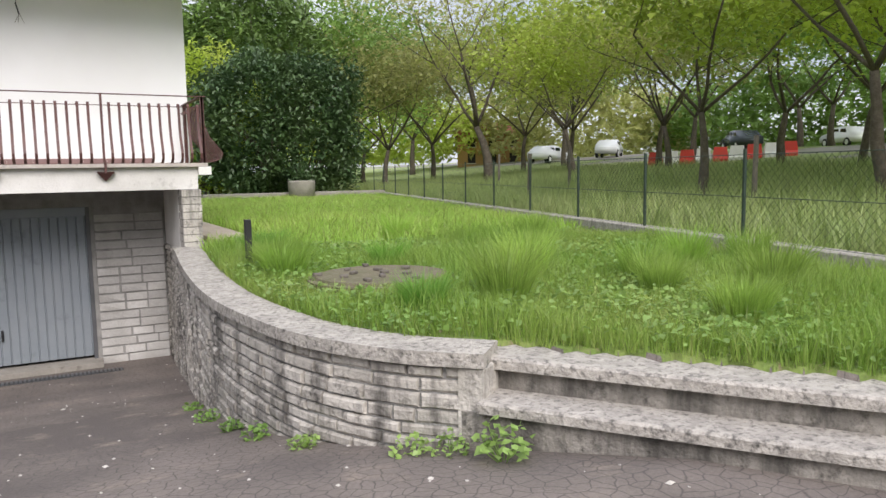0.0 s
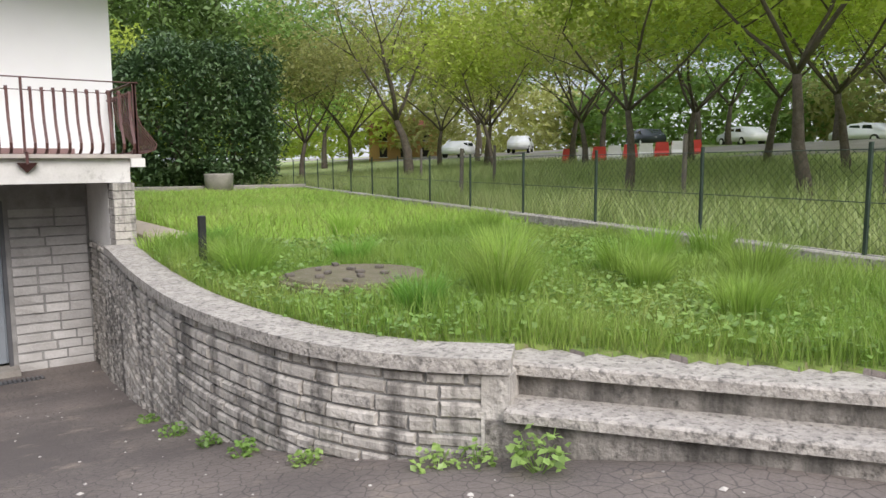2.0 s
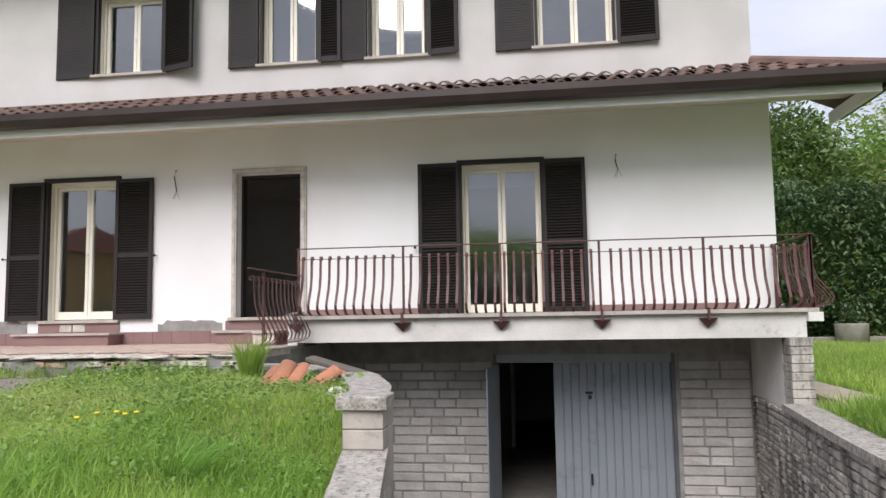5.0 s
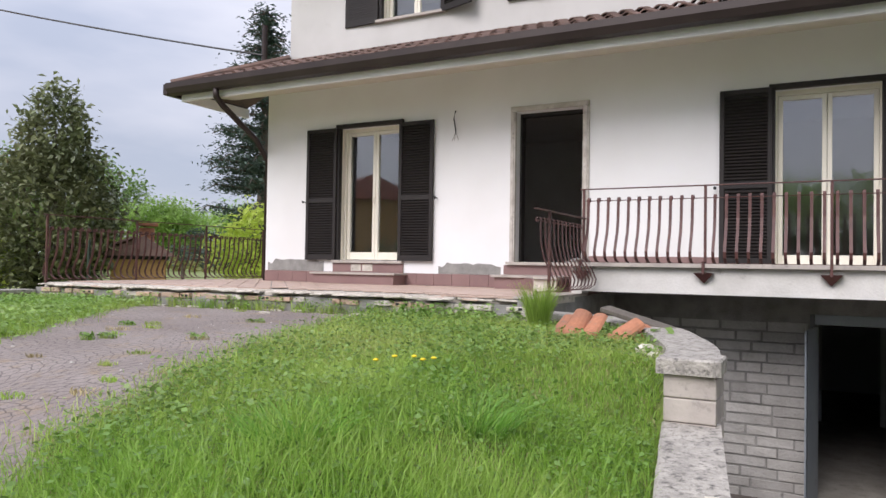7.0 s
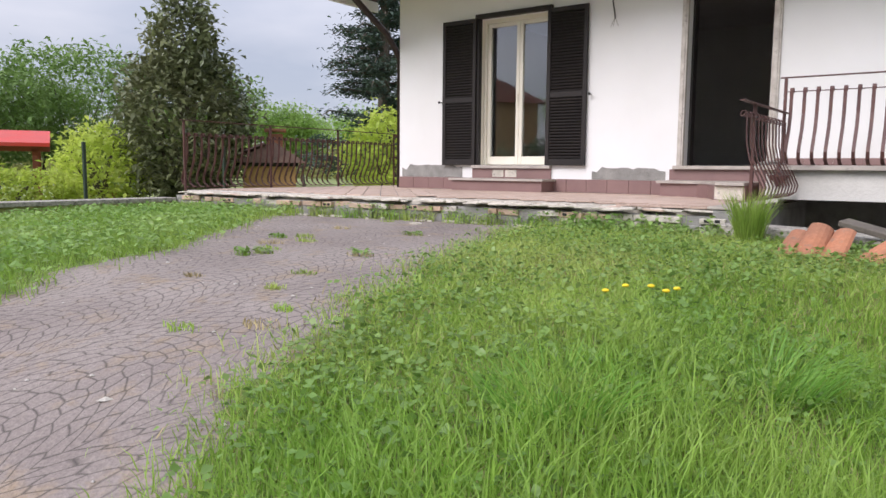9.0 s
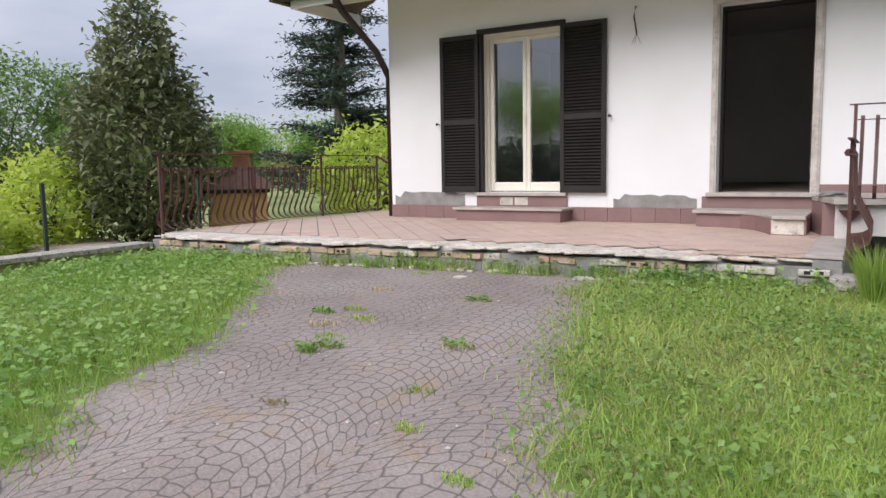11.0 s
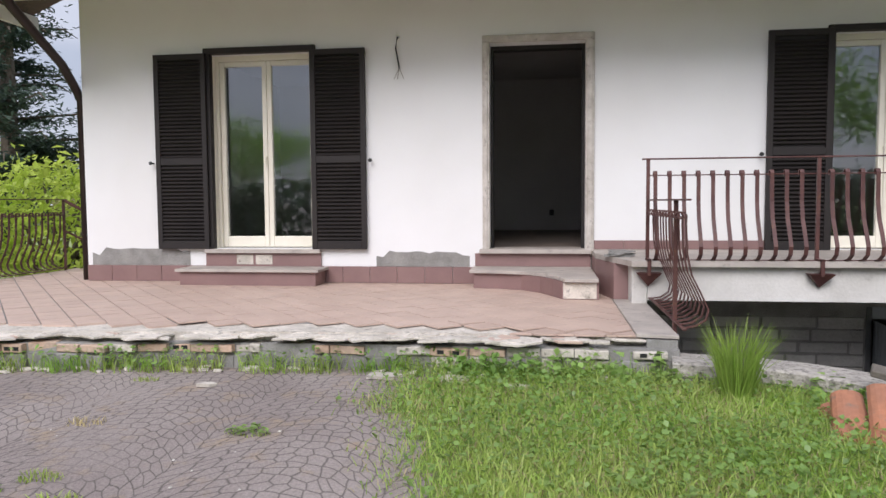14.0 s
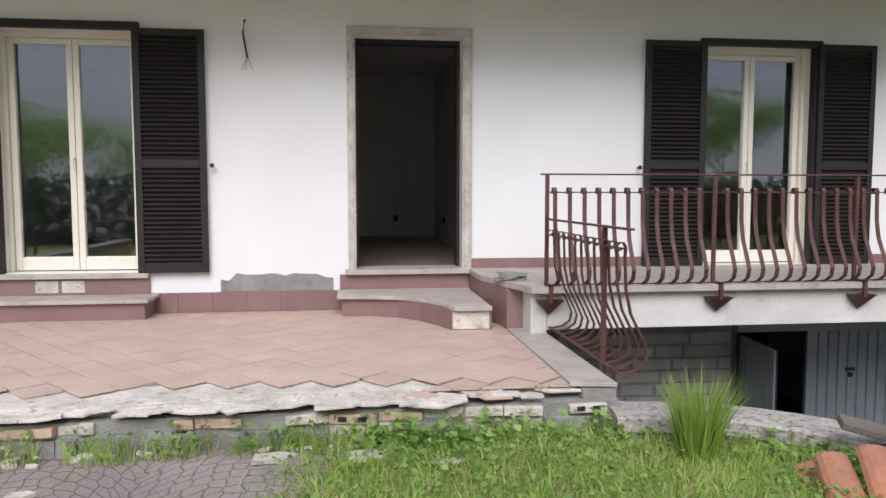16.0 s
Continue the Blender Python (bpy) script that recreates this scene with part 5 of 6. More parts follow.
def joint_weeds():
    """Small sprouts in the cracks of the court and along the foot of the terrace and walls."""
    spots = [(-0.98, -5.77), (-1.12, -5.6), (-1.36, -5.38), (-1.44, -4.95), (-1.6, -5.1), (-1.7, -4.25), (-1.86, -3.4), (0.5, -6.9), (-0.3, -5.5), (0.1, -6.6), (-0.1, -6.2), (0.0, -3.7), (-0.8, -4.3), (0.3, -7.3), (0.62, -7.1), (-1.2, -5.15), (-1.05, -5.9), (-0.6, -6.6)]
    for i in range(len(spots) + 18):
        crack = i < len(spots)
        if crack:
            (x, y), r, h = spots[i], RNG.uniform(0.05, 0.11), RNG.uniform(0.03, 0.06)
        else:
            x = -5.2 + (i - len(spots)) * 0.36 + RNG.uniform(-.1, .1)
            y, r, h = lerp_table(TER_FRONT, x) - 0.10, 0.15, 0.17
        n = 70 if crack else 110
        a, q = RNG.uniform(0, math.tau, n), np.sqrt(RNG.random(n)) * r
        b = np.stack([x + np.cos(a) * q * 1.3, y + np.sin(a) * q * 0.7, np.full(n, ground_z(x, y) - 0.005)], 1)
        t = thing("weed", "small green weed sprouting from a crack", "weed", group="crack weeds")
        part("grass", blades("grass", b, h * RNG.uniform(0.4, 1, n), 0.006, 0.8, (M_GRASSY, M_GRASS, M_DRY)[i % 3] if crack else (M_GRASSY, M_GRASS)[i % 2], RNG), None, t)
        if crack and i % 4:
            continue
        c = b[: n // 2] + np.stack([np.zeros(n // 2), np.zeros(n // 2), RNG.uniform(0.02, h, n // 2)], 1)
        part("foliage", leaf_mesh("foliage", c, 0.04, M_WEED, RNG, 0.4, 0.6), None, t)


def leafy_plant(x, y, z, r, h, n, size, label):
    a, q = RNG.uniform(0, math.tau, n), np.sqrt(RNG.random(n)) * r
    c = np.stack([x + np.cos(a) * q, y + np.sin(a) * q, z + h * RNG.uniform(0.15, 1, n) * (1 - 0.5 * q / r)], 1)
    t = thing("broadleaf_weed", label, "weed", group="broadleaf weeds")
    part("foliage", leaf_mesh("foliage", c, size, M_WEED, RNG, 0.45, 0.75), None, t)
    st_ = bmesh.new()
    for i in range(0, n, max(1, n // 10)):
        tube([(x + (c[i][0] - x) * .2, y + (c[i][1] - y) * .2, z - 0.02), tuple(c[i])], [0.004, 0.002], 4, st_)
    part("stalk", st_, M_WEED, t)


def tree(name, label, h, spread, clear, leaves, size, material, seed, loc=(0, 0, 0), lean=0.0, levels=4, cat="tree", leafy_from=0.45, trunk=0.13, flat=0.6, jitter=0.28):
    """A tapered trunk that forks into limbs and twigs, with small leaves round the outer twigs."""
    rng = random.Random(seed)
    nrg = np.random.default_rng(seed)
    bm = bmesh.new()
    tips = []

    def grow(p, d, length, rad, level):
        pts, rr, q, v = [p], [rad], p, d
        n = 4
        for i in range(n):
            v = (v + Vector((rng.uniform(-1, 1), rng.uniform(-1, 1), rng.uniform(-0.5, 0.7))) * 0.16).normalized()
            q = q + v * length / n
            pts.append(q)
            rr.append(rad * (1 - 0.5 * (i + 1) / n))
            if level >= 2:
                tips.append((q, level))
        tube(pts, rr, 7 if level == 0 else 4 if level < 3 else 3, bm)
        if level < levels - 1:
            k = rng.choice((3, 4)) if level == 0 else 3
            a0 = rng.uniform(0, math.tau)
            for i in range(k):
                a = a0 + i * math.tau / k + rng.uniform(-.4, .4)
                up_ = rng.uniform(0.55, 1.0) if level == 0 else rng.uniform(0.0, 0.8)
                dd = (Vector((math.cos(a) * spread, math.sin(a) * spread, up_)) + v * 0.55).normalized()
                s = pts[-1] if i < 2 or level == 0 else pts[rng.choice((2, 3))]
                grow(s, dd, length * rng.uniform(0.6, 0.86) if level else (h - clear) * rng.uniform(0.36, 0.48), rr[-1] * 0.72, level + 1)

    grow(Vector((0, 0, -0.15)), Vector((lean, lean * 0.4, 1)).normalized(), clear + 0.15, trunk, 0)
    t = thing(name, label, cat, loc)
    part("trunk", bm, M_BARK, t, "", True)
    pick = [tips[rng.randrange(len(tips))] for _ in range(leaves)]
    c = np.array([tuple(p) for p, _ in pick]) + nrg.normal(0, jitter, (leaves, 3)) * [1, 1, 0.8]
    part("crown", leaf_mesh("crown", c, size, material, nrg, flat), None, t)
    return t


def place(src, spots, group):
    src["group"] = group
    for x, y, s, turn in spots:
        m = pose(x, y, ground_z(x, y), 0, 0, turn) @ Matrix.Diagonal((s, s, s, 1))
        copy_thing(src, m)


def put_at(t, x, y, turn=0.0):
    t.matrix_basis = pose(x, y, ground_z(x, y), 0, 0, turn)
    return t


def bush(name, label, x0, x1, y0, y1, z0, z1, n, size, material, seed, cat="bush", power=4, twigs=14, shag=0.10):
    """A clipped or loose mass of leaves round a few stems, with an uneven outline."""
    rng = np.random.default_rng(seed)
    cx, cy, cz = (x0 + x1) / 2, (y0 + y1) / 2, (z0 + z1) / 2
    v = rng.normal(0, 1, (n, 3))
    v /= (np.abs(v) ** power).sum(1)[:, None] ** (1 / power)
    rad = rng.uniform(0.72, 1.0, n) ** 0.5
    lump = np.array([0.9 + 0.28 * noise.noise((p[0] * 2.2 + seed, p[1] * 2.2, p[2] * 2.2)) + 0.14 * noise.noise((p[0] * 6, p[1] * 6 + seed, p[2] * 6)) for p in v])
    c = np.array([cx, cy, cz]) + v * (rad * lump)[:, None] * [(x1 - x0) / 2, (y1 - y0) / 2, (z1 - z0) / 2] + rng.normal(0, shag, (n, 3))
    c = c[c[:, 2] > z0]
    t = thing(name, label, cat, (cx, cy, z0))
    c -= np.array([cx, cy, z0])
    part("foliage", leaf_mesh("foliage", c, size, material, rng, 0.7, 0.42), None, t)
    bm = bmesh.new()
    r2 = random.Random(seed)
    for i in range(twigs):
        a = r2.uniform(0, math.tau)
        q = Vector((math.cos(a) * (x1 - x0) * .36, math.sin(a) * (y1 - y0) * .36, (z1 - z0) * r2.uniform(.5, .85)))
        b = Vector((r2.uniform(-.4, .4) * (x1 - x0) * .4, 0, -0.1))
        tube([b, b.lerp(q, .5) + Vector((0, 0, .2)), q], [0.05, 0.035, 0.015], 5, bm)
    part("wood", bm, M_BARK, t)
    return t


garden_grass()
for x, y, r, h in TUFTS:
    tuft(x, y, r * 0.9, h * 0.95, 380, M_GRASS if h > 0.4 else M_TUFT, "dense arching tuft of dark green grass in the lawn")
tuft(1.72, -3.42, 0.17, 0.5, 420, M_GRASS, "tall upright tuft of grass by the curved wall")
tuft(2.55, -6.5, 0.36, 0.24, 220, M_TUFT, "blue-green clump of long grass in the lawn")
tuft(2.15, -7.3, 0.34, 0.2, 200, M_TUFT, "blue-green clump of long grass in the lawn")
tuft(3.0, -7.3, 0.34, 0.26, 240, M_GRASS, "clump of long grass in the lawn")
lawn_grass()
joint_weeds()
for u, r, h in ((0.56, 0.08, 0.09), (0.66, 0.10, 0.13), (0.74, 0.09, 0.11), (0.80, 0.09, 0.13), (0.86, 0.09, 0.12), (0.97, 0.12, 0.13), (0.995, 0.11, 0.15)):
    p = R_LINE[int(u * (len(R_LINE) - 1))]
    leafy_plant(p.x - 0.13, p.y - 0.06, lerp_table(DRIVE, p.y), r, h, 70, 0.036, "leafy green weed at the foot of the stone wall")
p = STEP_0 + STEP_DIR * 0.18 - STEP_N * 0.14
leafy_plant(p.x, p.y, -1.12, 0.14, 0.24, 80, 0.052, "broad-leaved green plant beside the lowest step")
for x, y in ((8.9, -8.35), (8.2, -7.55), (8.0, -7.3), (7.6, -6.6), (7.5, -4.2)):
    leafy_plant(x, y, GARDEN_Z, 0.14, 0.22, 40, 0.06, "broad-leaved weed at the lawn's edge")
for i in range(7):
    x = 0.1 + i * 0.21
    leafy_plant(x, -3.08 - 0.04 * (i % 3), -0.25, 0.12, 0.23, 30, 0.06, "bramble-like leafy weed below the terrace edge")
for x, y, s in ((1.95, -8.75, 0.11), (2.15, -8.5, 0.12), (2.4, -8.6, 0.12), (2.0, -8.35, 0.10), (1.75, -8.3, 0.09), (2.6, -8.9, 0.12), (2.95, -4.2, 0.08), (2.6, -3.6, 0.09), (2.3, -3.35, 0.08)):
    leafy_plant(x, y, ground_z(x, y), 0.2, 0.16, 38, s, "low broad-leaved weed at the lawn's edge")

# meadow beyond the fence
MEAD = []
while len(MEAD) < 46000:
    d = 14 * RNG.random() ** 1.4 + 0.15
    y = RNG.uniform(-14, 22)
    x = FENCE_X0 + FENCE_K * y + d
    MEAD.append((x, y, ground_z(x, y) - 0.02))
MEAD = np.array(MEAD)
stuff("meadow_grass", blades("meadow_grass", MEAD, 0.28 + 0.4 * RNG.random(len(MEAD)), 0.018, 0.6, M_MEADOW, RNG), "tall rough meadow grass behind the fence", "grass")

# trees behind the fence
T_A = put_at(tree("tree", "spreading half-bare tree with sparse yellow-green spring leaves", 11.0, 0.8, 2.6, 3600, 0.20, M_LEAF_O, 3, levels=5, trunk=0.26), 22.6, 15.4)
T_B = put_at(tree("tree", "young tree in fresh yellow-green leaf in the meadow", 8.2, 1.15, 2.0, 8500, 0.20, M_LEAF_Y, 5, levels=5, trunk=0.13, lean=0.1, jitter=0.5), 18.3, 0.0)
T_C = put_at(tree("tree", "green leafy tree standing in the meadow", 9.0, 1.2, 2.0, 9000, 0.26, M_LEAF_G, 8, levels=5, trunk=0.2, jitter=0.65), 30.0, 6.7)
T_D = put_at(tree("tree", "tree with olive-brown spring twigs in the meadow", 8.5, 1.1, 2.0, 6000, 0.21, M_LEAF_O, 13, levels=5, trunk=0.17, jitter=0.5), 23.6, 22.4)
place(T_B, [(17.9, -4.2, 1.12, 130), (25.0, 12.6, 1.05, 70), (27.5, 2.2, 1.1, 200), (18.2, -8.2, 1.0, 300), (24.0, -2.0, 1.05, 20), (24.5, -8.5, 1.15, 95), (33.0, 0.5, 1.1, 10)], "meadow trees")
place(T_C, [(41, 3, 1.15, 140), (35, -8, 1.1, 220), (24.5, 34, 1.0, 15), (44, 8, 1.3, 80), (47, -4, 1.3, 180), (42, 22, 1.2, 280), (50, 18, 1.3, 30), (18.5, 25.0, 1.15, 45), (14.5, 27.5, 1.2, 130), (11.5, 24.5, 1.05, 200), (60, 6, 1.6, 20), (62, -14, 1.6, 70), (58, 26, 1.6, 100), (46, 40, 1.5, 200), (34, 46, 1.5, 300), (66, 14, 1.7, 10), (64, -4, 1.7, 130)], "meadow trees")
place(T_D, [(29, 18, 1.1, 50), (31, 25, 1.1, 150), (27, 9.5, 0.95, 250), (21, 30, 1.1, 330), (33, 16, 1.15, 100), (38, 30, 1.3, 10), (19.5, 19.5, 0.95, 120)], "meadow trees")

# laurel by the far corner
bush("laurel_hedge", "large dark glossy evergreen laurel clipped into a block", 10.2, 16.0, 12.2, 15.4, -0.7, 4.25, 26000, 0.21, M_LEAF_D, 21, "hedge", 3.6, 16, 0.16)
bush("tree", "dense round-crowned green tree behind the laurel", 10.5, 17.5, 18.0, 23.5, 0.6, 9.0, 15000, 0.30, M_LEAF_F, 23, "tree", 2.0, 12, 0.3)
bush("shrub", "pale green shrub growing behind the dark laurel", 9.2, 13.0, 15.6, 17.5, -0.7, 4.9, 5000, 0.22, M_LEAF_Y, 22, "shrub", 2.5, 10, 0.25)

# neighbour's garden
magnolia = bush("magnolia", "conical evergreen magnolia with bronze-backed leaves", -10.2, -7.8, -2.1, 0.4, -0.6, 2.6, 9500, 0.15, M_LEAF_M, 31, "tree", 2.0, 12, 0.13)
mg = bush("magnolia_crown", "narrow top", -9.75, -8.45, -1.5, -0.1, 1.3, 3.75, 3400, 0.15, M_LEAF_M, 33, "tree", 1.5, 6, 0.12)
for ch in list(mg.children):
    ch.parent = magnolia
    ch.location = mg.location - magnolia.location
    ch.name = "crown_top"
bpy.data.objects.remove(mg)
bush("shrub", "bright yellow-green shrub behind the terrace railing", -8.3, -5.7, 1.9, 4.0, -0.6, 1.55, 4200, 0.15, M_LEAF_Y, 34, "shrub", 2.2, 8, 0.12)
bush("shrub", "round light green shrub in the neighbouring garden", -10.9, -9.2, -2.7, -1.1, -0.6, 1.05, 3200, 0.14, M_LEAF_Y, 35, "shrub", 2.2, 8, 0.12)
bush("hedge", "clipped light green garden hedge", -9.8, -8.9, -5.6, -2.7, -0.6, 0.22, 5200, 0.11, M_LEAF_Y, 36, "hedge", 6, 8, 0.06)
T_E = put_at(tree("tree", "rounded light green tree beyond the neighbouring garden", 5.5, 1.0, 1.3, 9000, 0.22, M_LEAF_G, 17, levels=5, trunk=0.16, jitter=0.4), -19.5, 10.5)
T_E.matrix_basis = pose(-19.5, 10.5, -0.65) @ Matrix.Diagonal((0.66, 0.66, 0.66, 1))
place(T_E, [(-24, 16, 1.0, 70), (-13.5, 10.0, 0.9, 130), (-27, 11, 1.1, 30)], "garden trees")
place(T_C, [(-38, 4, 0.7, 0), (-42, 12, 0.7, 90), (-36, -3, 0.72, 140), (-46, -4, 0.85, 200), (-40, -11, 0.8, 300), (-50, 6, 0.9, 40), (-60, -18, 1.0, 250)], "far trees")
for i_, (x, y, w, h) in enumerate(((-39, 7, 9, 5.6), (-40, 13, 10, 7.2), (-37, 19, 9, 6.8), (-44, 1, 10, 5.8), (-46, -8, 11, 5.6))):
    bush("tree", "dense dark green broadleaf tree beyond the gardens", x - w / 2, x + w / 2, y - w / 2, y + w / 2, 0.2, h, 8000, 0.34, M_LEAF_F, 90 + i_, "tree", 2.4, 10, 0.3)
bush("hedge", "long uncut dark hedge across the entrance road", -15.0, 18.0, -21.0, -18.6, -1.3, 1.7, 16000, 0.42, M_LEAF_D, 97, "hedge", 6, 20, 0.2)
place(T_C, [(-9, -31, 0.75, 20), (-1, -36, 0.85, 80), (5, -31, 0.75, 140), (12, -29, 1.0, 200), (-16, -33, 0.85, 260), (20, -30, 0.8, 320)], "trees across the road")


def cedar(x, y, h):
    rng = random.Random(5)
    nrg = np.random.default_rng(5)
    t = thing("cedar", "tall blue-green cedar with level drooping branches", "tree", (x, y, ground_z(x, y)))
    bm = tube([(0, 0, -0.2), (0.05, 0, h * .5), (0, 0.05, h)], [0.28, 0.16, 0.03], 8)
    pts = []
    z = 0.8
    while z < h - 0.2:
        L = (h - z) * 0.25 + 0.35
        for k in range(4):
            a = rng.uniform(0, math.tau)
            ln = L * rng.uniform(0.6, 1.1)
            q = Vector((math.cos(a) * ln, math.sin(a) * ln, z + 0.10 * ln))
            tip = q + Vector((math.cos(a) * 0.3, math.sin(a) * 0.3, -0.18))
            tube([(0, 0, z), q, tip], [0.05, 0.025, 0.01], 4, bm)
            for i in range(int(150 * ln)):
                u = rng.uniform(0.2, 1.08)
                w = 0.55 * u
                pts.append((q.x * u + rng.gauss(0, w * .45), q.y * u + rng.gauss(0, w * .45), z + (q.z - z) * u + rng.gauss(0, 0.10) - 0.06))
        z += 0.27
    part("trunk", bm, M_BARK, t)
    part("crown", leaf_mesh("crown", np.array(pts), 0.17, M_CEDAR, nrg, 0.35, 0.35), None, t)


cedar(-12.0, 8.2, 9.2)

for i, (x, y, w, h) in enumerate(((70, 34, 26, 3.5), (76, 12, 26, 4.0), (78, -10, 26, 3.5), (72, -32, 26, 4.0), (58, 54, 26, 3.5), (36, 66, 26, 3.5), (12, 62, 24, 3.5))):
    bush("thicket", "dense far thicket of mixed spring green", x - w / 2, x + w / 2, y - w / 2, y + w / 2, 0.9, h + 5.0, 9000, 0.9, (M_LEAF_G, M_LEAF_O, M_LEAF_Y)[i % 3], 60 + i, "thicket", 4, 6, 0.5)
for i, (x, y, w, h) in enumerate(((-62, 0, 26, 4.5), (-58, 26, 26, 2.2), (-60, -24, 26, 4.5), (-40, 46, 28, 2.0), (-14, 60, 26, 2.0))):
    bush("thicket", "dense far thicket of mixed spring green", x - w / 2, x + w / 2, y - w / 2, y + w / 2, -0.6, h, 4200, 0.9, (M_LEAF_G, M_LEAF_O)[i % 2], 80 + i, "thicket", 4, 6, 0.5)


# ---------------------------------------------------------------- garden things
def garden_fence():
    t = thing("garden_fence", "green wire mesh fence on a low concrete kerb", "fence", (0, 0, 0))
    y0, y1 = -13.42, 13.58

    def fx(y):
        return FENCE_X0 + FENCE_K * y
    w = 0.11
    kerb = bmesh.new()
    prism([(fx(y0) - w, y0), (fx(y0) + w, y0), (fx(y1) + w, y1), (fx(y1) - w, y1)], -0.95, -0.50, kerb, 0.012)
    part("kerb", kerb, M_CAP, t, "grey lichened concrete kerb")
    L = math.hypot(y1 - y0, fx(y1) - fx(y0))
    u = Vector((fx(y1) - fx(y0), y1 - y0)) / L
    post = mesh_from(box(-0.015, 0.015, -0.015, 0.015, -0.58, 0.40, 0.004), "post", M_FENCE)
    n = round(L / 1.846)
    for i in range(n + 1):
        p = Vector((fx(y0), y0)) + u * (i * L / n)
        part("post", post, None, t).matrix_basis = pose(p.x, p.y, 0, 0, 0, -11)
    v, f = [], []
    H, g, r = 0.88, 0.085, 0.0022
    k = 0
    s = -H
    while s < L:
        for sg in (1, -1):
            a, b = (s, s + H) if sg > 0 else (s + H, s)
            za, zb = -0.54, -0.54 + H
            if min(a, b) < 0 or max(a, b) > L:
                continue
            pa, pb = Vector((fx(y0), y0)) + u * a, Vector((fx(y0), y0)) + u * b
            o = len(v)
            v += [(pa.x - u.x * r, pa.y - u.y * r, za), (pa.x + u.x * r, pa.y + u.y * r, za), (pb.x + u.x * r, pb.y + u.y * r, zb), (pb.x - u.x * r, pb.y - u.y * r, zb)]
            f.append((o, o + 1, o + 2, o + 3))
        s += g
    m = raw("mesh", v, f, M_FENCE, t, "thin green diamond wire mesh")
    m["kind"] = "stuff"
    for z in (-0.50, -0.08, 0.34):
        part("wire", tube([(fx(y0), y0, z), (fx(y1), y1, z)], 0.004, 4), M_FENCE, t)


garden_fence()
far_k = setting("kerb_far", prism([(10.0, 11.9), (15.9, 11.5), (15.9, 11.8), (10.0, 12.2)], -0.9, -0.42, None, 0.01), M_CONC, "grey concrete kerb before the laurel", "kerb")
setting("side_path", prism([(7.70, -1.75), (8.25, -1.65), (8.30, 8.8), (7.70, 8.8)], -0.85, -0.635, None, 0.01), M_SAND, "sandy paved path along the side of the house", "path")
bp = part("garden_post", box(7.385, 7.445, -4.33, -4.27, -0.75, -0.20, 0.006), M_BLACK)
tagged(bp, "short black metal post standing in the grass", "post")
mh = thing("manhole_slab", "round weathered concrete well cover sunk in the lawn", "well cover", (8.1, -5.85, -0.69))
mh.scale = (1.15, 1.15, 1)
ring = bmesh.new()
bmesh.ops.create_cone(ring, cap_ends=True, segments=40, radius1=0.52, radius2=0.52, depth=0.10, matrix=Matrix.Translation((0, 0, 0.03)))
part("rim", ring, M_MOSS, mh)
lid = bmesh.new()
bmesh.ops.create_cone(lid, cap_ends=True, segments=40, radius1=0.47, radius2=0.46, depth=0.03, matrix=Matrix.Translation((0, 0, 0.088)))
part("lid", lid, M_MOSS, mh, "cracked concrete lid")
for i in range(12):
    a, q = i * 2.4, 0.1 + 0.03 * i
    part("crumb", box(-0.03, 0.03, -0.02, 0.02, 0, 0.025, 0.006), M_WOOD, mh).matrix_basis = pose(math.cos(a) * q - 0.08, math.sin(a) * q, 0.103, 0, 0, i * 40)
pt = thing("planter", "round concrete planter with a small dark shrub", "planter", (12.95, 11.35, -0.70))
pr = tube([(0, 0, 0), (0, 0, 0.62), (0, 0, 0.66)], [0.40, 0.43, 0.43], 20)
part("pot", pr, M_CONC, pt, "", True)
c = RNG.normal(0, 0.2, (260, 3)) * [1, 1, 1] + [0, 0, 0.95]
part("shrub", leaf_mesh("shrub", c, 0.12, M_LEAF_D, RNG), None, pt)

# far things behind the fence
def barrier(m):
    bm = bmesh.new()
    pr_ = [(-0.30, 0.0), (0.30, 0.0), (0.30, 0.18), (0.16, 0.34), (0.11, 0.82), (-0.11, 0.82), (-0.16, 0.34), (-0.30, 0.18)]
    a = [bm.verts.new((-0.5, y, z)) for y, z in pr_]
    b = [bm.verts.new((0.5 if z < 0.5 else 0.42, y, z)) for y, z in pr_]
    for v in a:
        if v.co.z > 0.5:
            v.co.x = -0.42
    for i in range(8):
        bm.faces.new((a[i], a[(i + 1) % 8], b[(i + 1) % 8], b[i]))
    bm.faces.new(a)
    bm.faces.new(b)
    bmesh.ops.recalc_face_normals(bm, faces=bm.faces[:])
    return mesh_from(bm, "barrier", m)


B_R, B_W = barrier(M_RED), barrier(M_WHITE)
for i in range(9):
    x, y = 33.6 + i * 0.45, 16.8 - i * 0.64
    o = new("traffic_barrier", B_R if i % 2 == 0 else B_W)
    o.matrix_basis = pose(x, y, ground_z(x, y) - 0.02, 0, 0, -52 + 8 * math.sin(i * 2)) @ Matrix.Diagonal((0.7, 0.9, 0.9, 1))
    tagged(o, "red plastic water-filled traffic barrier" if i % 2 == 0 else "white plastic water-filled traffic barrier", "barrier", "row of barriers")


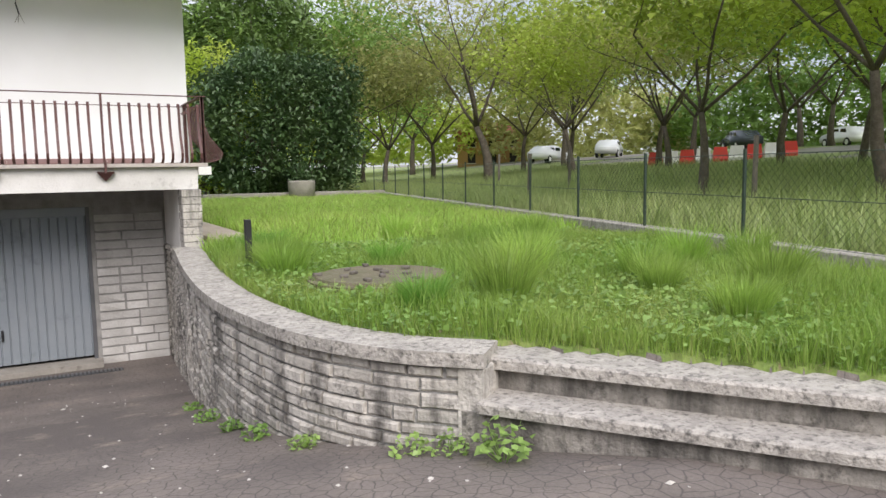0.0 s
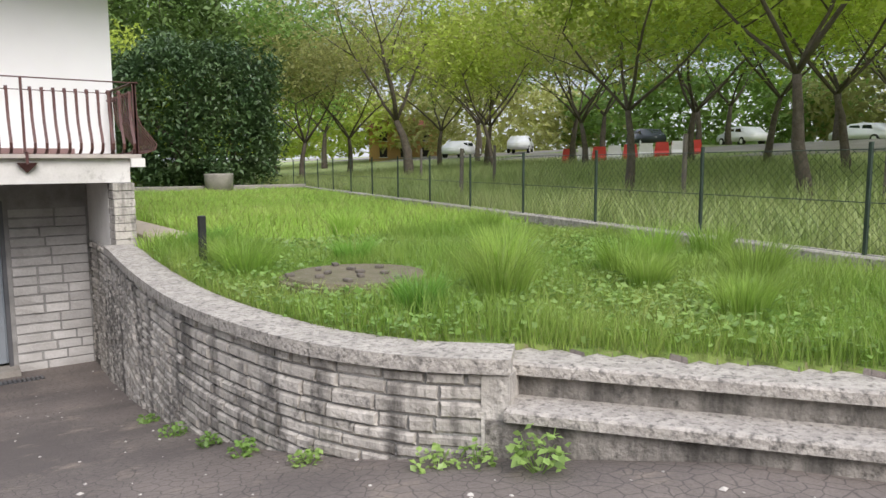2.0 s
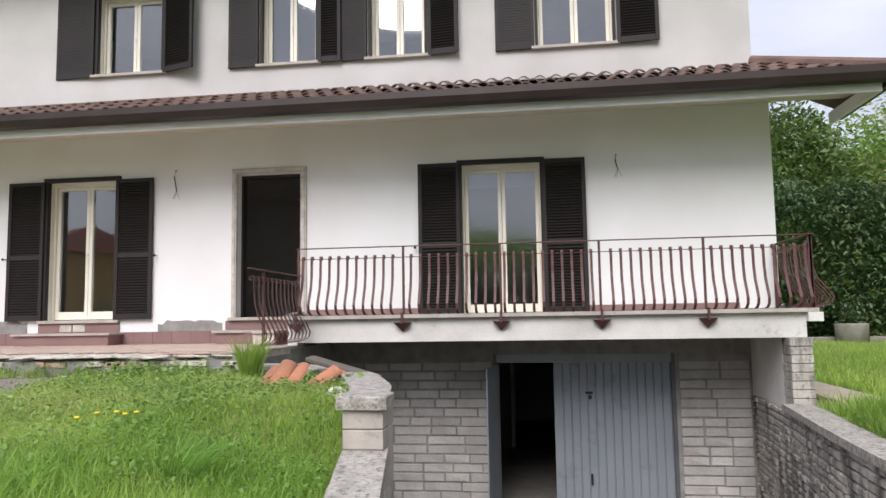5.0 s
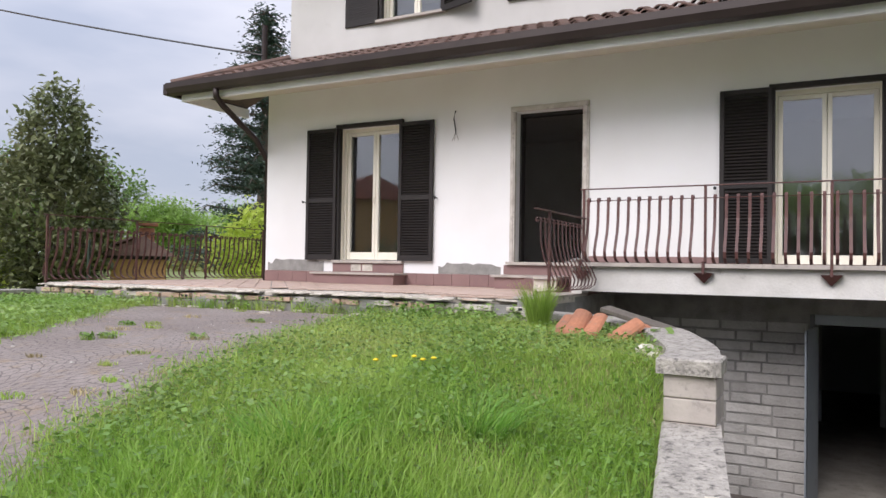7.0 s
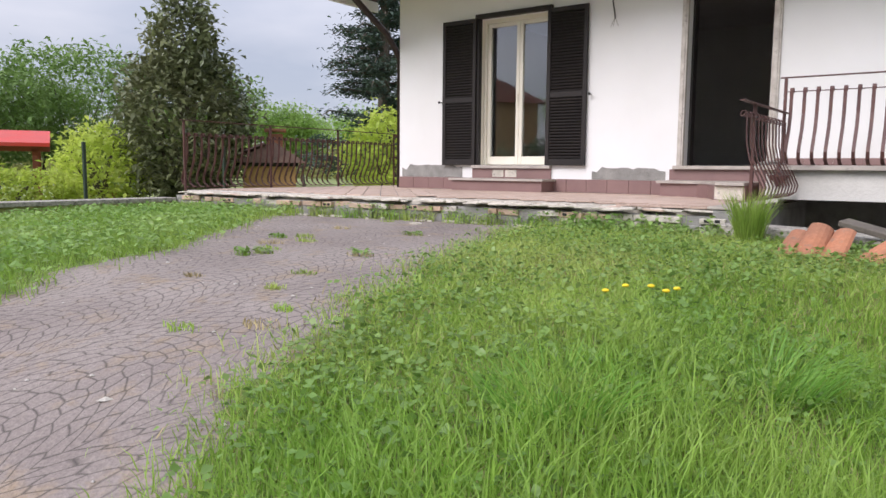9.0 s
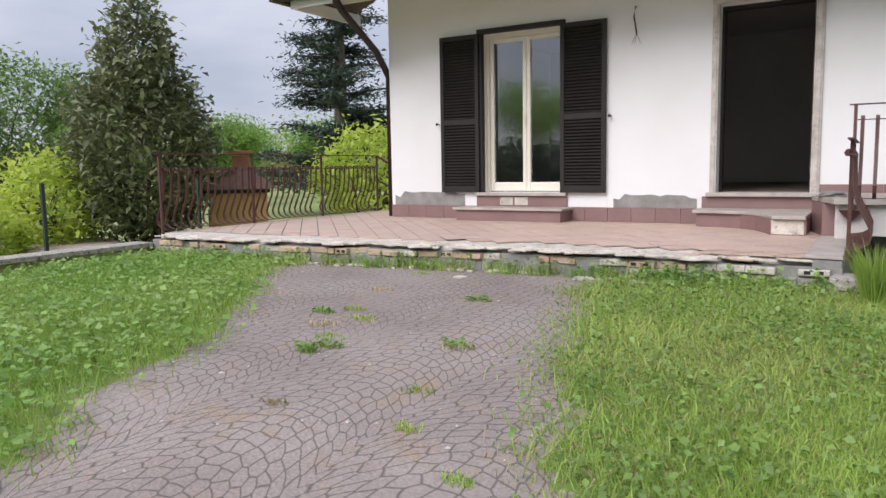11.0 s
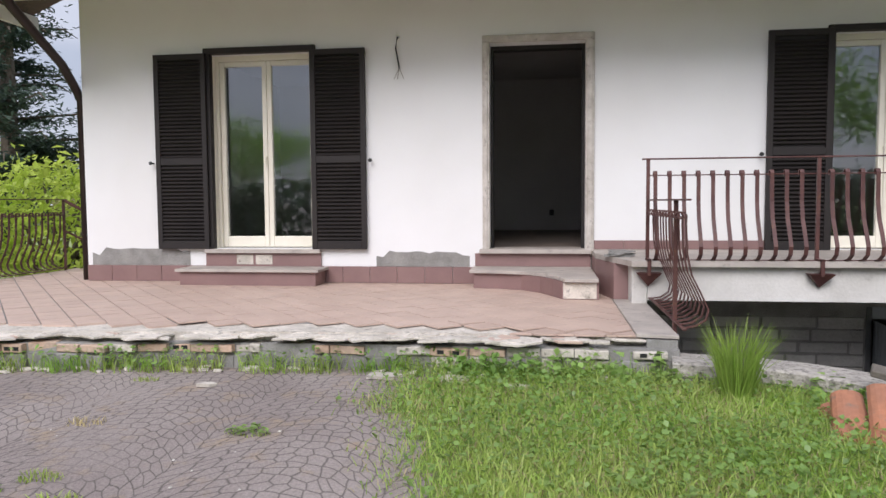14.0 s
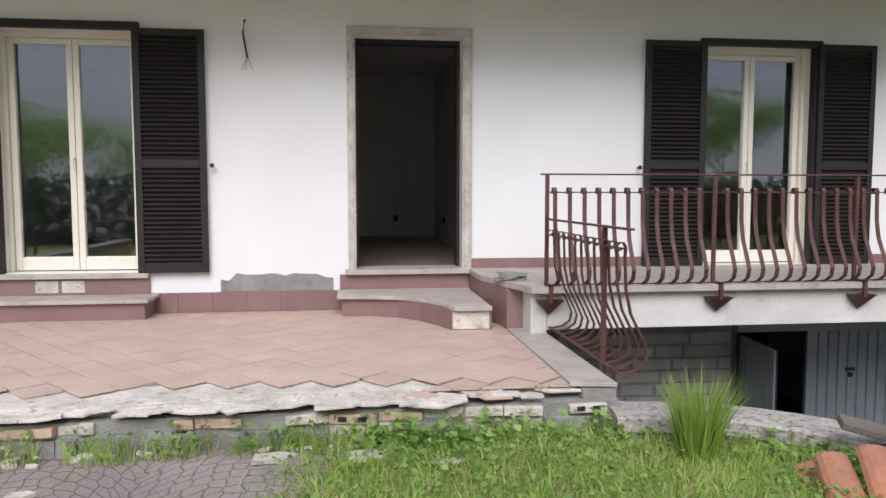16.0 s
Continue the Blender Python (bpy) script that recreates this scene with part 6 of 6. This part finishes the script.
def car(x, y, turn, paint, label, van=False):
    t = thing("car", label, "car", (x, y, ground_z(x, y)), turn)
    h = 2.1 if van else 1.46
    prof = [(-2.1, 0.35), (-2.12, 0.75), (-2.0, 0.92), (-1.75, 1.0), (-1.25, h - 0.08), (-0.3, h), (0.55, h - 0.06), (1.2, 0.98), (1.9, 0.86), (2.1, 0.68), (2.1, 0.35)]
    if van:
        prof = [(-2.2, 0.35), (-2.2, 1.2), (-2.15, h - 0.1), (-1.9, h), (0.9, h), (1.5, 1.2), (2.1, 1.0), (2.2, 0.6), (2.2, 0.35)]
    bm = bmesh.new()
    L = [bm.verts.new((a, -0.85 + (0.14 if z > 1.1 else 0), z)) for a, z in prof]
    R = [bm.verts.new((a, 0.85 - (0.14 if z > 1.1 else 0), z)) for a, z in prof]
    n = len(prof)
    for i in range(n):
        bm.faces.new((L[i], L[(i + 1) % n], R[(i + 1) % n], R[i]))
    bm.faces.new(L)
    bm.faces.new(R)
    bmesh.ops.recalc_face_normals(bm, faces=bm.faces[:])
    bmesh.ops.bevel(bm, geom=bm.edges[:], offset=0.04, segments=2, affect='EDGES')
    part("body", bm, paint, t, "", True)
    for s in (-1, 1):
        y_ = s * 0.765
        for (a, b) in ((-1.15, -0.35), (-0.28, 0.62)):
            zt = h - 0.17
            g = prism([(a, 0), (b, 0), (b - 0.12, zt - 1.02), (a + 0.12, zt - 1.02)], -0.04, 0.04)
            o = part("side_window", g, M_CARG, t, "dark side window")
            o.matrix_basis = pose(0, y_, 1.0, 90, 0, 0)
        for a in (-1.35, 1.3):
            w = part("wheel", tube([(a, s * 0.72, 0.32), (a, s * 0.90, 0.32)], 0.32, 18), M_TYRE, t)
            part("rim", tube([(a, s * 0.89, 0.32), (a, s * 0.915, 0.32)], 0.19, 14), M_WHITE, w)


car(43.0, 38.5, 25, M_CARW, "white hatchback parked beyond the meadow")
car(47.0, 35.5, 40, M_CARW, "white estate car parked beyond the meadow")
car(52.5, 27.0, 60, M_CARD, "dark car parked under the trees")
car(57.0, 21.5, 65, M_CARW, "white saloon parked beyond the meadow")
car(59.0, 13.5, 80, M_CARW, "white hatchback parked beyond the meadow")
car(61.0, 5.0, 85, M_CARD, "dark car parked under the trees")


def far_house(x, y, turn):
    t = thing("house", "ochre two-storey house with a red tiled roof", "house", (x, y, 0.3), turn)
    t.scale = (0.75, 0.75, 0.72)
    part("wall", box(-5, 5, -3.5, 3.5, -0.3, 5.0), M_OCHRE, t)
    bm = bmesh.new()
    p = [bm.verts.new(v) for v in ((-5.6, -4.1, 4.9), (5.6, -4.1, 4.9), (5.6, 4.1, 4.9), (-5.6, 4.1, 4.9), (-4.5, 0, 6.9), (4.5, 0, 6.9))]
    for f in ((0, 1, 5, 4), (1, 2, 5), (2, 3, 4, 5), (3, 0, 4), (3, 2, 1, 0)):
        bm.faces.new([p[i] for i in f])
    part("roof", bm, M_REDROOF, t)
    for zz in (0.8, 3.2):
        for xx in (-3.5, -0.5, 2.5):
            w = part("window", box(xx, xx + 1.1, -3.56, -3.50, zz, zz + 1.4), M_SHUT, t, "dark shuttered window")
            part("sill", box(xx - 0.1, xx + 1.2, -3.66, -3.50, zz - 0.09, zz - 0.01), M_FASCIA, w)


far_house(50.0, 58.0, -35)
far_house(-21.0, -25.5, 215)
for x, y, h in ((16.9, -2.4, 1.35), (15.4, 2.4, 1.3), (19.8, 6.5, 1.3), (17.1, -5.8, 1.4), (20.5, 11.5, 1.3)):
    z = ground_z(x, y)
    o = part("tree_stake", tube([(x, y, z - 0.1), (x + 0.03, y, z + h)], [0.05, 0.045], 7), M_WOOD)
    tagged(o, "weathered grey wooden stake in the meadow", "stake", "tree stakes")

# ---------------------------------------------------------------- things on the court and lawn
def roof_tile_bent():
    bm = bmesh.new()
    n = 9
    rows = []
    for yy, r in ((0, 0.085), (0.42, 0.065)):
        for rr in (r, r - 0.014):
            rows.append([bm.verts.new((math.cos(math.pi * i / (n - 1)) * rr, yy, math.sin(math.pi * i / (n - 1)) * rr)) for i in range(n)])
    for i in range(n - 1):
        bm.faces.new((rows[0][i], rows[0][i + 1], rows[2][i + 1], rows[2][i]))
        bm.faces.new((rows[1][i], rows[3][i], rows[3][i + 1], rows[1][i + 1]))
        bm.faces.new((rows[0][i], rows[1][i], rows[1][i + 1], rows[0][i + 1]))
        bm.faces.new((rows[2][i], rows[2][i + 1], rows[3][i + 1], rows[3][i]))
    bmesh.ops.recalc_face_normals(bm, faces=bm.faces[:])
    return mesh_from(bm, "clay_tile", M_TERRA)


CT = roof_tile_bent()
for i, (x, y, z, rx, ry, rz) in enumerate(((2.14, -3.98, -0.22, -34, 0, -12), (2.28, -4.02, -0.21, -36, 4, -16), (2.42, -4.06, -0.20, -34, -5, -20), (2.56, -4.06, -0.21, -38, 6, -24), (2.70, -4.04, -0.22, -36, 0, -26), (2.22, -3.86, -0.27, -20, 10, -10), (2.5, -3.9, -0.28, -22, 0, -20))):
    o = new("clay_tile", CT)
    o.matrix_basis = pose(x - 0.06, y - 0.16, z - 0.12 + 0.02 * math.sin(i * 3), -rx - 8 * math.sin(i * 5), ry + 12 * math.sin(i * 2.3), rz + 16 * math.sin(i * 1.7)) @ Matrix.Diagonal((1.15, 0.95, 0.85, 1))
    tagged(o, "broken terracotta roof tile leaning in a heap on the lawn", "roof tile", "heap of tiles")
pk = part("plank", box(-0.4, 0.4, -0.06, 0.06, 0, 0.04, 0.008), M_WOOD)
pk.matrix_basis = pose(2.72, -3.72, -0.13, 8, 12, -22)
tagged(pk, "weathered grey board lying on the tile heap", "board")
for i in range(4):
    r = random.Random(i)
    bm = bmesh.new()
    bmesh.ops.create_icosphere(bm, subdivisions=2, radius=0.1)
    for v in bm.verts:
        v.co = Vector((v.co.x * 1.4, v.co.y * 0.6, v.co.z * 0.8)) * (1 + 0.25 * noise.noise(v.co * 9 + Vector((i, 0, 0))))
    o = part("rock", bm, M_RUBBLE)
    o.matrix_basis = pose(3.0 + 0.07 * i, -4.75 - 0.1 * i, -0.27 - 0.03 * i, 20 * i, 30, 50 + 20 * i)
    tagged(o, "broken pale chunk of masonry in the grass", "rubble", "masonry chunks")
for i in range(6):
    o = part("slate", prism([(-0.13, -0.07), (0.1, -0.09), (0.15, 0.02), (0.02, 0.09), (-0.12, 0.06)], 0, 0.008), M_MORTAR)
    o.matrix_basis = pose(1.30 + 0.012 * (i % 3), -0.98 + 0.01 * i, 0.374 + 0.0085 * i, 0, 0, 25 * i)
    tagged(o, "thin broken grey slab in a small stack", "slab", "stack of slabs")
for i, (x, y) in enumerate(((1.83, -6.05), (1.93, -6.0), (2.03, -5.95), (2.02, -6.06), (1.80, -6.2))):
    z = ground_z(x, y)
    t = thing("dandelion", "yellow dandelion flower in the lawn", "flower", (x, y, z), group="dandelions")
    part("stem", tube([(0, 0, 0), (0.005, 0, 0.10)], 0.003, 5), M_WEED, t)
    bm = bmesh.new()
    bmesh.ops.create_icosphere(bm, subdivisions=2, radius=0.017, matrix=Matrix.Translation((0.005, 0, 0.103)) @ Matrix.Diagonal((1, 1, 0.5, 1)))
    part("blossom", bm, M_YELLOW, t, "yellow blossom")
for (x, y, s) in ((-0.36, -3.18, 0.12), (0.12, -3.2, 0.14), (0.5, -3.35, 0.08), (-1.4, -3.5, 0.06)):
    o = part("tile_fragment", prism([(-s, -s * .35), (s * .3, -s * .5), (s, 0), (s * .4, s * .4), (-s * .7, s * .35)], 0, 0.02), M_RUBBLE)
    o.matrix_basis = pose(x, y, ground_z(x, y) + 0.004, 3, 4, 20)
    tagged(o, "pale broken screed fragment lying on the asphalt", "fragment", "fallen fragments")

# kerb wall and the neighbour's garden
kw = thing("kerb_wall", "low wall with stone coping above yellowed plaster", "low wall", (0, 0, 0), kind="structure")
part("plaster", box(-5.98, -5.80, -13.0, -3.32, -0.9, -0.17), mat("yellowed_plaster", (0.50, 0.42, 0.20), (0.42, 0.38, 0.26), 0.9, 3, c3=(0.25, 0.23, 0.19)), kw, "yellow stained plaster")
for i in range(7):
    part("coping_slab", box(-6.04, -5.72, -3.30 - (i + 1) * 1.38 + 0.006, -3.30 - i * 1.38, -0.168, -0.11, 0.008), M_CAP, kw)
for y in (-8.6, -6.4, -4.2, -2.0):
    o = part("fence_post", box(-6.42, -6.38, y - 0.02, y + 0.02, -0.65, 0.62, 0.004), M_FENCE)
    tagged(o, "thin green steel fence post in the neighbouring garden", "fence post", "neighbour's fence posts")
hut = thing("barbecue", "small ochre brick barbecue hut with tiled roof", "barbecue", (-8.55, 0.75, -0.62), -42)
part("body", box(-0.75, 0.75, -0.5, 0.5, 0, 0.95, 0.01), M_OCHRE, hut)
# the body isn't cut; a black panel paints the dark of the fire opening
part("opening", box(-0.62, -0.2, -0.53, -0.49, 0.3, 0.62), M_BLACK, hut)
part("shelf", box(-0.8, 0.8, -0.62, 0.55, 0.95, 1.02, 0.008), M_SHUT, hut)
bm = bmesh.new()
p = [bm.verts.new(v) for v in ((-0.95, -0.75, 1.02), (0.95, -0.75, 1.02), (0.95, 0.7, 1.02), (-0.95, 0.7, 1.02), (-0.85, 0.1, 1.42), (0.85, 0.1, 1.42))]
for f in ((0, 1, 5, 4), (1, 2, 5), (2, 3, 4, 5), (3, 0, 4), (3, 2, 1, 0)):
    bm.faces.new([p[i] for i in f])
part("roof", bm, M_ROOF, hut, "brown tiled roof")
for i in range(9):
    part("roof_tile", TILE, None, hut).matrix_basis = pose(-0.95 + i * 0.21, -0.78, 1.03, 25, 0, 0)
    part("roof_tile", TILE, None, hut).matrix_basis = pose(-0.95 + i * 0.21, -0.44, 1.20, 25, 0, 0)
ch = part("chimney", box(-0.55, -0.25, -0.05, 0.25, 1.25, 1.62, 0.01), M_TERRA, hut, "brick chimney")
part("cowl", box(-0.62, -0.18, -0.12, 0.32, 1.66, 1.72, 0.01), M_TERRA, ch)
rp = part("round_bed", tube([(-9.7, -2.1, -0.7), (-9.7, -2.1, -0.42), (-9.7, -2.1, -0.40)], [1.0, 1.0, 0.95], 32), M_SAND)
tagged(rp, "round raised bed with a pale paved top", "raised bed")
bm = bmesh.new()
bmesh.ops.create_uvsphere(bm, u_segments=20, v_segments=12, radius=0.13, matrix=Matrix.Translation((-8.15, -2.45, -0.49)))
tagged(part("ball", bm, M_RED, None, "", True), "red ball lying on the ground", "ball")
fp = thing("flower_pot", "terracotta flower pot with a small plant", "flower pot", (-10.4, -1.55, -0.40))
part("pot", tube([(0, 0, 0), (0, 0, 0.22), (0, 0, 0.25)], [0.11, 0.16, 0.17], 14), M_TERRA, fp, "", True)
part("plant", leaf_mesh("plant", RNG.normal(0, 0.1, (90, 3)) + [0, 0, 0.34], 0.09, M_WEED, RNG), None, fp)
cn = thing("carport", "open red-roofed wooden shelter in the neighbouring garden", "shelter", (-16.2, -2.6, -0.62), 64)
part("roof", prism([(-2.4, -1.6), (2.4, -1.6), (2.4, 1.6), (-2.4, 1.6)], 1.55, 1.63), M_RED, cn, "red roof panel").matrix_basis = pose(0, 0, 0, 7, 0, 0)
for x in (-2.1, 2.1):
    for y in (-1.3, 1.3):
        part("post", box(x - 0.06, x + 0.06, y - 0.06, y + 0.06, 0, 1.5 + (0.15 if y > 0 else -0.2)), M_REDROOF, cn)
part("beam", box(-2.4, 2.4, -1.36, -1.24, 1.24, 1.38), M_REDROOF, cn)

# ---------------------------------------------------------------- pieces of walls and floors
terrace_tiles()
plinth()
masonry(R_LINE, rw, -0.758, zb_right, -1, course=0.08, lmin=0.13, lmax=0.36)
masonry(L_LINE, lw, -0.25, lambda u: -2.45 + 0.0 * u if u < 0.6 else -1.75, 1, course=0.10, material=M_STONE_P)
masonry(LL_LINE, lw, -0.60, lambda u: -1.7 + 0.6 * u, 1, course=0.10, limit=150, material=M_STONE_P)


def garage_blocks():
    t = thing("garage_facing", "garage wall facing of grey split concrete blocks", "wall facing", (0, 0, 0), kind="structure")
    rng = random.Random(3)
    pool = []
    for w in (0.3, 0.36, 0.42, 0.48, 0.54):
        bm = box(0.008, w - 0.008, -0.05, 0.0, 0.008, 0.119)
        for v in bm.verts:
            if v.co.y < -0.04:
                v.co.y += rng.uniform(0.0, 0.022)
                v.co.x += 0.010 if v.co.x < 0.1 else -0.010
                v.co.z += 0.008 if v.co.z < 0.05 else -0.008
        pool.append((w, mesh_from(bm, "block", M_GBLOCK)))
    for xa, xb in ((1.5, 3.80), (6.32, 7.24)):
        for r in range(17):
            x = xa
            while x < xb - 0.06:
                w, me = rng.choice(pool)
                if x + w > xb - 0.12:
                    w = xb - x
                    me = mesh_from(box(0.006, w - 0.006, -0.045, 0.0, 0.006, 0.120, 0.006), "block", M_GBLOCK)
                if x >= xa - 0.001:
                    o = part("block", me, None, t)
                    o.location = (x, 0.088 + rng.uniform(-0.008, 0.0), -2.46 + r * 0.127)
                x += w
garage_blocks()


def terrace_rubble():
    """Broken screed and tile shards along the terrace's front edge."""
    rng = random.Random(9)
    for i in range(230):
        x = rng.uniform(-5.6, 1.2)
        e_ = lerp_table(TER_FRONT, x)
        fallen = rng.random() < 0.3
        s = rng.uniform(0.02, 0.06) if fallen else rng.uniform(0.05, 0.17)
        k = rng.choice((4, 5, 5, 6))
        a0 = rng.uniform(0, 6)
        pts = [(math.cos(a0 + j * math.tau / k) * s * rng.uniform(0.7, 1.3), math.sin(a0 + j * math.tau / k) * s * 0.62 * rng.uniform(0.6, 1.2)) for j in range(k)]
        if fallen:
            y = e_ - 0.04 - rng.random() * 0.14
            z, tip = lerp_table(COURT, y) + 0.01, 12
        else:
            y = e_ + rng.uniform(-0.03, 0.16)
            z, tip = -0.028 + 0.05 * (y - e_ - 0.1), 4
        o = part("shard", prism(pts, -0.007, 0.008, None, 0.003), M_RUBBLE if rng.random() < 0.95 else M_PINK, ter)
        o.matrix_basis = pose(x, y, z, rng.uniform(-tip, tip), rng.uniform(-tip, tip), 0)
    # a course of broken hollow brick over dark mortar shows below the screed
    x = -5.6
    while x < 1.3:
        w = rng.uniform(0.08, 0.26)
        y = lerp_table(TER_FRONT, x + w / 2)
        for z0, z1, m in ((-0.135, -0.072, M_HOLLOW), (-0.26, -0.14, M_MORTAR)):
            if rng.random() < 0.88:
                top = z1 - rng.uniform(0, 0.018)
                front = rng.uniform(-0.045, 0.0)
                o = part("brick", box(0.004, w - 0.004, front, 0.07, z0, top, 0.006), m if rng.random() < 0.75 else M_RUBBLE, ter)
                o.matrix_basis = pose(x, y, 0, rng.uniform(-3, 3), rng.uniform(-2, 2), rng.uniform(-7, 7))
                if m is M_HOLLOW and w > 0.14 and rng.random() < 0.25:
                    # no real cavities: black boxes on the face paint the shade inside
                    for c_ in (0.3, 0.7):
                        hole = part("brick_hole", box(w * c_ - 0.022, w * c_ + 0.022, front - 0.003, front + 0.004, z0 + 0.014, z0 + 0.04), M_BLACK, ter)
                        hole.matrix_basis = o.matrix_basis
        x += w


terrace_rubble()


def litter():
    """Pale petals, chips and grit lying on the asphalt."""
    rng = random.Random(4)
    v, f = [], []
    n = 0
    while n < 520:
        x, y = rng.uniform(-4, 8.2), rng.uniform(-11.5, -0.6)
        r = region(x, y)
        if r not in ("ramp", "court") or (r == "court" and (court_is_lawn(x, y) or y > -3.2)):
            continue
        s = rng.uniform(0.005, 0.014) if rng.random() < 0.95 else rng.uniform(0.015, 0.028)
        z = ground_z(x, y) + 0.003
        a = rng.uniform(0, 6)
        o = len(v)
        for j in range(4):
            v.append((x + math.cos(a + j * 1.57) * s * rng.uniform(.6, 1.3), y + math.sin(a + j * 1.57) * s * rng.uniform(.6, 1.3), z))
        v.append((x, y, z + s * 0.5))
        f += [(o + j, o + (j + 1) % 4, o + 4) for j in range(4)]
        n += 1
    ob = raw("litter", v, f, M_CHIP)
    tagged(ob, "pale petals and stone chips scattered on the asphalt", "litter", "", "stuff")


M_CHIP = mat("pale_chip", (0.62, 0.58, 0.52), (0.42, 0.39, 0.35), 0.9, 20, rnd=0.3)
litter()
